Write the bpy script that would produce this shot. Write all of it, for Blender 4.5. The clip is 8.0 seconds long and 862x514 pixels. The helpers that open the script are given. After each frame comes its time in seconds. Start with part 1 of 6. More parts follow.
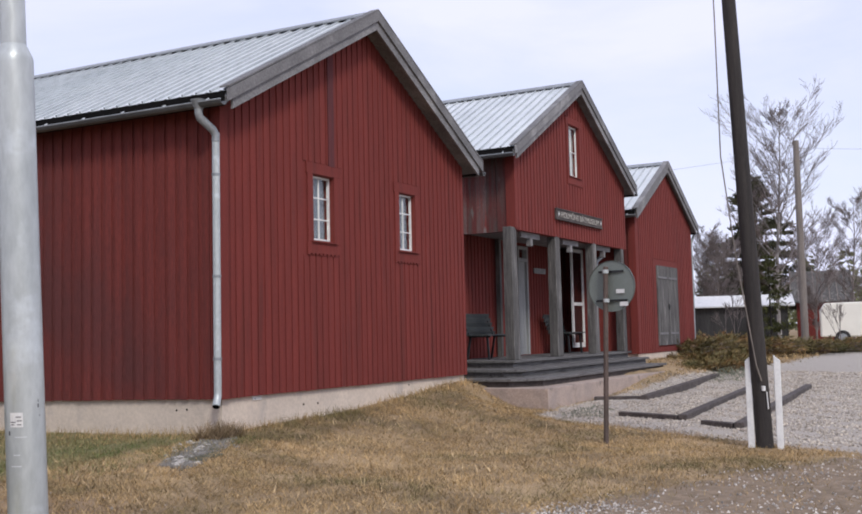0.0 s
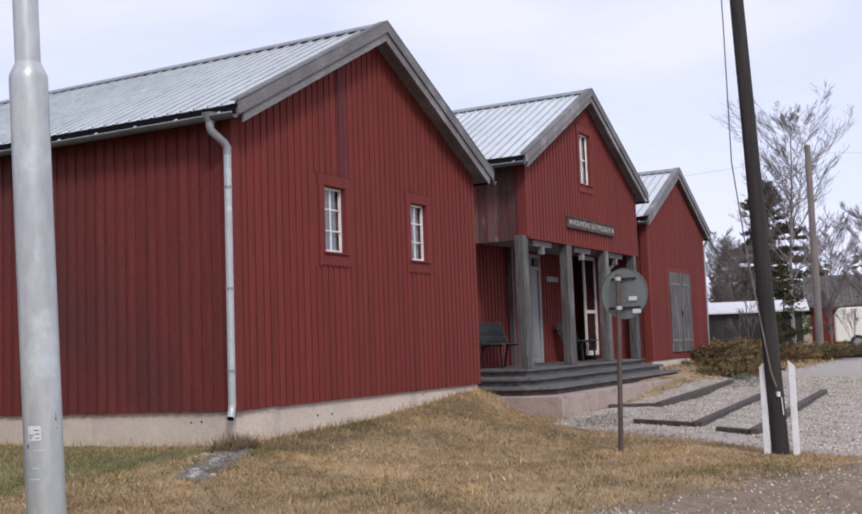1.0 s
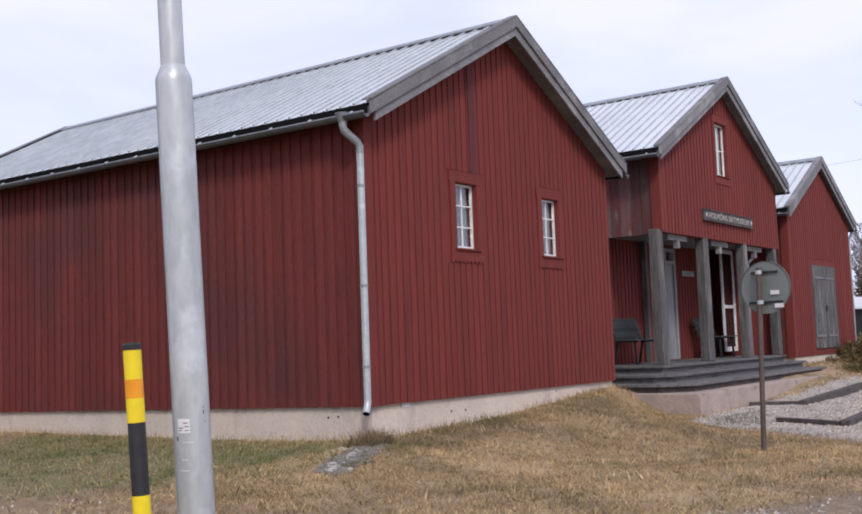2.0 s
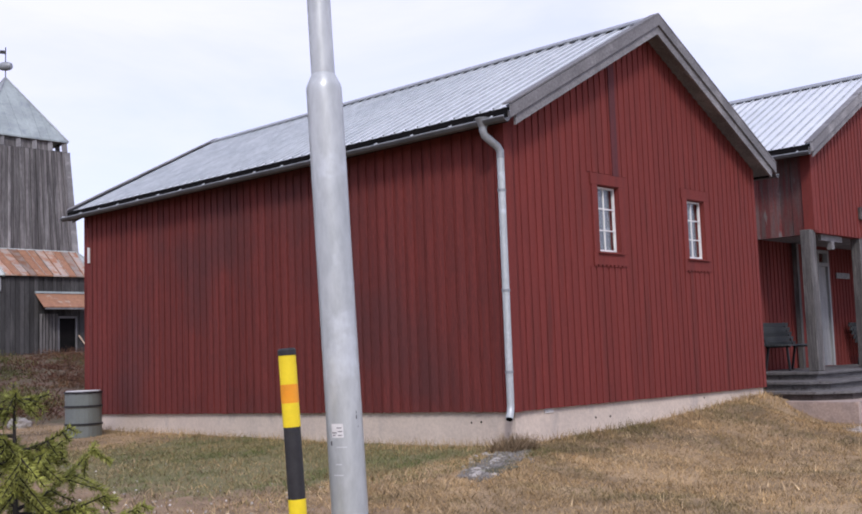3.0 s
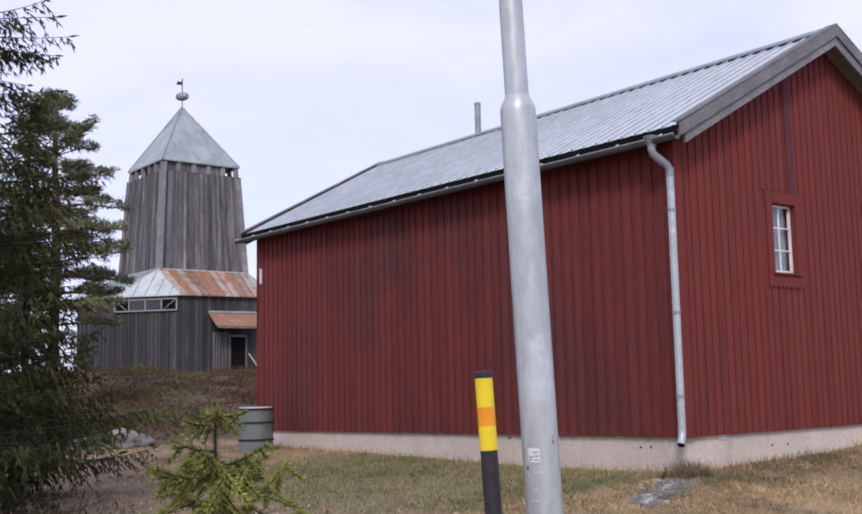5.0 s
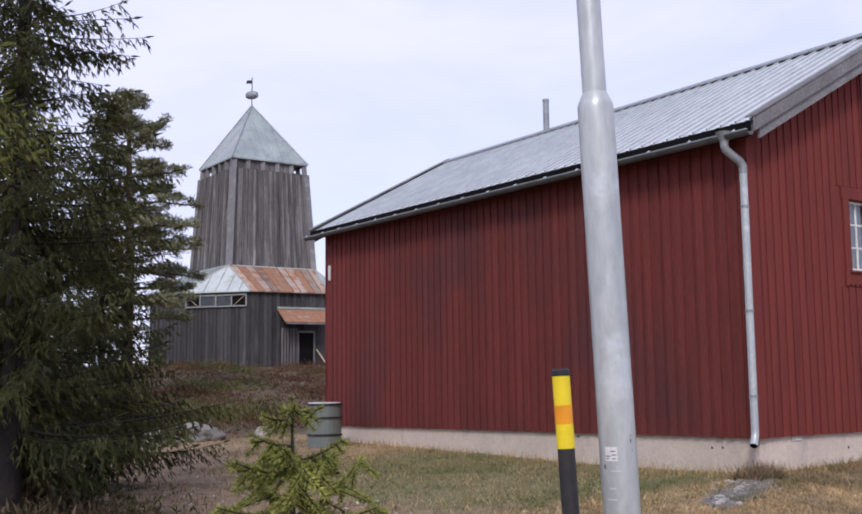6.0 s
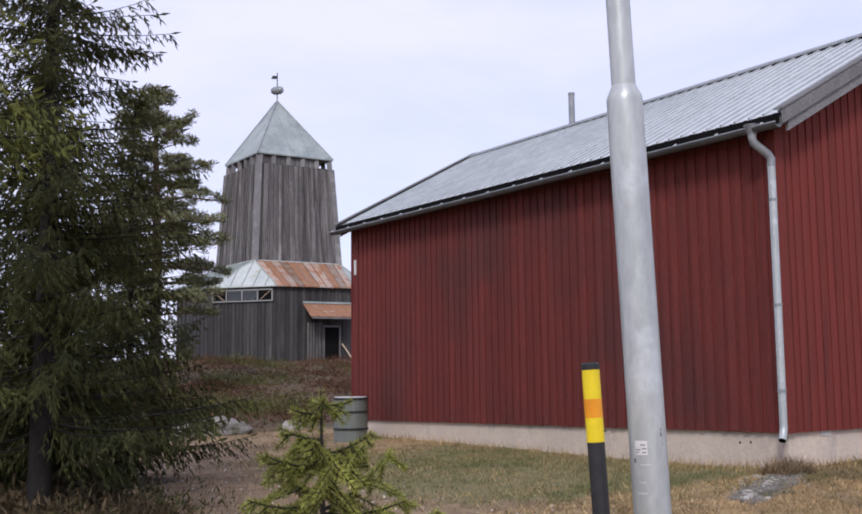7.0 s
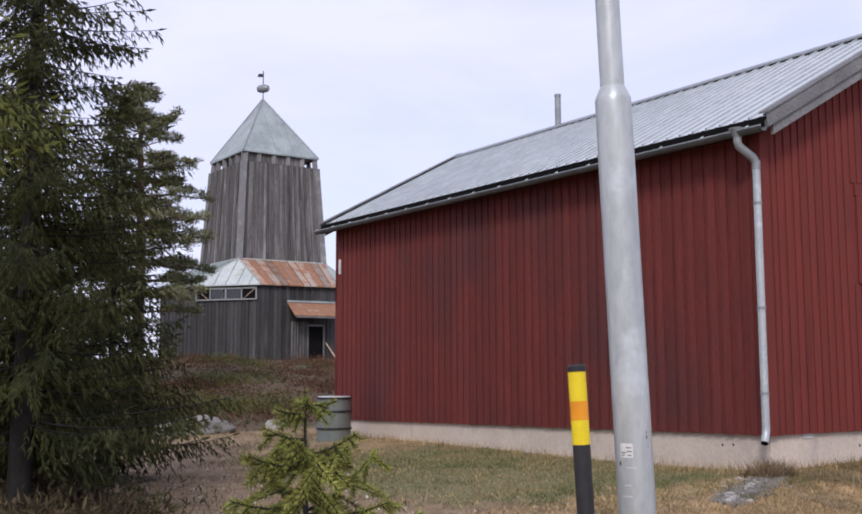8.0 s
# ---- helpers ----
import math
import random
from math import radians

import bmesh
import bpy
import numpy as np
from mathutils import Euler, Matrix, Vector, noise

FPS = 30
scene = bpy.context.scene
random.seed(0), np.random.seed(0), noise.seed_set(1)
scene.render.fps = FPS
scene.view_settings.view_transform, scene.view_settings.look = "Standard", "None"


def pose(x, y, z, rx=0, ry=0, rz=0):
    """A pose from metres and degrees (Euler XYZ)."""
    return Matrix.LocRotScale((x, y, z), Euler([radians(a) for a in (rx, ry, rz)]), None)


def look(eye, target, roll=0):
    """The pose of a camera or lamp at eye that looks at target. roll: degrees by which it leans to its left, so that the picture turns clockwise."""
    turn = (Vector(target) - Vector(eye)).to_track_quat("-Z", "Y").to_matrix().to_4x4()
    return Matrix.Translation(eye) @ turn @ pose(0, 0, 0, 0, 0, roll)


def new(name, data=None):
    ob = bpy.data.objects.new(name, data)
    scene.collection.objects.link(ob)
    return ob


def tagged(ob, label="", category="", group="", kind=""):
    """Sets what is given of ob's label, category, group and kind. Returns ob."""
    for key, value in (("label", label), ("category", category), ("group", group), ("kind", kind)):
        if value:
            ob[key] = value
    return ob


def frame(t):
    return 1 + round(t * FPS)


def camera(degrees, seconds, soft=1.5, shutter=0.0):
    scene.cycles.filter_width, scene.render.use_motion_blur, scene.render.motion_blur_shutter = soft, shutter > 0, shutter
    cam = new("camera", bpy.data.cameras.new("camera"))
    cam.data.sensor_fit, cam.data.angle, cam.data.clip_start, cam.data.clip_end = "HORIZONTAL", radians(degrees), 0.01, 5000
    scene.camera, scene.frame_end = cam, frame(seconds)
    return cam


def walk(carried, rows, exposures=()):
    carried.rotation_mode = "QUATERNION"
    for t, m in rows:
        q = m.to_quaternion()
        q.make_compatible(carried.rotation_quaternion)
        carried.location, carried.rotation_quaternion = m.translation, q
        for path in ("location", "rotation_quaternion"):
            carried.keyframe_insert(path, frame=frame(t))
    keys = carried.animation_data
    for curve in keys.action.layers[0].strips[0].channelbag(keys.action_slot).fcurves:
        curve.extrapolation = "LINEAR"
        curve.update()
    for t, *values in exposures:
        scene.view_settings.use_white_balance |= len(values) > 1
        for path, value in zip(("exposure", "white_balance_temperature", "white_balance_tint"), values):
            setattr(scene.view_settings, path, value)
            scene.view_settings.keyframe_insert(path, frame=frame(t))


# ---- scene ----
# ================= camera and its way =================
cam = camera(44.73, 8.0, soft=1.8)
PATH = [
    (0, (-8.888, -7.479, 1.077), (-7.139, -6.520, 1.223), -1.33),
    (0.5, (-8.890, -7.480, 1.077), (-7.141, -6.523, 1.230), -1.44),
    (1, (-8.903, -7.488, 1.076), (-7.166, -6.510, 1.241), -2.02),
    (1.5, (-8.890, -7.478, 1.071), (-7.223, -6.386, 1.240), -2.10),
    (1.7, (-8.890, -7.469, 1.071), (-7.248, -6.339, 1.237), -2.09),
    (2.8, (-8.885, -7.422, 1.075), (-7.419, -6.075, 1.260), -2.03),
    (3, (-8.884, -7.414, 1.075), (-7.454, -6.027, 1.261), -2.01),
    (3.5, (-8.901, -7.381, 1.080), (-7.560, -5.909, 1.274), -1.93),
    (4, (-8.914, -7.349, 1.084), (-7.646, -5.817, 1.295), -1.80),
    (4.2, (-8.919, -7.346, 1.084), (-7.664, -5.804, 1.300), -1.68),
    (5.3, (-8.946, -7.329, 1.083), (-7.773, -5.726, 1.321), -1.02),
    (5.5, (-8.951, -7.325, 1.083), (-7.802, -5.706, 1.322), -0.90),
    (6, (-8.965, -7.327, 1.084), (-7.865, -5.672, 1.314), -0.65),
    (6.5, (-8.972, -7.325, 1.083), (-7.900, -5.651, 1.306), -0.66),
    (7, (-8.975, -7.324, 1.082), (-7.915, -5.643, 1.302), -0.63),
    (7.5, (-8.973, -7.317, 1.084), (-7.903, -5.642, 1.302), -0.31),
    (8, (-8.969, -7.307, 1.084), (-7.884, -5.641, 1.304), -0.19),
]
walk(cam, [(t, look(eye, target, roll)) for t, eye, target, roll in PATH],
     exposures=((0.0, 0.34, 6500, 10), (1.0, 0.34, 6480, 10.5), (3.0, 0.46, 6280, 16), (4.0, 0.39, 6180, 16.5), (5.5, 0.35, 6200, 16),
                (7.0, 0.32, 6400, 13.5), (8.0, 0.32, 6400, 13.5)))

# ================= world and light =================
SUN_AZ, SUN_EL = radians(222), radians(40)      # compass-like angle from +y, clockwise
sun_from = Vector((math.sin(SUN_AZ) * math.cos(SUN_EL), math.cos(SUN_AZ) * math.cos(SUN_EL), math.sin(SUN_EL)))


def make_world():
    w = bpy.data.worlds.new("sky")
    w.use_nodes = True
    scene.world = w
    nt = w.node_tree
    nt.nodes.clear()
    out = nt.nodes.new("ShaderNodeOutputWorld")
    bg = nt.nodes.new("ShaderNodeBackground")
    sky = nt.nodes.new("ShaderNodeTexSky")
    sky.sky_type = "NISHITA"
    sky.sun_disc = False
    sky.sun_elevation, sky.sun_rotation = SUN_EL, SUN_AZ
    sky.air_density, sky.dust_density, sky.ozone_density = 1.0, 1.0, 1.5
    co = nt.nodes.new("ShaderNodeTexCoord")
    mp = nt.nodes.new("ShaderNodeMapping")
    mp.inputs["Scale"].default_value = (1.0, 1.0, 3.2)
    n1 = nt.nodes.new("ShaderNodeTexNoise")
    n1.inputs["Scale"].default_value = 2.6
    n1.inputs["Detail"].default_value = 7.0
    n1.inputs["Roughness"].default_value = 0.55
    n1.inputs["Distortion"].default_value = 0.4
    ramp = nt.nodes.new("ShaderNodeValToRGB")
    ramp.color_ramp.elements[0].position, ramp.color_ramp.elements[1].position = 0.30, 0.62
    ramp.color_ramp.elements[0].color, ramp.color_ramp.elements[1].color = (0.66, 0.66, 0.66, 1), (0.97, 0.97, 0.97, 1)
    scl = nt.nodes.new("ShaderNodeVectorMath")
    scl.operation = "SCALE"
    scl.inputs["Scale"].default_value = 0.115
    mix = nt.nodes.new("ShaderNodeMix")
    mix.data_type = "RGBA"
    mix.inputs["B"].default_value = (0.71, 0.725, 0.93, 1)
    nt.links.new(co.outputs["Generated"], mp.inputs["Vector"])
    nt.links.new(mp.outputs["Vector"], n1.inputs["Vector"])
    nt.links.new(n1.outputs["Fac"], ramp.inputs["Fac"])
    nt.links.new(sky.outputs["Color"], scl.inputs[0])
    nt.links.new(ramp.outputs["Color"], mix.inputs["Factor"])
    nt.links.new(scl.outputs["Vector"], mix.inputs["A"])
    nt.links.new(mix.outputs["Result"], bg.inputs["Color"])
    bg.inputs["Strength"].default_value = 1.0
    nt.links.new(bg.outputs["Background"], out.inputs["Surface"])


make_world()
sun = new("sun", bpy.data.lights.new("sun", "SUN"))
sun.data.energy, sun.data.angle, sun.data.color = 1.5, radians(12), (1.0, 0.96, 0.9)
sun.matrix_world = look(sun_from * 50, (0, 0, 0))


# ================= materials =================
def rgb(c):
    return (c[0], c[1], c[2], 1.0)


def material(name, a, b, scale=6.0, stretch=(1, 1, 1), rough=0.8, metal=0.0, bump=0.2, fine=60.0, fine_amt=0.25,
             c=None, c_scale=1.0, c_stretch=(1, 1, 1), c_lo=0.5, c_hi=0.65, per_object=0.0, per_island=0.0, spec=0.4):
    """Two colours by noise, a fine grain, an optional stain colour c, and a change from piece to piece."""
    m = bpy.data.materials.new(name)
    m.use_nodes = True
    nt = m.node_tree
    bs = nt.nodes["Principled BSDF"]
    bs.inputs["Roughness"].default_value, bs.inputs["Metallic"].default_value = rough, metal
    bs.inputs["Specular IOR Level"].default_value = spec
    geo = nt.nodes.new("ShaderNodeNewGeometry")

    def noisy(sc, st, detail):
        mp = nt.nodes.new("ShaderNodeMapping")
        mp.inputs["Scale"].default_value = st
        n = nt.nodes.new("ShaderNodeTexNoise")
        n.inputs["Scale"].default_value, n.inputs["Detail"].default_value = sc, detail
        n.inputs["Roughness"].default_value = 0.6
        nt.links.new(geo.outputs["Position"], mp.inputs["Vector"])
        nt.links.new(mp.outputs["Vector"], n.inputs["Vector"])
        return n.outputs["Fac"]

    def ranged(sock, lo, hi, to0=0.0, to1=1.0):
        r = nt.nodes.new("ShaderNodeMapRange")
        r.interpolation_type = "SMOOTHSTEP"
        for k, v in (("From Min", lo), ("From Max", hi), ("To Min", to0), ("To Max", to1)):
            r.inputs[k].default_value = v
        nt.links.new(sock, r.inputs["Value"])
        return r.outputs["Result"]

    def mixed(fac, ca, cb):
        x = nt.nodes.new("ShaderNodeMix")
        x.data_type = "RGBA"
        nt.links.new(fac, x.inputs["Factor"])
        for key, v in (("A", ca), ("B", cb)):
            if isinstance(v, tuple):
                x.inputs[key].default_value = rgb(v)
            else:
                nt.links.new(v, x.inputs[key])
        return x.outputs["Result"]

    col = mixed(ranged(noisy(scale, stretch, 4.0), 0.32, 0.68), a, b)
    if c:
        col = mixed(ranged(noisy(c_scale, c_stretch, 5.0), c_lo, c_hi), col, c)
    grain = noisy(fine, stretch, 3.0)
    gain = ranged(grain, 0.25, 0.75, 1.0 - fine_amt, 1.0 + fine_amt)
    if per_object or per_island:
        if per_object:
            src, amt = nt.nodes.new("ShaderNodeObjectInfo").outputs["Random"], per_object
        else:
            src, amt = geo.outputs["Random Per Island"], per_island
        mm = nt.nodes.new("ShaderNodeMath")
        mm.operation = "MULTIPLY"
        nt.links.new(ranged(src, 0.0, 1.0, 1.0 - amt, 1.0 + amt), mm.inputs[0])
        nt.links.new(gain, mm.inputs[1])
        gain = mm.outputs["Value"]
    sc = nt.nodes.new("ShaderNodeVectorMath")
    sc.operation = "SCALE"
    nt.links.new(col, sc.inputs[0])
    nt.links.new(gain, sc.inputs["Scale"])
    nt.links.new(sc.outputs["Vector"], bs.inputs["Base Color"])
    if bump:
        bp = nt.nodes.new("ShaderNodeBump")
        bp.inputs["Strength"].default_value, bp.inputs["Distance"].default_value = bump, 0.02
        nt.links.new(grain, bp.inputs["Height"])
        nt.links.new(bp.outputs["Normal"], bs.inputs["Normal"])
    return m


RED = material("red_paint", (0.180, 0.035, 0.028), (0.150, 0.031, 0.026), 3.0, (6, 6, 0.5), 0.85, fine=40, fine_amt=0.16,
               c=(0.128, 0.030, 0.025), c_scale=1.2, c_stretch=(4, 4, 0.35), c_lo=0.5, c_hi=0.72, per_object=0.06, spec=0.25)
RED_SIDE = material("weathered_red_paint", (0.165, 0.036, 0.030), (0.130, 0.032, 0.028), 3.0, (6, 6, 0.5), 0.88, fine=20,
                    fine_amt=0.20, c=(0.106, 0.034, 0.032), c_scale=0.5, c_stretch=(1.2, 1.2, 1.0), c_lo=0.44, c_hi=0.70,
                    per_object=0.08, spec=0.22)
DARKRED = material("shaded_red_paint", (0.105, 0.024, 0.026), (0.08, 0.022, 0.024), 3.0, (6, 6, 0.5), 0.88, fine=40, fine_amt=0.2)
RED_WORN = material("worn_red_planks", (0.15, 0.035, 0.032), (0.11, 0.075, 0.07), 2.2, (5, 5, 0.5), 0.9, fine=45, fine_amt=0.3,
                    c=(0.17, 0.15, 0.14), c_scale=2.0, c_stretch=(4, 4, 0.8), c_lo=0.58, c_hi=0.7, per_object=0.3)
GREYWOOD = material("weathered_grey_wood", (0.19, 0.186, 0.186), (0.15, 0.147, 0.147), 2.5, (1, 1, 1), 0.85, fine=35, fine_amt=0.22,
                    c=(0.26, 0.255, 0.25), c_scale=2.0, c_lo=0.5, c_hi=0.7, per_object=0.12)
POSTWOOD = material("grey_post_wood", (0.12, 0.114, 0.107), (0.06, 0.057, 0.054), 4.0, (8, 8, 0.6), 0.85, fine=30, fine_amt=0.3,
                    c=(0.22, 0.21, 0.195), c_scale=2.0, c_stretch=(3, 3, 0.4), c_lo=0.5, c_hi=0.7, per_object=0.15)
TOWERWOOD = material("tower_grey_boards", (0.175, 0.165, 0.158), (0.078, 0.073, 0.070), 1.6, (4, 4, 0.25), 0.88, fine=14, fine_amt=0.3,
                     c=(0.34, 0.33, 0.315), c_scale=1.0, c_stretch=(3, 3, 0.25), c_lo=0.55, c_hi=0.75, per_object=0.3)
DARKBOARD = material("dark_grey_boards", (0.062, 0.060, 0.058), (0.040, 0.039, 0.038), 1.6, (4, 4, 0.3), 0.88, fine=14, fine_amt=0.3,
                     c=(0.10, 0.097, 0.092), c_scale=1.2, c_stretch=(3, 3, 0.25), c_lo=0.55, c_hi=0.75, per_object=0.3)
TIN = material("galvanised_roof", (0.64, 0.67, 0.675), (0.57, 0.605, 0.615), 0.9, (1, 1, 1), 0.5, 0.15, 0.0, fine=5, fine_amt=0.04,
               c=(0.50, 0.535, 0.54), c_scale=1.4, c_stretch=(0.7, 1.5, 1), c_lo=0.55, c_hi=0.8)
RIB = material("roof_rib", (0.46, 0.49, 0.50), (0.38, 0.41, 0.425), 2.0, (1, 1, 1), 0.5, 0.2, 0.0, fine=6, fine_amt=0.1)
PATINA = material("patinated_tin", (0.37, 0.42, 0.40), (0.28, 0.32, 0.31), 1.2, (1, 1, 1), 0.5, 0.2, 0.05, fine=8, fine_amt=0.08,
                  c=(0.20, 0.23, 0.25), c_scale=1.0, c_lo=0.55, c_hi=0.7, per_object=0.12)
PALETIN = material("pale_lichened_tin", (0.52, 0.555, 0.52), (0.43, 0.47, 0.45), 1.2, (1, 1, 1), 0.55, 0.1, 0.05, fine=8, fine_amt=0.08,
                   c=(0.36, 0.35, 0.20), c_scale=1.3, c_lo=0.58, c_hi=0.72, per_object=0.06)
RUST = material("rusty_tin", (0.37, 0.265, 0.20), (0.33, 0.295, 0.26), 1.0, (2, 2, 0.6), 0.75, 0.1, 0.1, fine=9, fine_amt=0.15,
                c=(0.30, 0.145, 0.08), c_scale=1.2, c_stretch=(2, 2, 0.7), c_lo=0.45, c_hi=0.65, per_object=0.35)
RUST_DEEP = material("deep_rust", (0.33, 0.17, 0.095), (0.27, 0.135, 0.08), 2.0, (2, 2, 1), 0.8, 0.1, 0.1, fine=12, fine_amt=0.2,
                     c=(0.36, 0.27, 0.2), c_scale=2.0, c_lo=0.58, c_hi=0.7)
GALV = material("galvanised_steel", (0.47, 0.50, 0.49), (0.40, 0.43, 0.425), 7.0, (1, 1, 0.35), 0.40, 0.30, 0.06, fine=45, fine_amt=0.10,
                c=(0.53, 0.57, 0.575), c_scale=5.0, c_stretch=(1, 1, 1.2), c_lo=0.55, c_hi=0.7)
GUTTER = material("dark_zinc_gutter", (0.13, 0.132, 0.132), (0.09, 0.092, 0.092), 5.0, (1, 1, 1), 0.45, 0.3, 0.0, fine=20, fine_amt=0.1)
ZINC = material("zinc_gutter", (0.30, 0.32, 0.33), (0.23, 0.245, 0.25), 5.0, (1, 1, 1), 0.5, 0.3, 0.05, fine=30, fine_amt=0.12)
CONCRETE = material("foundation_concrete", (0.62, 0.53, 0.435), (0.55, 0.47, 0.39), 1.6, (1, 1, 1), 0.9, fine=30, fine_amt=0.08,
                    c=(0.44, 0.385, 0.335), c_scale=2.2, c_stretch=(1, 1, 0.6), c_lo=0.56, c_hi=0.75)
SLAB = material("pale_slab", (0.42, 0.33, 0.275), (0.33, 0.27, 0.235), 3.0, (1, 1, 1), 0.9, fine=30, fine_amt=0.15,
                c=(0.20, 0.17, 0.145), c_scale=1.6, c_lo=0.55, c_hi=0.68)
DECKWOOD = material("worn_deck_wood", (0.155, 0.15, 0.145), (0.105, 0.10, 0.097), 3.0, (0.7, 6, 6), 0.85, fine=30, fine_amt=0.3,
                    c=(0.055, 0.05, 0.048), c_scale=2.0, c_stretch=(0.5, 5, 5), c_lo=0.56, c_hi=0.68, per_object=0.12)
WHITE = material("white_paint", (0.72, 0.72, 0.70), (0.62, 0.62, 0.61), 6.0, (1, 1, 1), 0.6, fine=40, fine_amt=0.06)
# near-black that stands for shade in holes, openings and under the roof edge
DARK = material("shade_black", (0.008, 0.008, 0.008), (0.011, 0.010, 0.010), 3.0, (1, 1, 1), 0.9, spec=0.05)
BLACKSTEEL = material("black_metal", (0.02, 0.02, 0.022), (0.03, 0.03, 0.032), 8.0, (1, 1, 1), 0.5, 0.2)
TAR = material("tarred_pole", (0.022, 0.019, 0.018), (0.04, 0.034, 0.03), 3.0, (8, 8, 0.5), 0.8, fine=30, fine_amt=0.3)
POLEWOOD = material("pole_wood", (0.22, 0.19, 0.165), (0.15, 0.13, 0.115), 3.0, (8, 8, 0.5), 0.85, fine=30, fine_amt=0.25)
YELLOW = material("yellow_band", (0.80, 0.62, 0.015), (0.72, 0.55, 0.012), 6.0, (1, 1, 1), 0.45, bump=0.02, fine_amt=0.05)
ORANGE = material("orange_reflector", (0.80, 0.32, 0.015), (0.70, 0.26, 0.012), 30.0, (1, 1, 1), 0.3, bump=0.02, fine_amt=0.08)
BLACKPLASTIC = material("black_plastic", (0.018, 0.018, 0.019), (0.026, 0.026, 0.027), 8.0, (1, 1, 1), 0.5, bump=0.03)
SIGNGREY = material("grey_sign_back", (0.21, 0.235, 0.215), (0.19, 0.215, 0.195), 6.0, (1, 1, 1), 0.5, 0.3, 0.03, fine_amt=0.06)
RUSTPOST = material("brown_steel_post", (0.13, 0.095, 0.08), (0.09, 0.07, 0.06), 8.0, (1, 1, 0.4), 0.7, 0.3, 0.1, fine_amt=0.2)
PINEBOARD = material("fresh_wood", (0.55, 0.42, 0.30), (0.45, 0.34, 0.24), 4.0, (1, 1, 1), 0.7, fine_amt=0.1)
PALEGREY = material("pale_grey_door_paint", (0.33, 0.335, 0.325), (0.26, 0.265, 0.26), 3.0, (4, 4, 0.6), 0.7, fine_amt=0.12)
# grey-blue that stands for the dark reflection in the panes
PANE_GREY = material("pane_grey", (0.16, 0.175, 0.195), (0.11, 0.12, 0.14), 3.0, (3, 3, 1), 0.8, fine_amt=0.1)
BENCHWOOD = material("dark_green_slat", (0.035, 0.042, 0.042), (0.055, 0.06, 0.06), 3.0, (1, 4, 4), 0.7, fine_amt=0.2, per_object=0.2)
STONE = material("grey_stone", (0.235, 0.22, 0.195), (0.32, 0.30, 0.27), 5.0, (1, 1, 1), 0.9, fine=40, fine_amt=0.2,
                 c=(0.15, 0.145, 0.10), c_scale=3.0, c_lo=0.5, c_hi=0.62, per_object=0.35, bump=0.6)
PEBBLE = material("gravel_stones", (0.48, 0.425, 0.355), (0.35, 0.305, 0.255), 2.0, (1, 1, 1), 0.9, fine=40, fine_amt=0.15, per_island=0.4)
PALEPEBBLE = material("pale_stones", (0.50, 0.47, 0.43), (0.36, 0.33, 0.30), 2.0, (1, 1, 1), 0.9, fine=40, fine_amt=0.15, per_island=0.45)
TIMBER = material("dark_tarred_timber", (0.055, 0.045, 0.042), (0.09, 0.075, 0.068), 5.0, (1, 1, 1), 0.85, fine=40, fine_amt=0.3)
CREAM = material("van_paint", (0.74, 0.72, 0.64), (0.70, 0.68, 0.60), 2.0, (1, 1, 1), 0.3, bump=0.0, fine_amt=0.03)
RUBBER = material("tyre_rubber", (0.02, 0.02, 0.02), (0.03, 0.03, 0.03), 8.0, (1, 1, 1), 0.8)
BARK = material("spruce_bark", (0.026, 0.022, 0.018), (0.016, 0.014, 0.012), 6.0, (3, 3, 0.8), 0.95, fine=30, fine_amt=0.35)
PINEBARK = material("pine_bark", (0.13, 0.08, 0.055), (0.08, 0.06, 0.05), 4.0, (3, 3, 0.8), 0.95, fine=20, fine_amt=0.35)
TWIG = material("bare_twigs", (0.23, 0.195, 0.18), (0.15, 0.125, 0.115), 2.0, (1, 1, 1), 0.9, bump=0.0)
BIRCHBARK = material("birch_bark", (0.30, 0.28, 0.265), (0.14, 0.125, 0.12), 2.5, (1, 1, 1), 0.85, bump=0.05)


def foliage(name, a, b, per_island=0.4, patch=None):
    m = material(name, a, b, 1.3, (1, 1, 1), 0.7, bump=0.0, fine=9, fine_amt=0.3, per_island=per_island, spec=0.3,
                 c=patch, c_scale=0.8, c_lo=0.48, c_hi=0.62)
    return m


SPRUCE = foliage("spruce_needles", (0.080, 0.084, 0.024), (0.041, 0.046, 0.015))
YOUNGSPRUCE = foliage("young_spruce_needles", (0.165, 0.18, 0.04), (0.095, 0.108, 0.03))
PINE = foliage("pine_needles", (0.235, 0.24, 0.125), (0.14, 0.148, 0.08))
SAPLING = foliage("sapling_needles", (0.29, 0.305, 0.066), (0.18, 0.195, 0.042))
JUNIPER = foliage("juniper_needles", (0.22, 0.165, 0.07), (0.12, 0.112, 0.05), 0.4, (0.24, 0.14, 0.06))
HEATH = foliage("heather", (0.125, 0.050, 0.032), (0.065, 0.040, 0.022), 0.5, (0.15, 0.085, 0.042))
HEATHGREEN = foliage("green_shrub", (0.145, 0.145, 0.040), (0.075, 0.082, 0.026), 0.45)
DRYGRASS = foliage("dry_grass", (0.45, 0.315, 0.155), (0.28, 0.195, 0.095), 0.45, (0.17, 0.135, 0.058))
DARKPINE = foliage("dark_pine_needles", (0.085, 0.085, 0.045), (0.05, 0.052, 0.03))
STRAW = foliage("pale_straw", (0.56, 0.43, 0.25), (0.40, 0.29, 0.16), 0.4)
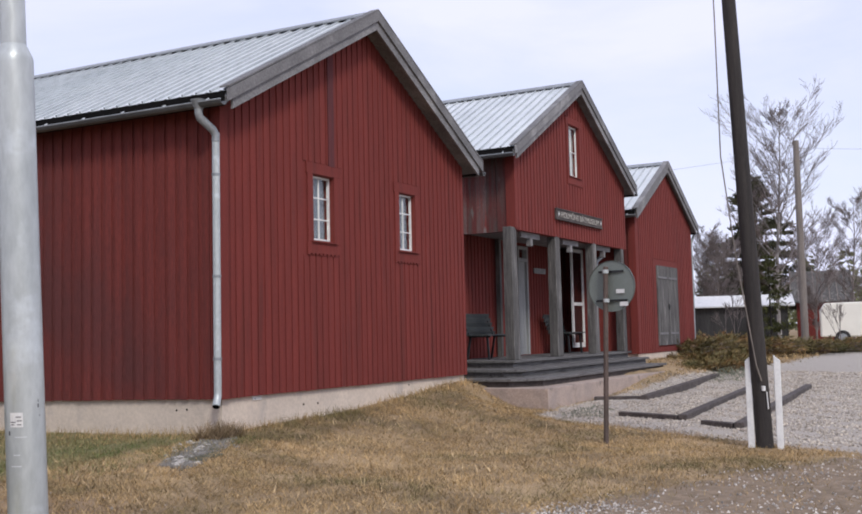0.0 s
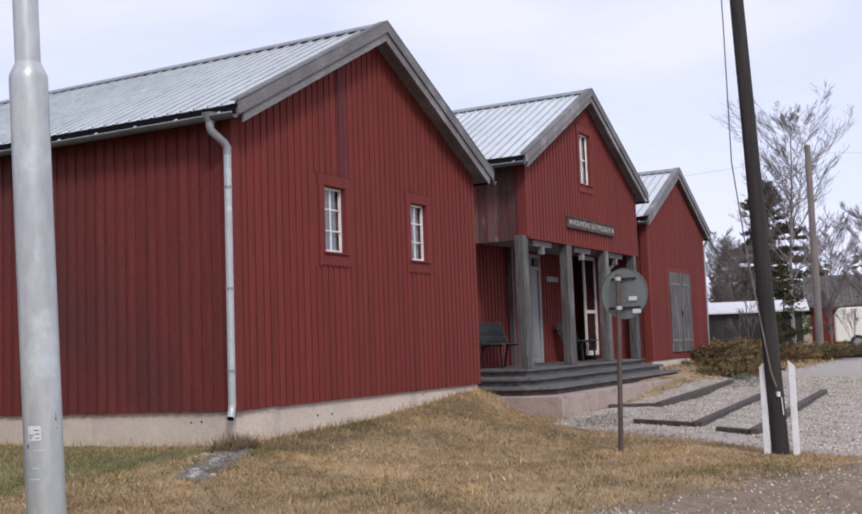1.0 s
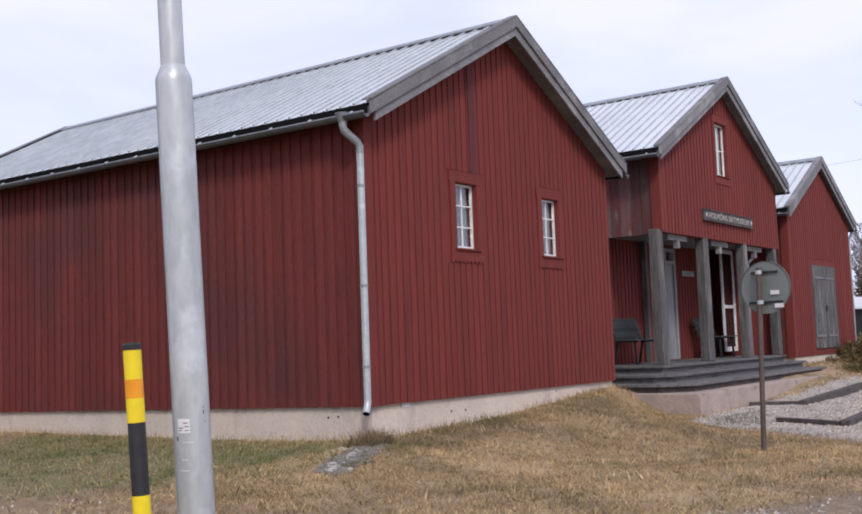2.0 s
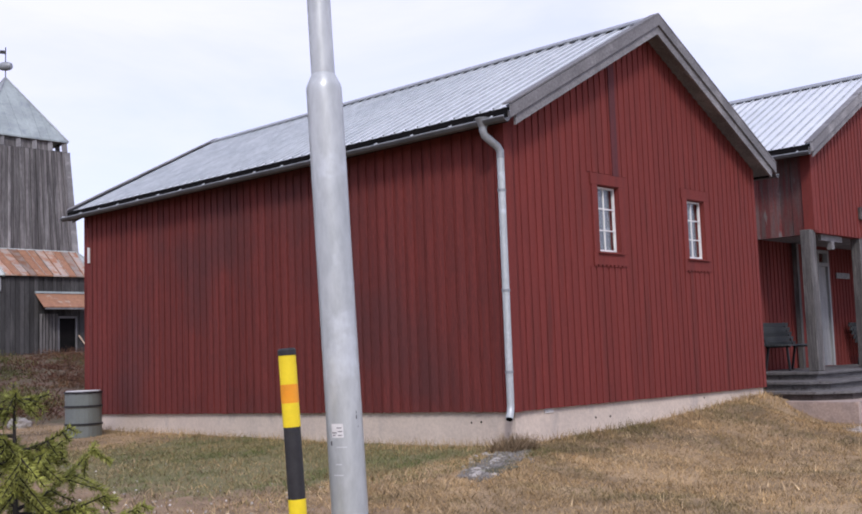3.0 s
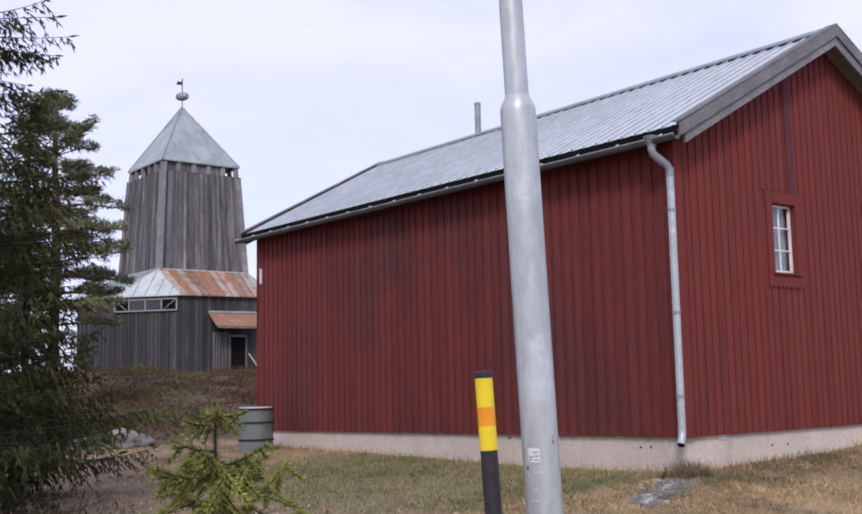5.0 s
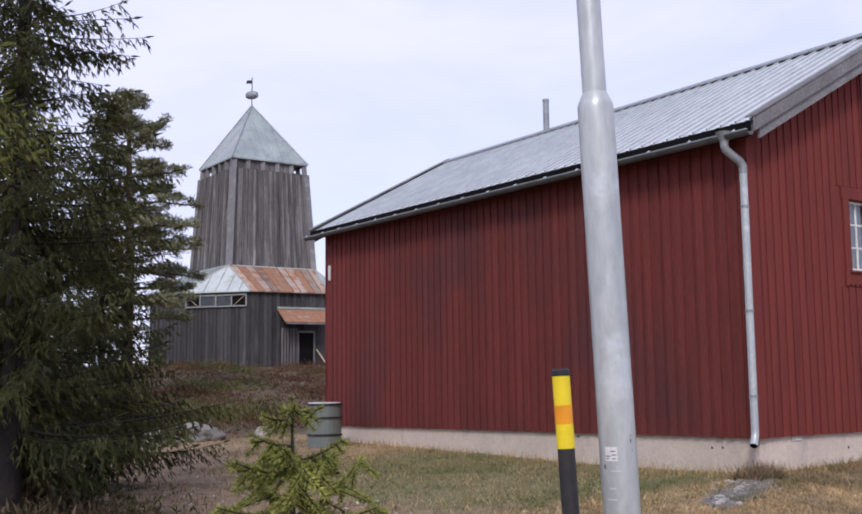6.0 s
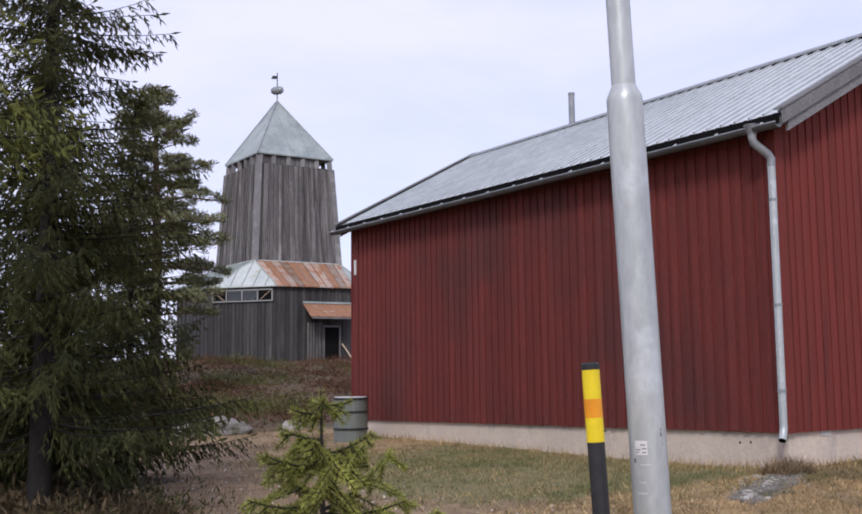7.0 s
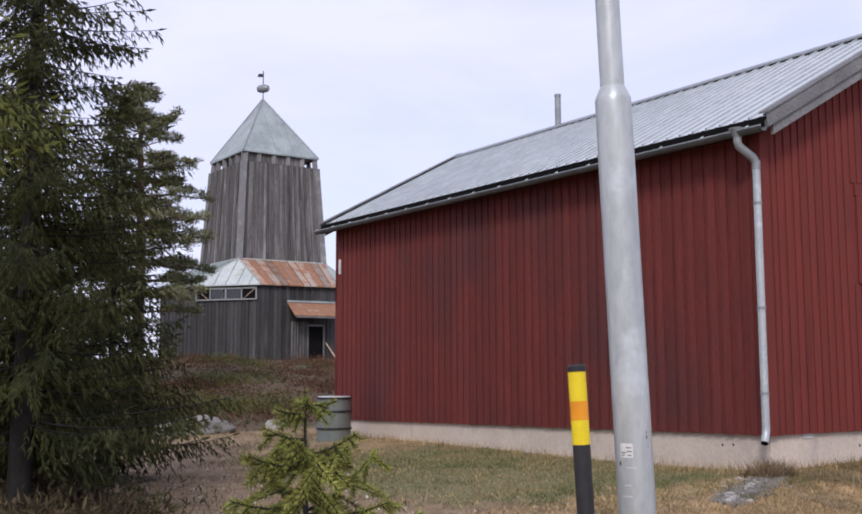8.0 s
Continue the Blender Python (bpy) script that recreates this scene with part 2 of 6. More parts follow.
TUFT = foliage("brown_tuft", (0.24, 0.17, 0.095), (0.14, 0.10, 0.058), 0.45)
DEADTWIG = foliage("dead_twigs", (0.115, 0.082, 0.042), (0.06, 0.045, 0.024))
GREENGRASS = foliage("fresh_grass", (0.19, 0.18, 0.075), (0.26, 0.22, 0.105), 0.35, (0.12, 0.145, 0.045))


def glass_material():
    m = bpy.data.materials.new("window_glass")
    m.use_nodes = True
    bs = m.node_tree.nodes["Principled BSDF"]
    bs.inputs["Base Color"].default_value = (0.9, 0.95, 0.95, 1)
    bs.inputs["Roughness"].default_value = 0.03
    bs.inputs["Transmission Weight"].default_value = 1.0
    bs.inputs["IOR"].default_value = 1.45
    return m


GLASS = glass_material()


# ================= small helpers for meshes =================
class Geo:
    """Collects points and faces."""

    def __init__(self):
        self.v, self.f = [], []

    def add(self, verts, faces):
        n = len(self.v)
        self.v.extend(verts)
        self.f.extend([tuple(i + n for i in f) for f in faces])

    def box(self, x0, x1, y0, y1, z0, z1):
        self.hexa([(x0, y0, z0), (x1, y0, z0), (x1, y1, z0), (x0, y1, z0), (x0, y0, z1), (x1, y0, z1), (x1, y1, z1), (x0, y1, z1)])

    def hexa(self, p):
        self.add(p, [(0, 3, 2, 1), (4, 5, 6, 7), (0, 1, 5, 4), (1, 2, 6, 5), (2, 3, 7, 6), (3, 0, 4, 7)])

    def beam(self, a, b, w, h, up=(0, 0, 1)):
        """A bar from a to b, w across and h high."""
        a, b = Vector(a), Vector(b)
        d = (b - a).normalized()
        s = d.cross(Vector(up)).normalized()
        u = s.cross(d).normalized()
        s, u = s * w / 2, u * h / 2
        self.hexa([a - s - u, a + s - u, b + s - u, b - s - u, a - s + u, a + s + u, b + s + u, b - s + u])

    def tube(self, pts, radii, sides=8, cap=True):
        pts = [Vector(p) for p in pts]
        if cap and sides >= 8:
            rr = list(radii) if hasattr(radii, "__len__") else [radii] * len(pts)
            k0 = min(0.004 / max((pts[1] - pts[0]).length, 1e-6), 0.2)
            k1 = min(0.004 / max((pts[-1] - pts[-2]).length, 1e-6), 0.2)
            pts = [pts[0], pts[0].lerp(pts[1], k0), *pts[1:-1], pts[-1].lerp(pts[-2], k1), pts[-1]]
            radii = [rr[0], rr[0] + (rr[1] - rr[0]) * k0, *rr[1:-1], rr[-1] + (rr[-2] - rr[-1]) * k1, rr[-1]]
        rings = []
        for i, p in enumerate(pts):
            d = (pts[min(i + 1, len(pts) - 1)] - pts[max(i - 1, 0)]).normalized()
            ref = Vector((1, 0, 0)) if abs(d.x) < 0.8 else Vector((0, 1, 0))
            s = d.cross(ref).normalized()
            u = d.cross(s)
            r = radii[i] if hasattr(radii, "__len__") else radii
            rings.append([p + (s * math.cos(t) + u * math.sin(t)) * r for t in [2 * math.pi * k / sides for k in range(sides)]])
        faces = []
        for i in range(len(rings) - 1):
            for k in range(sides):
                k2 = (k + 1) % sides
                faces.append((i * sides + k, i * sides + k2, (i + 1) * sides + k2, (i + 1) * sides + k))
        if cap:
            faces.append(tuple(range(sides - 1, -1, -1)))
            faces.append(tuple((len(rings) - 1) * sides + k for k in range(sides)))
        self.add([v for r in rings for v in r], faces)

    def weld(self):
        """Joins points that lie in one place."""
        seen, to, v = {}, [], []
        for p in self.v:
            key = tuple(round(c, 4) for c in p)
            if key not in seen:
                seen[key] = len(v)
                v.append(p)
            to.append(seen[key])
        self.v, self.f = v, [tuple(to[i] for i in f) for f in self.f]

    def mesh(self, name, mat, smooth=False):
        me = bpy.data.meshes.new(name)
        me.from_pydata([tuple(v) for v in self.v], [], self.f)
        me.materials.append(mat)
        bm = bmesh.new()
        bm.from_mesh(me)
        bmesh.ops.recalc_face_normals(bm, faces=bm.faces) if len(self.f) < 40000 else None
        bm.to_mesh(me)
        bm.free()
        if smooth:
            me.polygons.foreach_set("use_smooth", [len(p.vertices) <= 4 for p in me.polygons])
        return me


def thing(name, base, label, category, group="", kind=""):
    ob = new(name)
    ob.empty_display_size = 0.2
    ob.location = base
    return tagged(ob, label, category, group, kind)


def root_shift(parent):
    t = Vector((0, 0, 0))
    while parent:
        t += parent.location
        parent = parent.parent
    return t


def hang(ob, parent):
    """Ties ob, whose points are in world places, to its thing or part."""
    ob.parent = parent
    ob.location = ob.location - root_shift(parent)
    return ob


def part(name, geo, mat, parent, label="", smooth=False, bevel=0.0):
    """One mesh object under a thing or part; geo in world places."""
    c = Vector([(min(p[i] for p in geo.v) + max(p[i] for p in geo.v)) / 2 for i in range(3)])
    geo.v = [Vector(p) - c for p in geo.v]
    ob = new(name, geo.mesh(name, mat, smooth))
    ob.location = c
    if bevel:
        md = ob.modifiers.new("bevel", "BEVEL")
        md.width, md.segments, md.limit_method = bevel, 2, "ANGLE"
    if parent:
        hang(ob, parent)
    if label:
        ob["label"] = label
    return ob


def lone(name, geo, mat, label, category, group="", kind="", smooth=False, bevel=0.0):
    """A thing of one mesh."""
    return tagged(part(name, geo, mat, None, "", smooth, bevel), label, category, group, kind)


def blades(rng, places, normals_len, width, lean, count_mat=None):
    """Thin triangles standing on places: numpy points and faces."""
    n = len(places)
    ang = rng.uniform(0, 2 * np.pi, n)
    side = np.stack([np.cos(ang), np.sin(ang), np.zeros(n)], 1) * (width * rng.uniform(0.6, 1.4, n))[:, None]
    a2 = rng.uniform(0, 2 * np.pi, n)
    ln = normals_len * rng.uniform(0.5, 1.3, n)
    le = lean * rng.uniform(0.3, 1.0, n)
    tip = places + np.stack([np.cos(a2) * ln * np.sin(le), np.sin(a2) * ln * np.sin(le), ln * np.cos(le)], 1)
    v = np.concatenate([places - side, places + side, tip], 0)
    f = np.stack([np.arange(n), np.arange(n) + n, np.arange(n) + 2 * n], 1)
    return v, f


def stuff(name, v, f, mat, label, category):
    me = bpy.data.meshes.new(name)
    me.from_pydata(v.tolist(), [], f.tolist())
    me.materials.append(mat)
    return tagged(new(name, me), label, category, "", "stuff")


# ================= the lie of the land =================
def smooth01(a, b, x):
    t = np.clip((x - a) / (b - a), 0, 1)
    return t * t * (3 - 2 * t)


def land(x, y):
    """Height of the ground."""
    x, y = np.asarray(x, float), np.asarray(y, float)
    sill = 0.03 + 0.035 * np.clip(x, 0, 2.6) + 0.072 * np.clip(x - 2.6, 0, 3.0) - 0.035 * np.clip(-x, 0, 5) - 0.012 * np.clip(-x - 5, 0, 9)
    sill = sill - 0.14 * smooth01(5.6, 6.6, x) * smooth01(12, 7, x) - 0.13 * smooth01(18, 26, x) - 0.03 * smooth01(0.3, 1.5, y)
    low = -0.16 - 0.02 * np.clip(-y - 3, 0, 6) - 0.012 * np.clip(-x - 2, 0, 7) + 0.012 * np.clip(x - 4, 0, 26)
    run = 2.8 - 1.85 * smooth01(3.8, 5.9, x) * smooth01(13, 7, x)
    t = np.clip(-y / run, 0, 1)
    fall = smooth01(0.0, 1.0, t) + (t * (2 - t) - smooth01(0.0, 1.0, t)) * smooth01(4.2, 5.6, x) * smooth01(12, 7, x)
    z = sill + (low - sill) * fall
    hill = 0.015 * np.clip(y - 9, 0, 3.4) + 0.067 * np.clip(y - 12.4, 0, 22)
    z = z + hill * (1 - smooth01(20, 32, x)) * smooth01(-13, -4, x + y * 0.2)
    z = z + 0.012 * np.sin(x * 1.3 + 0.4) * np.sin(y * 1.1 + 1.0)
    return z


def ground_z(x, y):
    return float(land(x, y))


def axis_steps(lo, hi, fine_lo, fine_hi, step):
    mid = list(np.arange(fine_lo, fine_hi + 1e-6, step))
    a, b, s = [], [], step
    x = fine_lo
    while x > lo:
        s *= 1.25
        x -= s
        a.append(max(x, lo))
    s, x = step, fine_hi
    while x < hi:
        s *= 1.25
        x += s
        b.append(min(x, hi))
    return np.array(a[::-1] + mid + b)


def gravel_mask(x, y):
    """Where gravel lies: the yard before the porch and the lane along the front."""
    yard = smooth01(-0.2, 0.4, x - 4.67 - 0.51 * (y + 1.59)) * smooth01(-1.0, -1.5, y + 0.06 * np.clip(x - 8, 0, 12)) * smooth01(23, 19, x)
    road = smooth01(17, 19, x + 0.2 * y) * smooth01(-1.6, -2.6, y)
    return np.maximum(yard, road)


def lane_mask(x, y):
    return smooth01(-4.05, -4.65, y + 0.4 * (x + 2.06)) * smooth01(-8.0, -3.3, x)


def make_ground():
    xs, ys = axis_steps(-700, 900, -12, 24, 0.2), axis_steps(-600, 900, -8, 15, 0.2)
    X, Y = np.meshgrid(xs, ys)
    Z = land(X, Y)
    rng = np.random.default_rng(5)
    near = (np.abs(X) < 25) & (np.abs(Y) < 20)
    Z = Z + np.where(near, rng.normal(0, 0.008, X.shape), 0)
    inside = (X > 0.1) & (X < 19.4) & (Y > 0.1) & (Y < 9.6)
    Z = np.where(inside, np.minimum(Z, 0.0), Z)
    v = np.stack([X.ravel(), Y.ravel(), Z.ravel()], 1)
    ny, nx = X.shape
    i = (np.arange(ny - 1)[:, None] * nx + np.arange(nx - 1)[None, :]).ravel()
    f = np.stack([i, i + 1, i + nx + 1, i + nx], 1)
    me = bpy.data.meshes.new("ground")
    me.from_pydata(v.tolist(), [], f.tolist())
    me.polygons.foreach_set("use_smooth", [True] * len(me.polygons))
    g = me.attributes.new("gravel", "FLOAT", "POINT")
    g.data.foreach_set("value", gravel_mask(X, Y).ravel().astype(np.float32))
    green = smooth01(-5.0, -2.5, X) * smooth01(1.0, -0.4, X) * smooth01(-0.8, 1.0, Y) * smooth01(7, 5, Y)
    bare = smooth01(-2.2, -4.0, X - 0.6 * smooth01(1.5, 6.0, Y)) * smooth01(-9, -5, Y) * smooth01(22, 14, Y)
    # ground colour gets darker close to the spruce trunks
    near_spruce = np.zeros_like(X)
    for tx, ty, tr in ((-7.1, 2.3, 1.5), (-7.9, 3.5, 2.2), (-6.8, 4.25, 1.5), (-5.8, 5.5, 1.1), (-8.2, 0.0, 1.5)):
        near_spruce = np.maximum(near_spruce, np.exp(-((X - tx) ** 2 + (Y - ty) ** 2) / tr ** 2))
    gully = np.zeros_like(X)
    for ax, ay, bx, by in ((-0.31, -0.21, -1.64, -0.85), (-1.64, -0.85, -2.54, -1.83), (-2.54, -1.83, -3.19, -2.94)):
        k = np.clip(((X - ax) * (bx - ax) + (Y - ay) * (by - ay)) / ((bx - ax) ** 2 + (by - ay) ** 2), 0, 1)
        gully = np.maximum(gully, (1.0 if ax > -1 else 0.42) * np.exp(-((X - ax - k * (bx - ax)) ** 2 + (Y - ay - k * (by - ay)) ** 2) / 0.035))
    bare = np.maximum(bare * (1 - lane_mask(X, Y)), gully)
    for nm, arr in (("near_spruce", near_spruce), ("lane", lane_mask(X, Y) * 1.1), ("green", green), ("bare", bare), ("heath", smooth01(10.3, 12.5, Y) * smooth01(24, 18, X))):
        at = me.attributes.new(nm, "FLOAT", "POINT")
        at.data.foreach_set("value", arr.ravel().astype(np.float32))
    m = material("ground_soil", (0.37, 0.265, 0.145), (0.23, 0.165, 0.092), 1.1, (1, 1, 1), 0.95, bump=0.5, fine=34, fine_amt=0.3,
                 c=(0.155, 0.112, 0.062), c_scale=0.7, c_lo=0.5, c_hi=0.66)
    nt = m.node_tree
    bs = nt.nodes["Principled BSDF"]
    prev = bs.inputs["Base Color"].links[0].from_socket
    geo = nt.nodes.new("ShaderNodeNewGeometry")

    def layer(prev, attr, ca, cb, scale, edge):
        a = nt.nodes.new("ShaderNodeAttribute")
        a.attribute_name = attr
        n = nt.nodes.new("ShaderNodeTexNoise")
        n.inputs["Scale"].default_value, n.inputs["Detail"].default_value = 2.3, 6.0
        nt.links.new(geo.outputs["Position"], n.inputs["Vector"])
        s = nt.nodes.new("ShaderNodeMath")
        s.operation = "ADD"
        nt.links.new(a.outputs["Fac"], s.inputs[0])
        nt.links.new(n.outputs["Fac"], s.inputs[1])
        r = nt.nodes.new("ShaderNodeMapRange")
        r.inputs["From Min"].default_value, r.inputs["From Max"].default_value = edge, edge + 0.22
        nt.links.new(s.outputs["Value"], r.inputs["Value"])
        n2 = nt.nodes.new("ShaderNodeTexNoise")
        n2.inputs["Scale"].default_value, n2.inputs["Detail"].default_value = scale, 5.0
        nt.links.new(geo.outputs["Position"], n2.inputs["Vector"])
        r2 = nt.nodes.new("ShaderNodeMapRange")
        r2.inputs["From Min"].default_value, r2.inputs["From Max"].default_value = 0.35, 0.65
        nt.links.new(n2.outputs["Fac"], r2.inputs["Value"])
        c = nt.nodes.new("ShaderNodeMix")
        c.data_type = "RGBA"
        c.inputs["A"].default_value, c.inputs["B"].default_value = rgb(ca), rgb(cb)
        nt.links.new(r2.outputs["Result"], c.inputs["Factor"])
        x = nt.nodes.new("ShaderNodeMix")
        x.data_type = "RGBA"
        nt.links.new(r.outputs["Result"], x.inputs["Factor"])
        nt.links.new(prev, x.inputs["A"])
        nt.links.new(c.outputs["Result"], x.inputs["B"])
        return x.outputs["Result"]

    prev = layer(prev, "heath", (0.12, 0.070, 0.045), (0.085, 0.072, 0.034), 1.2, 0.85)
    prev = layer(prev, "bare", (0.30, 0.212, 0.128), (0.19, 0.132, 0.080), 4.0, 1.0)
    prev = layer(prev, "lane", (0.25, 0.188, 0.128), (0.165, 0.122, 0.08), 12.0, 1.0)
    prev = layer(prev, "near_spruce", (0.09, 0.064, 0.04), (0.05, 0.038, 0.026), 9.0, 0.8)
    prev = layer(prev, "green", (0.15, 0.15, 0.065), (0.20, 0.175, 0.085), 9.0, 1.0)
    prev = layer(prev, "gravel", (0.42, 0.385, 0.335), (0.29, 0.26, 0.225), 40.0, 0.95)
    nt.links.new(prev, bs.inputs["Base Color"])
    me.materials.append(m)
    return tagged(new("ground", me), "matted dry grass, bare soil and grey gravel around the houses", "ground", "", "structure")


make_ground()


whole_part = part


# ================= the red wooden houses =================
def cut(z0, z1, holes):
    """What is left of z0..z1 without the holes."""
    left = [(z0, z1)]
    for h0, h1 in holes:
        nxt = []
        for a, b in left:
            if h1 <= a or h0 >= b:
                nxt.append((a, b))
            else:
                if h0 > a + 0.02:
                    nxt.append((a, h0))
                if h1 < b - 0.02:
                    nxt.append((h1, b))
        left = nxt
    return left


def sloped_piece(geo, x0, x1, y0, y1, z0, za, zb):
    geo.hexa([(x0, y0, z0), (x1, y0, z0), (x1, y1, z0), (x0, y1, z0), (x0, y0, za), (x1, y0, zb), (x1, y1, zb), (x0, y1, za)])


def front_wall(house, x0, x1, y, z0, top, openings, mat, pitch=0.152, wide=0.096, xr=None, wall_name="front_wall"):
    """A board wall in the plane y, facing -y, with openings (x0, x1, z0, z1) and the line top(x) above."""
    geo = Geo()
    br = sorted({x0, x1, *(o[i] for o in openings for i in (0, 1)), *([xr] if xr and x0 < xr < x1 else [])})
    for a, b in zip(br, br[1:]):
        mid = (a + b) / 2
        holes = [(o[2], o[3]) for o in openings if o[0] < mid < o[1]]
        hi = min(top(a), top(b))
        for c, d in cut(z0 - 0.03, hi, holes):
            if abs(d - hi) < 1e-6:
                sloped_piece(geo, a, b, y + 0.012, y + 0.16, c, top(a), top(b))
            else:
                geo.box(a, b, y + 0.012, y + 0.16, c, d)
    geo.weld()
    wall = part(wall_name, geo, mat, house)
    n = int((x1 - x0) / pitch)
    rng = random.Random(int(x0 * 10) + 3)
    step = (x1 - x0 - wide) / n
    for i in range(n + 1):
        a = x0 + i * step + rng.uniform(-0.006, 0.006)
        b = a + wide + rng.uniform(-0.008, 0.008)
        a, b = max(a, x0), min(b, x1)
        holes = [(o[2] - 0.195, o[3] + 0.16) for o in openings if o[0] - 0.13 < b and o[1] + 0.13 > a]
        hi = min(top(a), top(b))
        for c, d in cut(z0 - 0.03 + rng.uniform(-0.003, 0.003), hi, holes):
            g = Geo()
            if abs(d - hi) < 1e-6:
                sloped_piece(g, a, b, y, y + 0.012, c, top(a), top(b))
            else:
                g.box(a, b, y, y + 0.012, c, d)
            part("board", g, mat, wall)
    return wall


def side_wall(house, x, y0, y1, z0a, z0b, z1, mat, pitch=0.165, wide=0.104, sign=-1, wall_name="side_wall"):
    """A board wall in the plane x; its foot runs from z0a to z0b. sign: -1 faces -x."""
    geo = Geo()
    xa, xb = sorted((x - sign * 0.018, x - sign * 0.16))
    geo.hexa([(xa, y0, z0a - 0.03), (xb, y0, z0a - 0.03), (xb, y1, z0b - 0.03), (xa, y1, z0b - 0.03), (xa, y0, z1), (xb, y0, z1), (xb, y1, z1), (xa, y1, z1)])
    wall = part(wall_name, geo, mat, house)
    n = int((y1 - y0) / pitch)
    step = (y1 - y0 - wide) / n
    rng = random.Random(9)
    xa, xb = sorted((x, x - sign * 0.018))
    for i in range(n + 1):
        a = y0 + i * step + rng.uniform(-0.005, 0.005)
        foot = z0a + (z0b - z0a) * (a - y0) / (y1 - y0) - 0.03 + rng.uniform(-0.006, 0.006)
        g = Geo()
        g.box(xa, xb, a, a + wide + rng.uniform(-0.006, 0.006), foot, z1)
        part("board", g, mat, wall)
    return wall


def sheet(a, b, y0, y1, wave, height, thick=0.004):
    """A roof sheet from the ridge line point a = (x, z) to the eave b, with ribs along the slope."""
    g = Geo()
    n = int((y1 - y0) / wave)
    ys, up = [], []
    for i in range(n + 1):
        for k, h in ((0.0, 0), (0.70, 0), (0.76, 1), (0.94, 1)):
            y = y0 + (i + k) * wave
            if y <= y1:
                ys.append(y)
                up.append(h * height)
    dx, dz = b[0] - a[0], b[1] - a[1]
    ln = math.hypot(dx, dz)
    nx, nz = (-dz / ln, dx / ln) if dx > 0 else (dz / ln, -dx / ln)
    v, f = [], []
    for (px, pz) in (a, b):
        for lift in (0.0, -thick):
            for y, h in zip(ys, up):
                v.append((px + nx * (h + lift), y, pz + nz * (h + lift)))
    m = len(ys)
    for i in range(m - 1):
        f.append((i, i + 1, 2 * m + i + 1, 2 * m + i))
        f.append((m + i, 3 * m + i, 3 * m + i + 1, m + i + 1))
        f.append((2 * m + i, 2 * m + i + 1, 3 * m + i + 1, 3 * m + i))
        f.append((i, m + i, m + i + 1, i + 1))
    g.add(v, f)
    return g


def tilted(g, y0, y1, rise):
    """Lets the roof climb a little towards the rear, as old settled roofs do."""
    out = []
    for p in g.v:
        k = min(max((p[1] - y0) / (y1 - y0), 0.0), 1.0)
        out.append((p[0], p[1], p[2] + rise * k))
    g.v = out
    return g


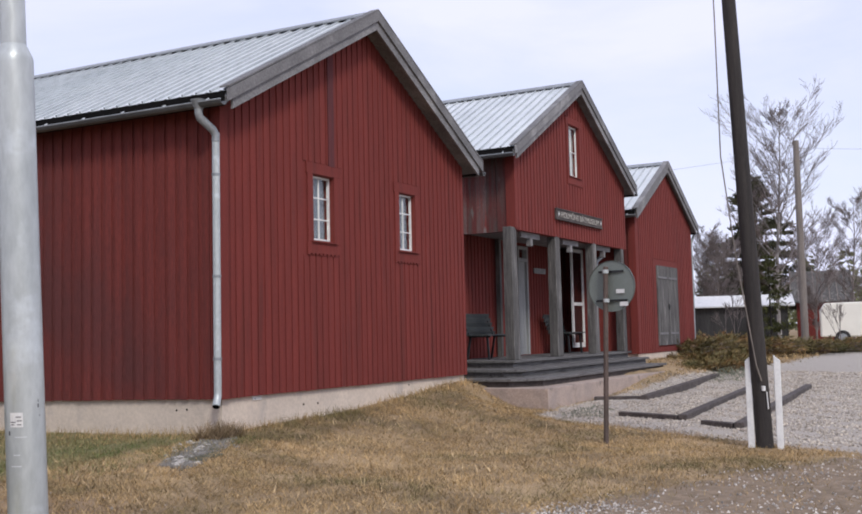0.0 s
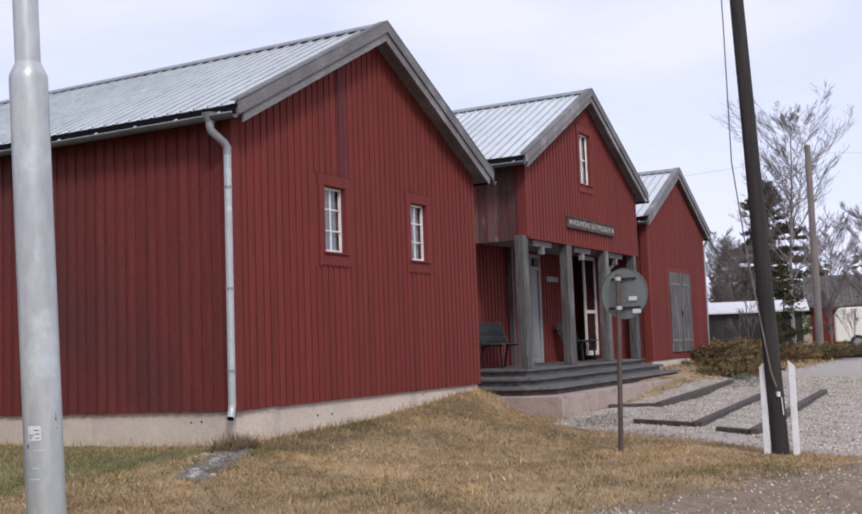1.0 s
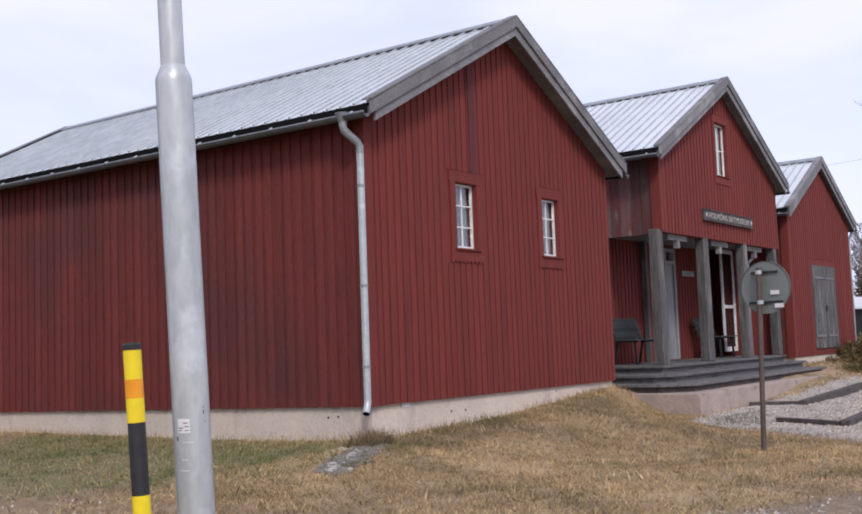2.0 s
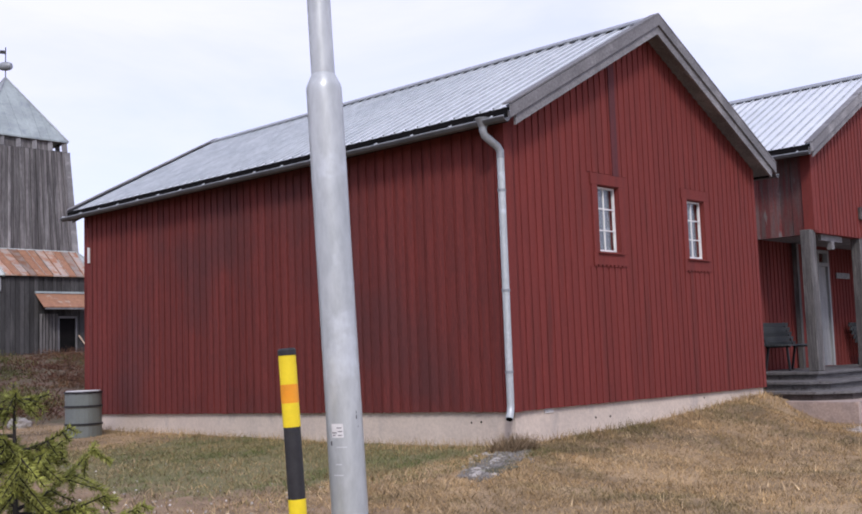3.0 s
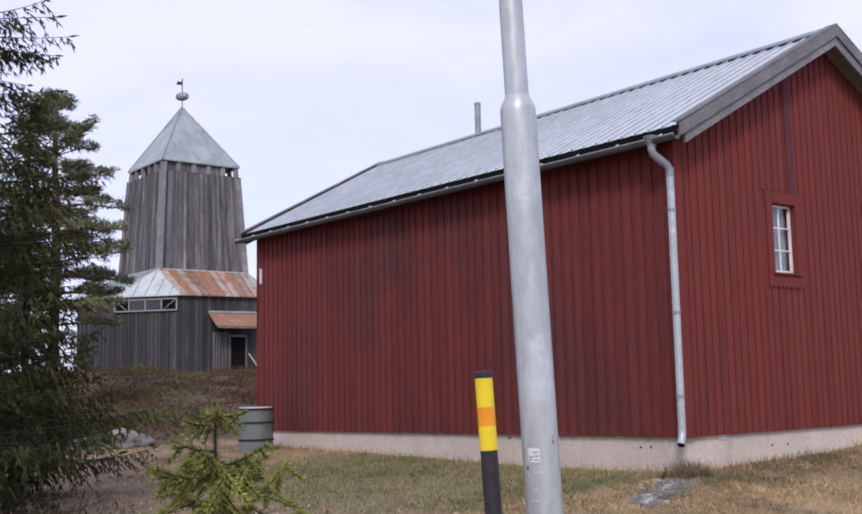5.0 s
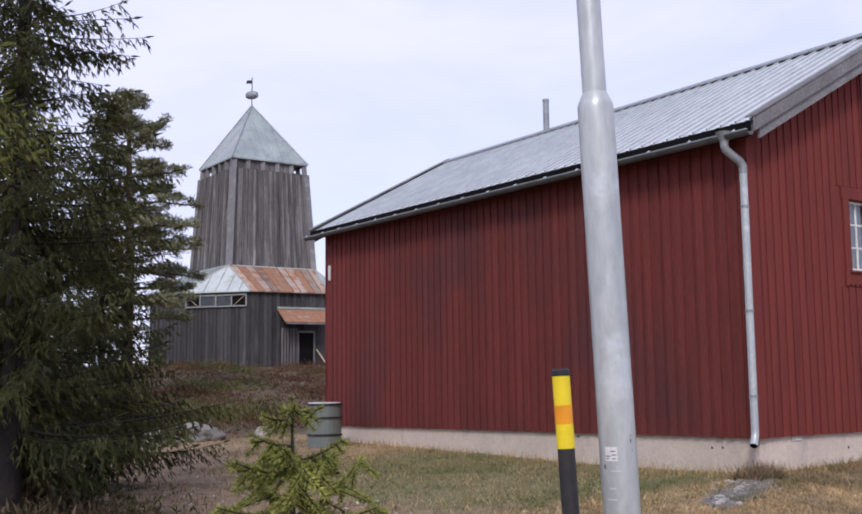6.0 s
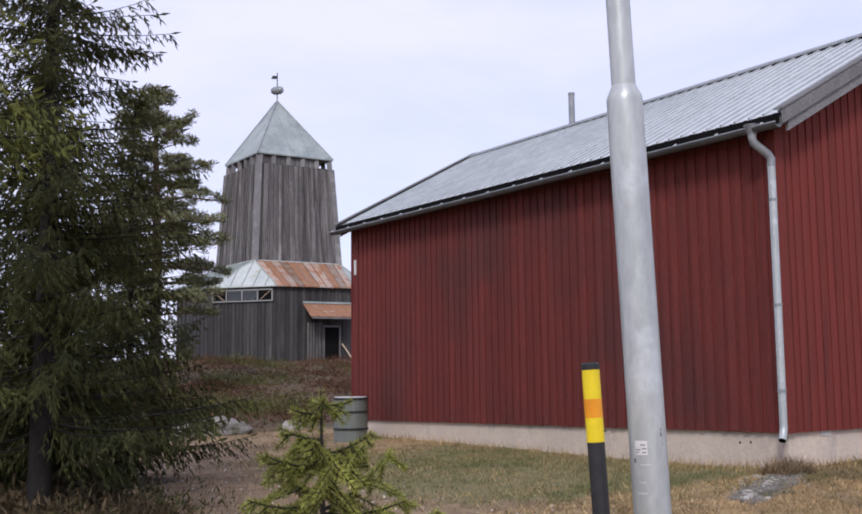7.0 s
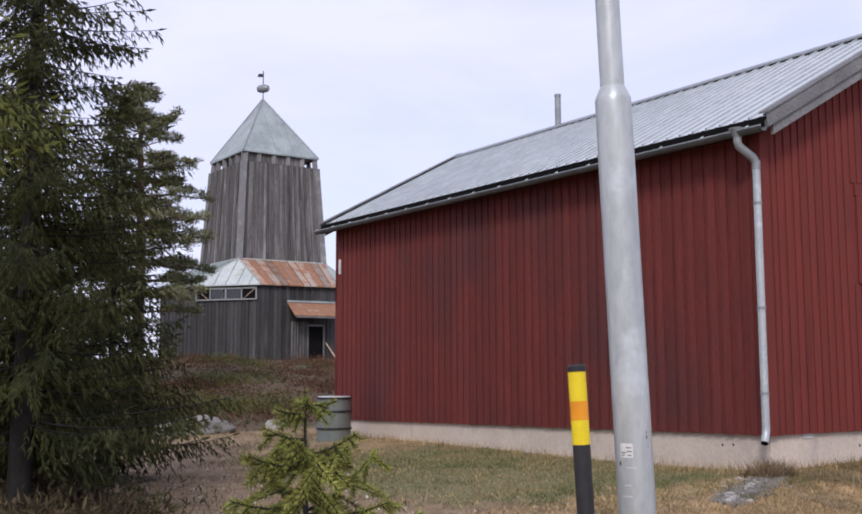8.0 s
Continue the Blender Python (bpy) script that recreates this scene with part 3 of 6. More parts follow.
def gable_roof(house, xl, xr, xm, zr, slope, y0, y1, left_gutter=True, right_gutter=True, wave=0.2, rise=0.0):
    """Two sheets, a ridge cap, boarded underside, doubled barge boards and gutters."""
    zl, zr2 = zr - slope * (xm - xl), zr - slope * (xr - xm)

    def part(name, geo, mat, parent, label="", smooth=False):
        return whole_part(name, tilted(geo, y0, y1, rise), mat, parent, label, smooth)

    roof = part("roof", sheet((xm, zr), (xl + 0.085, zl + 0.085 * slope), y0, y1, wave, 0.006), TIN, house, "pale galvanised ribbed sheet roof")
    for xe, ze in ((xl + 0.085, zl + 0.085 * slope), (xr - 0.085, zr2 + 0.085 * slope)):
        g = Geo()
        y = y0 + 0.12
        while y < y1 - 0.1:
            g.beam((xm, y, zr + 0.014), (xe, y, ze + 0.010), 0.022, 0.030)
            y += wave
        whole_part("rib", tilted(g, y0, y1, rise), RIB, roof, "darker standing ribs of the sheet roof")["kind"] = "stuff"
    part("roof_sheet", sheet((xm, zr), (xr - 0.085, zr2 + 0.085 * slope), y0, y1, wave, 0.006), TIN, roof)
    g = Geo()
    for x, z in ((xl, zl), (xr, zr2)):
        g.hexa([(xm, y0 + 0.03, zr - 0.12), (xm, y1 - 0.03, zr - 0.12), (x, y1 - 0.03, z - 0.12), (x, y0 + 0.03, z - 0.12),
                (xm, y0 + 0.03, zr - 0.045), (xm, y1 - 0.03, zr - 0.045), (x, y1 - 0.03, z - 0.045), (x, y0 + 0.03, z - 0.045)])
    part("roof_boarding", g, GREYWOOD, roof, "grey boarded underside of the roof")
    g = Geo()
    for x, z in ((xl, zl), (xr, zr2)):
        w = 0.16 if x > xm else -0.16
        g.hexa([(xm, y0 - 0.02, zr + 0.035), (xm, y1 + 0.02, zr + 0.035), (xm + w, y1 + 0.02, zr + 0.035 - slope * 0.16), (xm + w, y0 - 0.02, zr + 0.035 - slope * 0.16),
                (xm, y0 - 0.02, zr + 0.055), (xm, y1 + 0.02, zr + 0.055), (xm + w, y1 + 0.02, zr + 0.055 - slope * 0.16), (xm + w, y0 - 0.02, zr + 0.055 - slope * 0.16)])
    part("ridge_cap", g, ZINC, roof, "grey folded ridge cap")
    for y, out in ((y0, -1), (y1, 1)):
        for x, z in ((xl, zl), (xr, zr2)):
            e = -0.02 if x < xm else 0.02
            for k, (hi, lo, d0, d1, cutx) in enumerate(((0.045, -0.095, 0.0, 0.032, 0.0), (-0.08, -0.215, -0.03, 0.002, 0.10))):
                g = Geo()
                ya, yb = sorted((y + out * d0, y + out * d1))
                xe, ze = x + e - math.copysign(cutx, x - xm), z
                ze = zr - slope * abs(xe - xm)
                g.hexa([(xm, ya, zr + lo), (xe, ya, ze + lo), (xe, yb, ze + lo), (xm, yb, zr + lo),
                        (xm, ya, zr + hi), (xe, ya, ze + hi), (xe, yb, ze + hi), (xm, yb, zr + hi)])
                part("barge_board", g, GREYWOOD, roof, "weathered grey barge board")
            g = Geo()
            ya, yb = sorted((y + out * 0.036, y - out * 0.10))
            g.hexa([(xm, ya, zr + 0.046), (x + e, ya, z + 0.046), (x + e, yb, z + 0.046), (xm, yb, zr + 0.046),
                    (xm, ya, zr + 0.066), (x + e, ya, z + 0.066), (x + e, yb, z + 0.066), (xm, yb, zr + 0.066)])
            part("verge_capping", g, GREYWOOD, roof)
    for x, z, on in ((xl, zl, left_gutter), (xr, zr2, right_gutter)):
        if not on:
            continue
        s = -1 if x < xm else 1
        g = Geo()
        prof = [(math.cos(t) * 0.055, -math.sin(t) * 0.055) for t in [math.pi * k / 8 for k in range(9)]]
        v, f = [], []
        cx, cz = x + s * 0.082, z - 0.105
        for yy in (y0 - 0.01, y1 + 0.01):
            for r in (1.0, 0.93):
                v += [(cx + px * r, yy, cz + pz * r) for px, pz in prof]
        for i in range(8):
            f += [(i, i + 1, 18 + i + 1, 18 + i), (9 + i, 27 + i, 27 + i + 1, 9 + i + 1), (i, 9 + i, 10 + i, i + 1), (18 + i, 19 + i, 28 + i, 27 + i)]
        f += [(0, 18, 27, 9), (8, 17, 35, 26)]
        g.add(v, f)
        gut = part("gutter", g, GUTTER, roof, "dark half-round metal gutter", smooth=False)
        g = Geo()
        g.tube([(cx + s * 0.055, y0 - 0.01, cz), (cx + s * 0.055, y1 + 0.01, cz)], 0.010, 6)
        part("gutter_lip", g, ZINC, roof, "grey rolled gutter lip")
        y = y0 + 0.18
        while y < y1:
            g = Geo()
            g.beam((cx + s * 0.02, y, cz + 0.03), (cx + s * 0.060, y, cz + 0.008), 0.018, 0.012)
            part("gutter_bracket", g, TIN, roof)
            y += 0.62
        # eaves board coloured near-black to paint the shaded gap under the sheet
        g = Geo()
        g.box(*sorted((x + s * 0.002, x + s * 0.024)), y0 + 0.04, y1 - 0.04, z - 0.15, z + 0.005)
        part("fascia", g, DARK, roof, "eaves board, near-black for the shaded gap above the gutter")
    return roof


def small_window(house, x0, x1, z0, z1, y, cols, rows, casing=RED, trim=True, blind=None):
    """A white framed window set back in its red casing."""
    win = thing_part("window", house, ((x0 + x1) / 2, y + 0.05, z0), "small white framed window with divided panes")
    g = Geo()
    w = 0.024
    yy0, yy1 = y + 0.060, y + 0.092
    g.box(x0, x0 + w, yy0, yy1, z0, z1)
    g.box(x1 - w, x1, yy0, yy1, z0, z1)
    g.box(x0 + w, x1 - w, yy0, yy1, z0, z0 + w * 1.2)
    g.box(x0 + w, x1 - w, yy0, yy1, z1 - w, z1)
    part("frame", g, WHITE, win, "white painted frame")
    for i in range(1, cols):
        g = Geo()
        xc = x0 + (x1 - x0) * i / cols
        g.box(xc - 0.007, xc + 0.007, yy0 + 0.006, yy1 - 0.006, z0 + w, z1 - w)
        part("glazing_bar", g, WHITE, win)
    for j in range(1, rows):
        g = Geo()
        zc = z0 + (z1 - z0) * j / rows
        g.box(x0 + w, x1 - w, yy0 + 0.004, yy1 - 0.008, zc - 0.007, zc + 0.007)
        part("glazing_bar", g, WHITE, win)
    g = Geo()
    g.box(x0 + w * 0.6, x1 - w * 0.6, y + 0.076, y + 0.080, z0 + w * 0.6, z1 - w * 0.6)
    part("pane", g, GLASS, win).visible_shadow = False
    # added sheet behind the glass, its colour painting the look of reflecting panes
    g = Geo()
    g.box(x0 + 0.02, x1 - 0.02, y + 0.13, y + 0.14, z0 + 0.02, z1 - 0.02)
    part("blind", g, blind or PANE_GREY, win, "plain sheet behind the panes that gives them their grey tone")
    if trim:
        c = 0.115
        for nm, a in (("casing", (x0 - c, x0 - 0.004, z0 - 0.02, z1 + 0.01)), ("casing", (x1 + 0.004, x1 + c, z0 - 0.02, z1 + 0.01)),
                      ("casing", (x0 - c - 0.02, x1 + c + 0.02, z1 + 0.012, z1 + 0.15)), ("casing", (x0 - c - 0.01, x1 + c + 0.01, z0 - 0.165, z0 - 0.022))):
            g = Geo()
            g.box(a[0], a[1], y - 0.012, y + 0.028, a[2], a[3])
            if a[3] < z0:
                k = a[0]
                while k < a[1] - 0.04:
                    g.box(k, k + 0.05, y - 0.012, y + 0.010, a[2] - 0.022, a[2])
                    k += 0.085
            part(nm, g, casing, win, "red painted casing board")
        g = Geo()
        g.hexa([(x0 - 0.05, y - 0.04, z0 - 0.03), (x1 + 0.05, y - 0.04, z0 - 0.03), (x1 + 0.05, y + 0.04, z0 - 0.03), (x0 - 0.05, y + 0.04, z0 - 0.03),
                (x0 - 0.05, y - 0.04, z0 - 0.018), (x1 + 0.05, y - 0.04, z0 - 0.018), (x1 + 0.05, y + 0.04, z0 - 0.002), (x0 - 0.05, y + 0.04, z0 - 0.002)])
        part("sill", g, casing, win)
    return win


def thing_part(name, parent, base, label=""):
    """An Empty part that carries pieces of its own."""
    ob = new(name)
    ob.empty_display_size = 0.1
    ob.location = base
    hang(ob, parent)
    if label:
        ob["label"] = label
    return ob


def barn():
    X1, Y1, XM, ZR, S = 5.85, 9.67, 2.91, 5.38, 0.535
    h = thing("barn", (0, 0, 0), "long red board barn with pale ribbed metal roof on concrete foundation", "barn")
    top = lambda x: ZR - 0.10 - S * abs(x - XM)
    W = [(1.735, 2.19, 2.27, 3.085), (3.835, 4.29, 2.27, 3.075)]
    front_wall(h, 0.0, X1, 0.0, 0.455, top, W, RED, pitch=0.128, wide=0.08, xr=XM)
    side_wall(h, 0.0, 0.0, Y1, 0.455, 0.29, 3.70, RED_SIDE)
    g = Geo()
    g.hexa([(X1 - .16, 0.17, .455), (X1, 0.17, .455), (X1, Y1 - .17, .34), (X1 - .16, Y1 - .17, .34), (X1 - .16, 0.17, 3.69), (X1, 0.17, 3.69), (X1, Y1 - .17, 3.69), (X1 - .16, Y1 - .17, 3.69)])
    part("side_wall", g, RED, h)
    g = Geo()
    for a, b in ((0.0, XM), (XM, X1)):
        sloped_piece(g, a, b, Y1 - 0.16, Y1, 0.30, top(a) - 0.24, top(b) - 0.24)
    part("back_wall", g, RED, h)
    # unseen near-black sheet added behind the front wall, so that the rooms stay dark
    g = Geo()
    g.box(0.2, X1 - 0.2, 0.6, 0.64, 0.46, 3.7)
    part("inner_wall", g, DARK, h)
    # foundation
    g = Geo()
    g.hexa([(0.05, 0.05, -0.5), (X1 - .02, 0.05, -0.5), (X1 - .02, Y1 - .03, -0.5), (0.05, Y1 - .03, -0.5),
            (0.05, 0.05, 0.43), (X1 - .02, 0.05, 0.43), (X1 - .02, Y1 - .03, 0.265), (0.05, Y1 - .03, 0.265)])
    f = part("foundation", g, CONCRETE, h, "pale cast concrete foundation")
    # tie holes are near-black plugs, their inner shade put into the colour
    for (x, z) in ((0.62, 0.385), (1.55, 0.26), (1.85, 0.255), (4.1, 0.36)):
        g = Geo()
        g.tube([(x, 0.047, z), (x, 0.07, z)], 0.014, 8)
        part("tie_hole", g, DARK, f)
    for (y, z) in ((0.55, 0.3), (0.7, 0.29), (2.9, 0.33)):
        g = Geo()
        g.tube([(0.047, y, z), (0.07, y, z)], 0.013, 8)
        part("tie_hole", g, DARK, f)
    g = Geo()
    for k in range(3):
        g.box(0.56, 0.72, 0.035, 0.052, 0.375 + k * 0.018, 0.387 + k * 0.018)
    part("air_vent", g, WHITE, f, "small white wall vent")
    for w in W:
        small_window(h, *w, 0.0, 2, 3)
    gable_roof(h, -0.18, 6.00, XM, ZR, S, -0.26, 9.92, rise=0.06)
    # corner boards
    for a in ((-0.012, 0.10, -0.014, 0.0), (-0.026, -0.012, -0.014, 0.10)):
        g = Geo()
        g.box(a[0], a[1], a[2], a[3], 0.42, 3.72)
        part("corner_board", g, RED, h)
    # a broad strip in darker red that paints the shaded band above the window
    g = Geo()
    g.box(2.08, 2.21, -0.014, -0.002, 3.23, 4.80)
    part("cover_board", g, DARKRED, h, "darker red strip standing for a band of shade")
    g = Geo()
    g.box(-0.03, 0.0, 9.46, 9.50, 2.87, 3.14)
    part("white_marker", g, WHITE, h, "narrow white strip on the wall")
    # downpipe at the corner
    g = Geo()
    g.tube([(-0.262, 0.08, 3.62), (-0.262, 0.08, 3.52), (-0.25, 0.075, 3.47), (-0.105, 0.012, 3.35), (-0.078, 0.0, 3.30), (-0.078, 0.0, 3.22)], 0.045, 14)
    dp = part("downpipe", g, ZINC, h, "grey galvanised downpipe", smooth=True)
    g = Geo()
    g.tube([(-0.078, 0.0, 3.28), (-0.078, 0.0, 0.50), (-0.088, -0.004, 0.44), (-0.145, -0.03, 0.355)], 0.042, 14)
    part("straight_pipe", g, GALV, dp, "pale galvanised straight pipe", smooth=True)
    g = Geo()
    g.tube([(-0.262, 0.08, 3.66), (-0.262, 0.08, 3.56)], [0.09, 0.046], 14)
    part("outlet", g, ZINC, dp, smooth=True)
    # black disc closes the pipe end and paints its dark inside
    g = Geo()
    g.tube([(-0.149, -0.032, 0.349), (-0.135, -0.026, 0.37)], 0.036, 14)
    part("mouth", g, DARK, dp, "black disc standing for the shade in the pipe mouth")
    for z in (2.86, 1.75, 0.86):
        g = Geo()
        g.tube([(-0.078, 0.0, z - 0.015), (-0.078, 0.0, z + 0.015)], 0.048, 14)
        g.box(-0.078, 0.0, -0.01, 0.01, z - 0.012, z + 0.012)
        part("pipe_clip", g, ZINC, dp)
    # chimney pipe at the ridge
    g = Geo()
    g.tube([(2.91, 6.77, 5.20), (2.91, 6.77, 5.98)], 0.055, 14)
    ch = part("vent_pipe", g, ZINC, h, "slim grey metal vent pipe", smooth=True)
    g = Geo()
    g.tube([(2.91, 6.77, 5.98), (2.91, 6.77, 6.02)], 0.06, 14)
    part("vent_rim", g, ZINC, ch)
    return h


def porch_house():
    X0, X1, XM, ZR, S = 7.87, 13.92, 10.83, 6.03, 0.535
    h = thing("porch_house", (7.8, 0, 0.2), "red gabled house with an open porch and ribbed metal roof", "house")
    top = lambda x: ZR - 0.10 - S * abs(x - XM)
    W = [(10.55, 11.13, 4.155, 5.175)]
    front_wall(h, X0, X1, 0.0, 2.90, top, W, RED, pitch=0.15, wide=0.094, xr=XM)
    side_wall(h, X0, 0.165, 7.5, 2.88, 2.88, 4.32, RED_WORN, pitch=0.2, wide=0.196)
    g = Geo()
    g.box(X1 - 0.16, X1, 0.17, 7.5, 0.3, 4.25)
    part("side_wall", g, RED, h)
    small_window(h, 10.55, 11.13, 4.155, 5.175, 0.0, 2, 2, blind=PALEGREY)
    gable_roof(h, 7.49, 14.15, XM, ZR, S, -0.2, 7.8)
    for a in ((X0 - 0.012, X0 + 0.10, -0.014, -0.001), (X0 - 0.026, X0 - 0.013, -0.014, 0.165)):
        g = Geo()
        g.box(a[0], a[1], a[2], a[3], 2.90, 4.26)
        part("corner_board", g, RED, h)
    # recessed wall behind the posts
    front_wall(h, X0, X1 - 0.17, 1.4, 0.60, lambda x: 3.02, [(11.0, 11.52, 0.60, 2.86)], RED, pitch=0.15, wide=0.094, wall_name="porch_wall")
    g = Geo()
    g.box(X0 + 0.17, X1 - 0.17, 0.17, 1.39, 2.93, 3.0)
    part("porch_ceiling", g, GREYWOOD, h)
    # pale panelled door with a small light over it
    d = thing_part("door", h, (11.26, 1.45, 0.60), "pale grey panelled door with small top light")
    g = Geo()
    g.box(11.00, 11.07, 1.37, 1.47, 0.60, 2.86)
    g.box(11.45, 11.52, 1.37, 1.47, 0.60, 2.86)
    g.box(11.07, 11.45, 1.37, 1.47, 2.80, 2.86)
    g.box(11.07, 11.45, 1.37, 1.47, 2.54, 2.61)
    part("door_frame", g, PALEGREY, d)
    g = Geo()
    g.box(11.07, 11.45, 1.42, 1.46, 0.60, 2.54)
    leaf = part("door_leaf", g, PALEGREY, d)
    for z0, z1 in ((0.74, 1.22), (1.33, 1.81), (1.92, 2.42)):
        g = Geo()
        g.box(11.13, 11.39, 1.408, 1.418, z0, z1)
        part("door_panel", g, PALEGREY, leaf, bevel=0.004)
    g = Geo()
    g.box(11.07, 11.45, 1.43, 1.436, 2.61, 2.80)
    part("pane", g, GLASS, d).visible_shadow = False
    # notice plate beside the door
    g = Geo()
    g.box(11.84, 12.44, 1.36, 1.385, 2.32, 2.43)
    p = part("notice_plate", g, PALEGREY, h, "small grey notice plate")
    for k in range(3):
        g = Geo()
        g.box(11.89, 12.38 - 0.06 * k, 1.354, 1.358, 2.40 - k * 0.03, 2.412 - k * 0.03)
        part("text_bar", g, GREYWOOD, p)
    # glazed door at the far end of the porch
    d = thing_part("glazed_door", h, (13.34, 0.95, 0.70), "tall narrow white framed glazed door")
    g = Geo()
    for a in ((12.99, 13.035), (13.645, 13.685)):
        g.box(a[0], a[1], 0.95, 0.995, 0.70, 2.90)
    g.box(13.05, 13.63, 0.95, 0.995, 0.70, 0.80)
    g.box(13.05, 13.63, 0.95, 0.995, 1.63, 1.70)
    g.box(13.05, 13.63, 0.95, 0.995, 2.82, 2.90)
    part("door_frame", g, WHITE, d)
    g = Geo()
    g.box(13.05, 13.63, 0.965, 0.97, 0.80, 2.82)
    part("pane", g, GLASS, d).visible_shadow = False
    # black sheet close behind the glass paints the unlit room
    g = Geo()
    g.box(13.00, 13.67, 1.01, 1.02, 0.72, 2.88)
    part("door_opening", g, DARK, d, "black panel behind the glass, standing for the unlit room")
    # posts
    for x, w in ((7.68, 0.25), (9.70, 0.26), (11.76, 0.25), (13.57, 0.22)):
        g = Geo()
        y = 0.0
        g.hexa([(x, y, 0.59), (x + w, y, 0.59), (x + w, y + 0.18, 0.59), (x, y + 0.18, 0.59),
                (x + 0.01, y + 0.012, 2.91), (x + w - 0.01, y + 0.012, 2.91), (x + w - 0.01, y + 0.18, 2.91), (x + 0.01, y + 0.18, 2.91)])
        part("post", g, POSTWOOD, h, "weathered grey timber post", bevel=0.015)
    g = Geo()
    g.box(9.86, 9.95, 1.26, 1.35, 0.59, 2.92)
    part("post", g, POSTWOOD, h, "slim grey rear post")
    g = Geo()
    g.box(7.98, X1 - 0.17, 0.18, 0.30, 2.90, 2.925)
    part("head_beam", g, GREYWOOD, h)
    for x in (8.75, 10.75, 12.7):
        g = Geo()
        g.box(x - 0.42, x + 0.42, 0.10, 0.16, 2.77, 2.905)
        v = part("valance", g, GREYWOOD, h)
        g = Geo()
        g.box(x - 0.05, x + 0.05, 0.08, 0.18, 2.63, 2.77)
        part("pendant", g, GREYWOOD, v, bevel=0.01)
    g = Geo()
    g.tube([(13.3, 0.32, 2.95), (13.3, 0.32, 2.80), (13.25, 0.34, 2.70), (13.05, 0.40, 2.58), (13.03, 0.40, 2.46)], 0.045, 12)
    part("rain_pipe", g, ZINC, h, smooth=True)
    return h


def name_board():
    b = thing("name_board", (10.97, -0.03, 3.2), "long dark carved name board with pale lettering", "sign")
    g = Geo()
    g.box(9.69, 12.25, -0.045, -0.002, 3.20, 3.42)
    part("board", g, TIMBER, b, bevel=0.008)
    g = Geo()
    for z0, z1 in ((3.20, 3.218), (3.402, 3.42)):
        g.box(9.67, 12.27, -0.06, -0.047, z0, z1)
    part("moulding", g, TIMBER, b)
    for x in (9.79, 12.15):
        g = Geo()
        g.add([(x - 0.035, -0.055, 3.31), (x, -0.055, 3.363), (x + 0.035, -0.055, 3.31), (x, -0.055, 3.257), (x, -0.065, 3.31)],
              [(0, 1, 4), (1, 2, 4), (2, 3, 4), (3, 0, 4), (3, 2, 1, 0)])
        part("diamond", g, WHITE, b, "small pale diamond")
    cu = bpy.data.curves.new("lettering", "FONT")
    cu.body = "HOLMÖNS BÅTMUSEUM"
    cu.size, cu.extrude, cu.align_x = 0.155, 0.003, "CENTER"
    cu.materials.append(GREYPALE)
    t = new("lettering", cu)
    bpy.context.view_layer.update()
    w = max(t.dimensions.x, 0.1)
    t.matrix_world = Matrix.Translation((10.97, -0.05, 3.255)) @ Euler((radians(90), 0, 0)).to_matrix().to_4x4() @ Matrix.Diagonal((2.14 / w, 1, 1, 1))
    dg = bpy.context.evaluated_depsgraph_get()
    bpy.context.view_layer.update()
    me = bpy.data.meshes.new_from_object(t.evaluated_get(bpy.context.evaluated_depsgraph_get()))
    me.transform(t.matrix_world)
    bpy.data.objects.remove(t)
    ob = new("lettering", me)
    hang(ob, b)
    return b


GREYPALE = material("pale_lettering", (0.42, 0.40, 0.35), (0.35, 0.33, 0.29), 9.0, (1, 1, 1), 0.7)


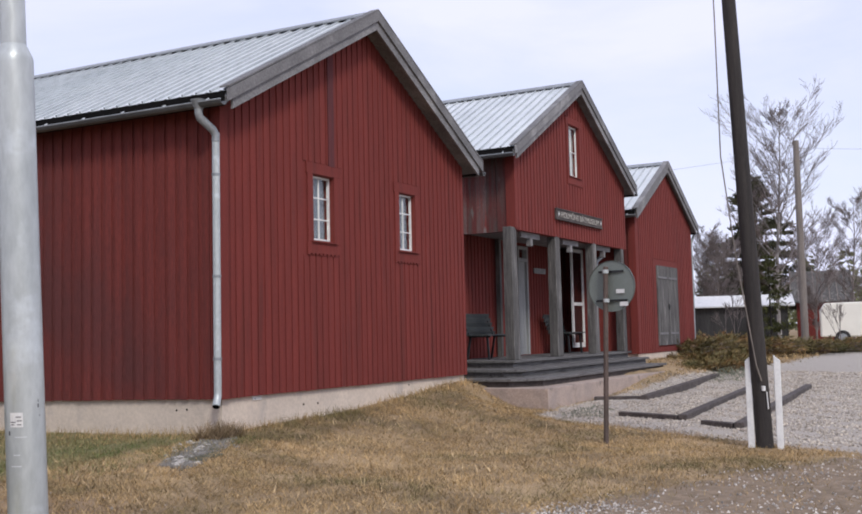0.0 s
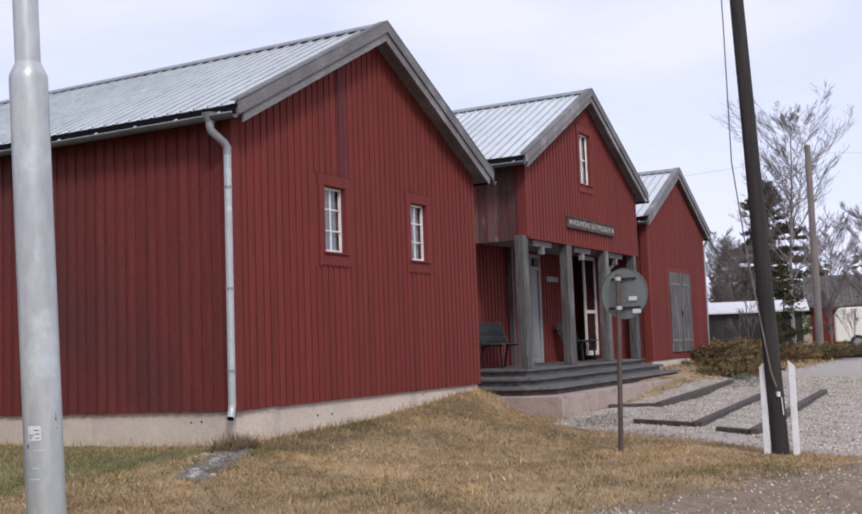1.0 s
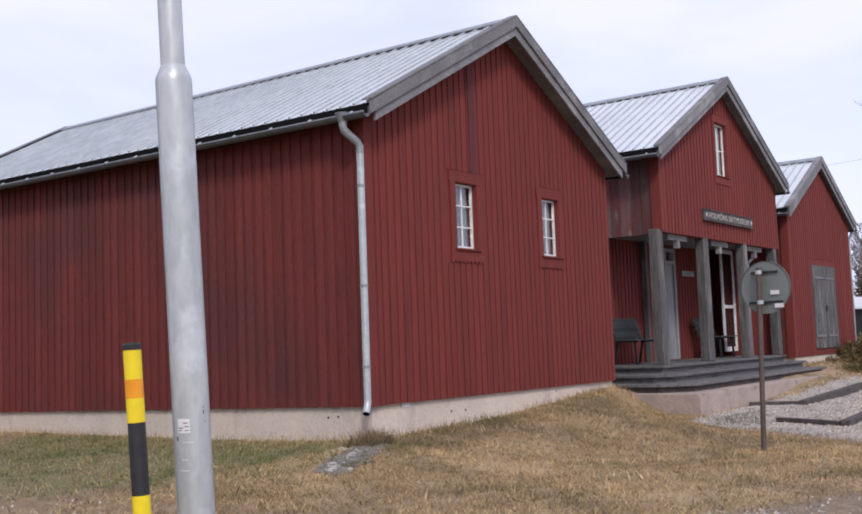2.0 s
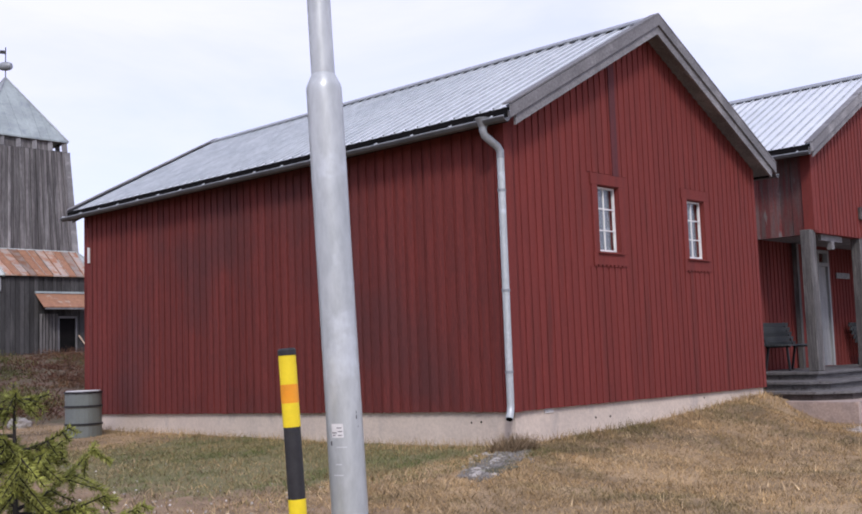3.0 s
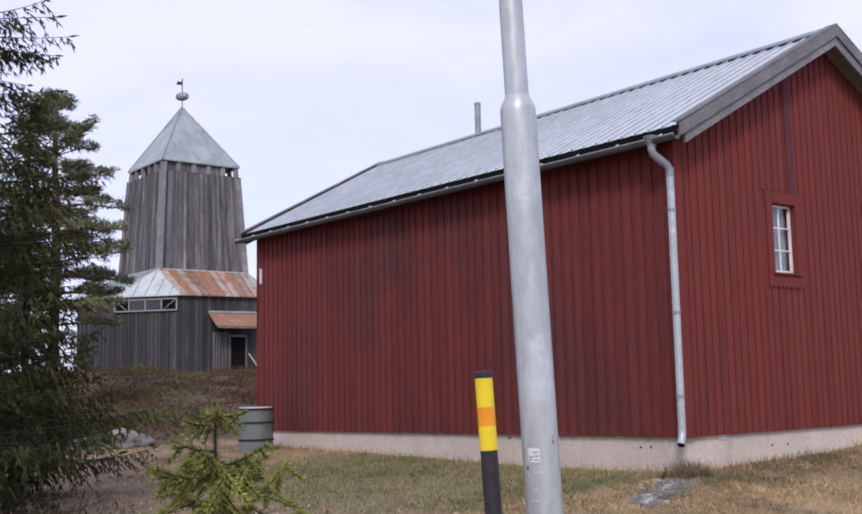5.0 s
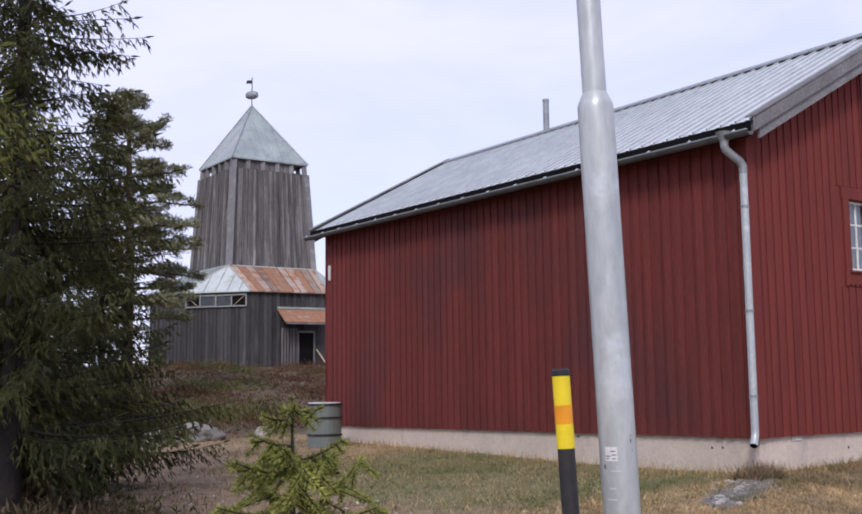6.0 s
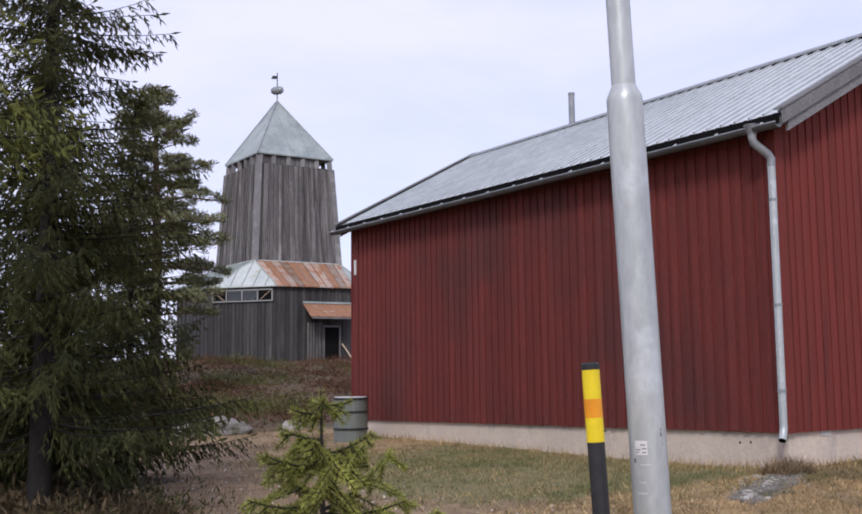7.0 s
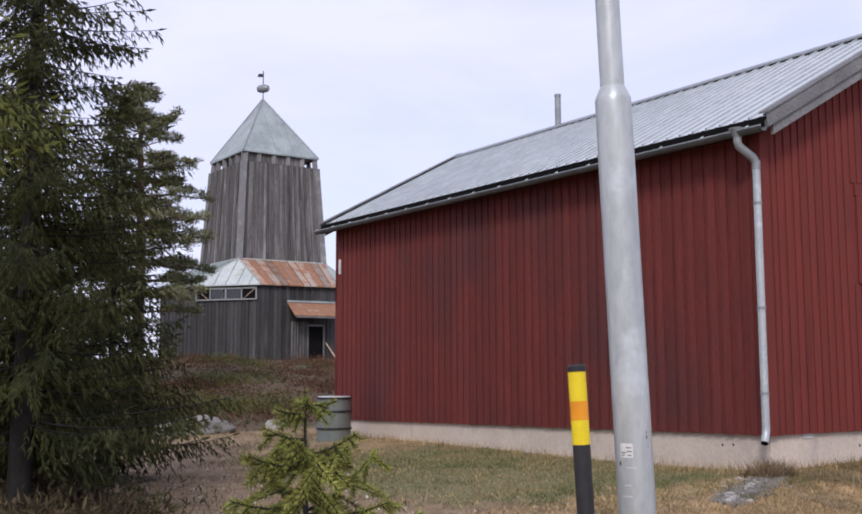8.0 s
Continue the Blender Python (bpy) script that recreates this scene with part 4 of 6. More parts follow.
def end_house():
    X0, X1, XM, ZR, S = 14.60, 19.55, 17.10, 5.24, 0.535
    h = thing("end_house", (14.6, 0, 0.2), "small red gabled house with grey double shutter doors", "house")
    top = lambda x: ZR - 0.10 - S * abs(x - XM)
    front_wall(h, X0, X1, 0.0, 0.53, top, [(16.20, 18.00, 0.66, 2.62)], RED, pitch=0.15, wide=0.094, xr=XM)
    side_wall(h, X0, 0.165, 7.5, 0.53, 0.53, 3.75, RED_SIDE)
    g = Geo()
    g.box(X1 - 0.16, X1, 0.17, 7.5, 0.53, 3.75)
    part("side_wall", g, RED, h)
    g = Geo()
    g.box(X0 + 0.03, X1 - 0.02, 0.03, 7.5, -0.4, 0.52)
    part("foundation", g, CONCRETE, h, "pale concrete foundation")
    gable_roof(h, 14.40, 19.80, XM, ZR, S, -0.12, 7.8)
    for a in ((X0 - 0.012, X0 + 0.10, -0.014, -0.001), (X0 - 0.026, X0 - 0.013, -0.014, 0.165)):
        g = Geo()
        g.box(a[0], a[1], a[2], a[3], 0.5, 3.7)
        part("corner_board", g, RED, h)
    for x0, x1 in ((16.20, 17.095), (17.105, 18.00)):
        d = thing_part("shutter_door", h, ((x0 + x1) / 2, 0, 0.66), "weathered grey plank door leaf")
        n = 5
        for i in range(n):
            g = Geo()
            a = x0 + (x1 - x0) * i / n
            g.box(a + 0.003, x0 + (x1 - x0) * (i + 1) / n - 0.003, -0.02 - 0.004 * (i % 2), 0.02, 0.665, 2.62)
            part("plank", g, POSTWOOD, d)
        for z in (0.95, 2.33):
            g = Geo()
            g.box(x0 + 0.01, x1 - 0.16, -0.036, -0.026, z - 0.025, z + 0.025)
            part("strap_hinge", g, GREYWOOD, d)
    g = Geo()
    g.box(17.06, 17.14, -0.05, -0.03, 1.55, 1.67)
    part("latch", g, BLACKSTEEL, h)
    g = Geo()
    g.tube([(19.88, 0.0, 3.72), (19.88, 0.0, 3.6), (19.68, 0.03, 3.42), (19.62, 0.03, 3.3), (19.62, 0.03, 0.75)], 0.04, 10)
    part("downpipe", g, ZINC, h, smooth=True)
    return h


def link_walls():
    g = Geo()
    g.box(13.92, 14.60, 0.5, 0.62, 0.2, 3.7)
    lone("wall_link", g, RED, "narrow red wall between two houses", "wall", "", "structure")
    g = Geo()
    g.box(5.85, 7.87, 4.0, 4.12, 0.2, 3.6)
    lone("wall_link_back", g, RED, "red wall closing the gap between two houses", "wall", "", "structure")


def porch_deck():
    d = thing("porch_deck", (10.2, 0, 0.2), "weathered grey plank porch with broad wooden steps", "porch")
    # treads (left, right, front, top)
    for k, (xl, xr, yf, z, cut_) in enumerate(((7.45, 13.74, -0.10, 0.59, 0.0), (6.75, 13.74, -0.50, 0.46, 0.25), (6.42, 13.70, -0.90, 0.325, 0.42))):
        g = Geo()
        yb = 1.4
        ring = [(xl, yb), (xl, yf + cut_), (xl + cut_, yf), (xr, yf), (xr, yb)] if cut_ else [(xl, yb), (xl, yf), (xr, yf), (xr, yb)]
        n = len(ring)
        g.add([(x, y, z - 0.045) for x, y in ring] + [(x, y, z) for x, y in ring],
              [tuple(range(n - 1, -1, -1)), tuple(range(n, 2 * n))] + [(i, (i + 1) % n, n + (i + 1) % n, n + i) for i in range(n)])
        part("tread", g, DECKWOOD, d, "grey weathered tread", bevel=0.008)
        g = Geo()
        ring = [(x + (0.06 if x < 10 else -0.06), y + (0.065 if y < 1 else 0)) for x, y in ring]
        g.add([(x, y, z - 0.15) for x, y in ring] + [(x, y, z - 0.047) for x, y in ring],
              [tuple(range(n - 1, -1, -1)), tuple(range(n, 2 * n))] + [(i, (i + 1) % n, n + (i + 1) % n, n + i) for i in range(n)])
        part("riser", g, TIMBER if k == 2 else DECKWOOD, d)
    g = Geo()
    g.box(6.22, 13.85, -1.20, 1.3, -0.25, 0.19)
    part("slab", g, SLAB, d, "pale pinkish cast slab", bevel=0.01)
    return d


barn()
porch_house()
name_board()
end_house()
link_walls()
porch_deck()


# ================= posts, signs and poles =================
def street_lamp():
    bx, by = -7.155, -5.413
    gz = ground_z(bx, by)
    p = thing("street_lamp", (bx, by, gz), "galvanised steel lamp post with a stepped collar", "lamp post")
    P = lambda z: (bx - 0.026 * (z - 1.0), by + 0.023 * (z - 1.0), z)
    R0, R1 = 0.0455, 0.0304
    g = Geo()
    g.tube([P(z) for z in (gz - 0.1, 0.3, 0.9, 1.4, 1.752)], R0, 28, cap=False)
    part("lower_tube", g, GALV, p, smooth=True)
    g = Geo()
    g.tube([P(1.752), P(1.764), P(1.772), P(1.796), P(1.80)], [R0, R0, R0 - 0.002, R1 + 0.002, R1], 28, cap=False)
    part("collar", g, GALV, p, smooth=True)
    g = Geo()
    g.tube([P(1.79), P(3.0), P(4.6)], R1, 24, cap=False)
    part("upper_tube", g, GALV, p, smooth=True)
    g = Geo()
    tx, ty = P(4.6)[0], P(4.6)[1]
    g.tube([P(4.6), P(4.66)], 0.036, 20)
    g.hexa([(tx - 0.15, ty - 0.1, 4.66), (tx + 0.1, ty - 0.1, 4.66), (tx + 0.1, ty + 0.4, 4.70), (tx - 0.15, ty + 0.4, 4.70),
            (tx - 0.15, ty - 0.1, 4.76), (tx + 0.1, ty - 0.1, 4.76), (tx + 0.06, ty + 0.4, 4.75), (tx - 0.12, ty + 0.4, 4.75)])
    part("lamp_head", g, GALV, p)
    view = Vector((-8.93 - bx, -7.35 - by, 0)).normalized()
    side = Vector((-view.y, view.x, 0))

    def patch(z0, z1, a0, a1, out):
        """A thin piece lying on the tube, from the angle a0 to a1 off the lane."""
        v = []
        for z in (z0, z1):
            for k in range(5):
                t = a0 + (a1 - a0) * k / 4
                v.append(Vector(P(z)) + (view * math.cos(t) + side * math.sin(t)) * (R0 + out))
        q = Geo()
        q.add(v, [(k, k + 1, 6 + k, 5 + k) for k in range(4)])
        return q

    # dents, scuffs and weld marks
    for z0, z1, a0, a1 in ((0.862, 0.872, -0.88, -0.76), (0.925, 0.934, 0.70, 0.78), (0.938, 0.944, 0.72, 0.77), (0.905, 0.908, 0.78, 0.84)):
        part("scratch", patch(z0, z1, a0, a1, 0.0006), GUTTER, p, "dark scratch in the zinc")
    for z0, z1, a0, a1 in ((0.857, 0.859, -0.5, 0.1), (0.815, 0.8175, -0.6, -0.25), (0.789, 0.7915, -0.75, -0.2)):
        part("weld_mark", patch(z0, z1, a0, a1, 0.0006), TIN, p, "pale weld mark")
    # small printed label facing the lane
    lab = part("label", patch(0.881, 0.915, -0.74, -0.06, 0.0007), WHITE, p, "small white printed label")
    for zz, ta, tb in ((0.905, -0.42, -0.15), (0.896, -0.36, -0.12), (0.893, -0.70, -0.42), (0.887, -0.68, -0.50), (0.887, -0.36, -0.14)):
        part("text_bar", patch(zz - 0.0012, zz + 0.0012, ta, tb, 0.0013), GREYWOOD, lab)
    return p


def marker_post():
    x, y = -7.321, -5.405
    gz = ground_z(x, y)
    p = thing("marker_post", (x, y, gz), "black and yellow striped plastic marker post", "marker post")
    P = lambda z: (x - 0.037 * (z - 1.1), y + 0.029 * (z - 1.1), z)
    bands = ((gz - 0.1, 0.38, BLACKPLASTIC, 0.0), (0.38, 0.56, YELLOW, 0.0006), (0.56, 0.578, BLACKPLASTIC, 0.0), (0.578, 0.747, YELLOW, 0.0006),
             (0.747, 0.916, BLACKPLASTIC, 0.0), (0.916, 1.088, YELLOW, 0.0006))
    for z0, z1, m, e in bands:
        g = Geo()
        g.tube([P(z0), P(z1)], 0.0206 + e, 24)
        part("band", g, m, p, smooth=False)
    g = Geo()
    g.tube([P(1.086), P(1.098), P(1.103)], [0.0222, 0.0222, 0.018], 24)
    part("cap", g, BLACKPLASTIC, p, "black rubber cap")
    g = Geo()
    g.tube([P(0.973), P(1.017)], 0.0216, 24)
    part("reflector", g, ORANGE, p, "orange reflective band")
    return p


def road_sign():
    x, y = 2.12, -3.56
    gz = ground_z(x, y)
    s = thing("road_sign", (x, y, gz), "round road sign seen from its grey back on a brown post", "road sign")
    g = Geo()
    g.tube([(x, y, gz - 0.2), (x + 0.03, y - 0.06, 1.77)], 0.028, 12)
    part("post", g, RUSTPOST, s, smooth=True)
    away = Vector((x + 8.89, y + 7.48, 0)).normalized()
    face = (Matrix.Rotation(radians(-28), 3, "Z") @ away)
    side = Vector((-face.y, face.x, 0))
    c = Vector((2.164, -3.653, 1.555)) + face * 0.05
    g = Geo()
    n = 40
    v, f = [], []
    for off, r in ((0.0, 0.27), (0.0, 0.283), (-0.012, 0.283), (0.006, 0.283), (0.006, 0.0)):
        v += [c + face * off + side * (math.cos(2 * math.pi * k / n) * r) + Vector((0, 0, math.sin(2 * math.pi * k / n) * r)) for k in range(n)]
    f.append(tuple(range(n)))
    for a in range(3):
        f += [(a * n + k, a * n + (k + 1) % n, (a + 1) * n + (k + 1) % n, (a + 1) * n + k) for k in range(n)]
    f.append(tuple(3 * n + k for k in range(n)))
    g.add(v[:4 * n], f)
    disc = part("disc", g, SIGNGREY, s, "grey metal back of the disc")
    for dz in (0.16, -0.16):
        g = Geo()
        a = c - face * 0.012 + Vector((0, 0, dz))
        w = 0.15 if dz > 0 else 0.19
        g.beam(a - side * w, a + side * w, 0.016, 0.022)
        part("bracket", g, BLACKSTEEL, s)
        g = Geo()
        g.tube([(x + 0.027, y - 0.056, c.z + dz - 0.02), (x + 0.027, y - 0.056, c.z + dz + 0.02)], 0.036, 12)
        part("clamp", g, GALV, s)
    for sx, sz in ((0.11, -0.06), (0.15, -0.20)):
        g = Geo()
        a = c - face * 0.016 - side * sx + Vector((0, 0, sz))
        g.beam(a - side * 0.05, a + side * 0.05, 0.003, 0.045)
        part("sticker", g, WHITE, disc, "small white sticker")
    return s


def tarred_pole():
    x, y = 2.57, -5.17
    gz = ground_z(x, y)
    p = thing("utility_pole", (x, y, gz), "black tarred leaning wooden pole between two white stubs", "pole")
    top = Vector((2.335, -4.985, 6.03))
    b = Vector((x, y, gz - 0.3))
    g = Geo()
    g.tube([b + (top - b) * t for t in (0, 0.25, 0.5, 0.75, 1.0)], [0.092, 0.086, 0.08, 0.074, 0.064], 18)
    pole = part("pole", g, TAR, p, smooth=True)
    away = Vector((x + 8.89, y + 7.48, 0)).normalized()
    side = Vector((-away.y, away.x, 0))
    for sgn in (-1, 1):
        g = Geo()
        c = Vector((x, y, 0)) + side * 0.145 * sgn
        o = side * 0.034
        d = away * 0.05
        z0, z1 = gz - 0.2, gz + 0.98
        hi = 0.06
        g.hexa([c - o - d + Vector((0, 0, z0)), c + o - d + Vector((0, 0, z0)), c + o + d + Vector((0, 0, z0)), c - o + d + Vector((0, 0, z0)),
                c - o - d + Vector((0, 0, z1 - (hi if sgn > 0 else 0) * 0 - (hi if sgn < 0 else 0))), c + o - d + Vector((0, 0, z1 - (hi if sgn > 0 else 0))),
                c + o + d + Vector((0, 0, z1 - (hi if sgn > 0 else 0))), c - o + d + Vector((0, 0, z1 - (hi if sgn < 0 else 0)))])
        part("stub", g, WHITE, p, "white painted timber stub", bevel=0.006)
    # rope along the pole
    n0 = Vector((x, y, 0)) - away * 0.115
    g = Geo()
    pts = []
    for k, o in ((0.98, 0.12), (0.74, 0.16), (0.52, 0.21), (0.36, 0.14), (0.18, 0.02), (0.155, -0.02)):
        q = b + (top - b) * k
        pts.append(q - away * 0.115 + side * o)
    g.tube(pts, 0.007, 6)
    part("rope", g, POLEWOOD, p, "thin pale hanging rope")
    g = Geo()
    g.tube([n0 + Vector((0, 0, gz + 0.66)), n0 + Vector((0, 0, gz + 0.61))], 0.02, 8)
    g.tube([n0 - side * 0.03 + Vector((0, 0, gz + 0.6)), n0 - side * 0.04 + Vector((0, 0, gz + 0.42))], 0.006, 6)
    part("cleat", g, WHITE, p, "white rope knot")
    return p


street_lamp()
marker_post()
road_sign()
tarred_pole()


# ================= porch furniture =================
def bench(x0, x1, y, z):
    b = thing("bench", ((x0 + x1) / 2, y, z), "dark slatted park bench with metal legs on the porch", "bench", "porch benches")
    for k in range(5):
        g = Geo()
        zz = z + 0.47 + k * 0.082
        yy = y + 0.22 + k * 0.03
        g.beam((x0, yy, zz), (x1, yy, zz), 0.022, 0.078, (0, -0.3, 1))
        part("back_slat", g, BENCHWOOD, b)
    for k in range(4):
        g = Geo()
        yy = y - 0.20 + k * 0.115
        g.beam((x0, yy, z + 0.44), (x1, yy, z + 0.44), 0.095, 0.026)
        part("seat_slat", g, BENCHWOOD, b)
    for x in (x0 + 0.12, x1 - 0.12):
        g = Geo()
        g.beam((x, y - 0.2, z), (x, y - 0.17, z + 0.43), 0.035, 0.035, (1, 0, 0))
        g.beam((x, y + 0.24, z), (x, y + 0.16, z + 0.43), 0.035, 0.035, (1, 0, 0))
        g.beam((x, y - 0.24, z + 0.415), (x, y + 0.2, z + 0.415), 0.035, 0.03)
        g.beam((x, y + 0.18, z + 0.42), (x, y + 0.37, z + 0.84), 0.03, 0.03, (1, 0, 0))
        part("leg_frame", g, BLACKSTEEL, b)
    return b


bench(7.95, 9.20, 0.88, 0.59)
bench(11.98, 12.93, 0.92, 0.59)


# ================= terraces of gravel with timbers =================
def timbers():
    for (c, l, r) in (((8.11, -2.13), (7.99, -1.30), (13.45, -2.04)), ((5.13, -3.58), (5.57, -2.57), (11.26, -3.25)), ((4.42, -4.48), (4.67, -3.97), (11.5, -4.18))):
        c, l, r = [(*p, ground_z(*p) + 0.05) for p in (c, l, r)]
        t = thing("timber_edging", c, "dark weathered timber edging of a gravel terrace", "edging", "terrace edgings")
        g = Geo()
        g.beam((c[0], c[1], c[2] - 0.05), (r[0], r[1], r[2] - 0.05), 0.12, 0.16)
        part("front_timber", g, TIMBER, t, bevel=0.012)
        g = Geo()
        g.beam((c[0] + 0.05, c[1] + 0.07, c[2] - 0.06), (l[0], l[1], l[2] - 0.06), 0.11, 0.15)
        part("end_timber", g, TIMBER, t, bevel=0.012)


timbers()


# ================= the grey tower on the hill =================
def tower():
    C = Vector((10.66, 37.03, 0))
    away = Vector((C.x + 8.97, C.y + 7.32, 0)).normalized()
    side = Vector((-away.y, away.x, 0))       # to the left as one looks at it

    def ring(n, r, z, phase):
        return [C + Vector((0, 0, z)) + (-away * math.cos(phase + 2 * math.pi * k / n) + side * math.sin(phase + 2 * math.pi * k / n)) * r for k in range(n)]

    t = thing("tower", (C.x, C.y, 2.9), "grey weathered wooden belfry tower with a tin pyramid roof", "tower")
    ph = radians(20)
    zb = 2.5
    lowr = ring(4, 2.92, 7.0, ph)
    
    def boards(parent, a0, b0, a1, b1, n, mat, proud=0.03):
        """Upright boards on the face between the feet a0, b0 and the heads a1, b1."""
        nrm = (b0 - a0).cross(a1 - a0).normalized()
        if nrm.dot(-away) < 0:
            nrm = -nrm
        rng = random.Random(int(a0.x * 100))
        for i in range(n):
            s, e = (i + 0.06) / n, (i + 0.94) / n
            p = [a0.lerp(b0, s), a0.lerp(b0, e), a1.lerp(b1, e), a1.lerp(b1, s)]
            off = nrm * (proud * (1.0 if i % 2 else 0.4) + rng.uniform(0, 0.008))
            g = Geo()
            g.hexa([p[0], p[1], p[1] + off, p[0] + off, p[3], p[2], p[2] + off, p[3] + off])
            part("board", g, mat, parent)

    def prism(name, low, high, mat, label=""):
        g = Geo()
        n = len(low)
        g.add(low + high, [tuple(range(n)), tuple(range(2 * n - 1, n - 1, -1))] + [(i, (i + 1) % n, n + (i + 1) % n, n + i) for i in range(n)])
        return part(name, g, mat, t, label)

    shaft_top = ring(4, 2.54, 11.64, ph)
    shaft = prism("shaft", ring(4, 2.95, 6.6, ph), shaft_top, TOWERWOOD)
    for k in (0, 3):
        boards(shaft, lowr[k], lowr[(k + 1) % 4], shaft_top[k], shaft_top[(k + 1) % 4], 30, TOWERWOOD, 0.055)
    for k in (0, 1, 3):
        g = Geo()
        g.beam(lowr[k] - away * 0.03, shaft_top[k] - away * 0.03, 0.30, 0.12, away)
        part("corner_post", g, GREYWOOD, shaft, "pale grey corner post")
    # open belt under the roof
    belt = prism("belt_floor", ring(4, 2.50, 11.64, ph), ring(4, 2.50, 11.69, ph), TOWERWOOD)
    hi, lo = ring(4, 2.49, 12.12, ph), ring(4, 2.53, 11.66, ph)
    for k in range(4):
        a, b, c, d = lo[k], lo[(k + 1) % 4], hi[k], hi[(k + 1) % 4]
        n = 5
        for i in range(n + 1):
            g = Geo()
            s = min(max(i / n, 0.02), 0.98)
            g.beam(a.lerp(b, s), c.lerp(d, s), 0.20, 0.08, away)
            part("belt_post", g, GREYWOOD, belt)
        g = Geo()
        g.beam(c, d, 0.12, 0.14)
        part("top_rail", g, TOWERWOOD, belt)
        if k in (0, 3):
            for i in range(n):
                if (k == 0 and i in (2, 3)) or (k == 3 and i == 0):
                    continue
                g = Geo()
                q = [a.lerp(b, (i + 0.1) / n), a.lerp(b, (i + 0.9) / n), c.lerp(d, (i + 0.9) / n), c.lerp(d, (i + 0.1) / n)]
                o = away * 0.06
                g.hexa([q[0] + o, q[1] + o, q[1] + o * 1.4, q[0] + o * 1.4, q[3] + o, q[2] + o, q[2] + o * 1.4, q[3] + o * 1.4])
                part("belt_panel", g, TOWERWOOD, belt, "grey board closing the belt")
    # pyramid roof
    apex = C + side * 0.08 + Vector((0, 0, 15.08))
    er = ring(4, 2.64, 12.14, ph)
    g = Geo()
    g.add(er + [p - Vector((0, 0, 0.06)) for p in er] + [apex],
          [(0, 1, 8), (1, 2, 8), (2, 3, 8), (3, 0, 8), (7, 6, 5, 4)] + [(k, 4 + k, 4 + (k + 1) % 4, (k + 1) % 4) for k in range(4)])
    roof = part("roof", g, PATINA, t, "pale patinated tin pyramid roof")
    for k in range(4):
        a, b = er[k], er[(k + 1) % 4]
        g = Geo()
        g.tube([a, apex], 0.04, 6)
        part("hip_seam", g, ZINC, roof)
        for i in range(1, 9):
            s = i / 9
            foot = a.lerp(b, s)
            tt = 1 - abs(2 * s - 1)
            head = (a if s < 0.5 else b).lerp(apex, tt * 0.985)
            nrm = (b - a).cross(apex - a).normalized() * 0.012
            g = Geo()
            g.beam(foot + nrm, head + nrm, 0.035, 0.04, nrm)
            part("seam", g, PALETIN if k == 0 else PATINA, roof)
    # ball and vane
    g = Geo()
    g.tube([apex - Vector((0, 0, 0.1)), apex + Vector((0, 0, 1.35))], 0.022, 6)
    spire = part("spire_rod", g, BLACKSTEEL, t)
    keg = apex + Vector((0, 0, 0.50))
    lie = (side + away * 0.55).normalized()
    g = Geo()
    g.tube([keg + lie * t for t in (-0.27, -0.18, -0.06, 0.06, 0.18, 0.27)], [0.13, 0.175, 0.195, 0.195, 0.175, 0.13], 18)
    part("keg", g, ZINC, spire, "dark keg-shaped finial", smooth=True)
    g = Geo()
    g.tube([keg + lie * 0.262, keg + lie * 0.278], 0.118, 18)
    part("keg_end", g, WHITE, spire, "pale round end of the keg")
    g = Geo()
    a = apex + Vector((0, 0, 1.05))
    g.hexa([a, a + away * 0.01, a + side * 0.28 + away * 0.01, a + side * 0.28, a + Vector((0, 0, 0.16)), a + away * 0.01 + Vector((0, 0, 0.16)),
            a + side * 0.22 + away * 0.01 + Vector((0, 0, 0.16)), a + side * 0.22 + Vector((0, 0, 0.16))])
    part("vane", g, BLACKSTEEL, spire, "small dark weather vane")
    # eight-sided lower storey
    def low_ring(k, z):
        plan = ((0.05, 4.3), (2.85, 2.95), (4.5, -0.2), (3.3, -3.3), (-0.2, -4.4), (-3.2, -3.1), (-4.4, -0.1), (-3.1, 3.1))
        return [C + Vector((0, 0, z)) + side * a * k - away * b * k for a, b in plan]

    base, wall_top = low_ring(1.0, zb), low_ring(1.0, 6.02)
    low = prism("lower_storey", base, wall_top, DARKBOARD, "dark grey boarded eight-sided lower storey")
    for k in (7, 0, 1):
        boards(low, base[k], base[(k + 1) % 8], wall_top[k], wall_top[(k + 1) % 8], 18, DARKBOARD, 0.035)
    # skirt roof in eight slopes
    e8, foot = low_ring(1.05, 6.05), ring(4, 2.97, 7.27, ph)
    skirt = thing_part("skirt_roof", t, (C.x, C.y, 6.3), "seamed tin skirt roof, rusty on one side")
    dn, up = Vector((0, 0, -0.05)), Vector((0, 0, 0.015))
    for j in range(4):
        # a three-cornered slope below each corner of the shaft, a four-cornered one below each face
        a, b, c = e8[2 * j], e8[2 * j + 1], foot[j]
        g = Geo()
        g.add([a, b, c, a + dn, b + dn, c + dn], [(0, 1, 2), (5, 4, 3), (0, 3, 4, 1), (1, 4, 5, 2), (2, 5, 3, 0)])
        part("roof_slope", g, PALETIN, skirt, "pale lichen-stained tin slope")
        for i in range(1, 6):
            s = i / 6
            head = (a if s < 0.5 else b).lerp(c, 1 - abs(2 * s - 1))
            g = Geo()
            g.beam(a.lerp(b, s) + up, head + up, 0.025, 0.035)
            part("seam", g, PATINA, skirt)
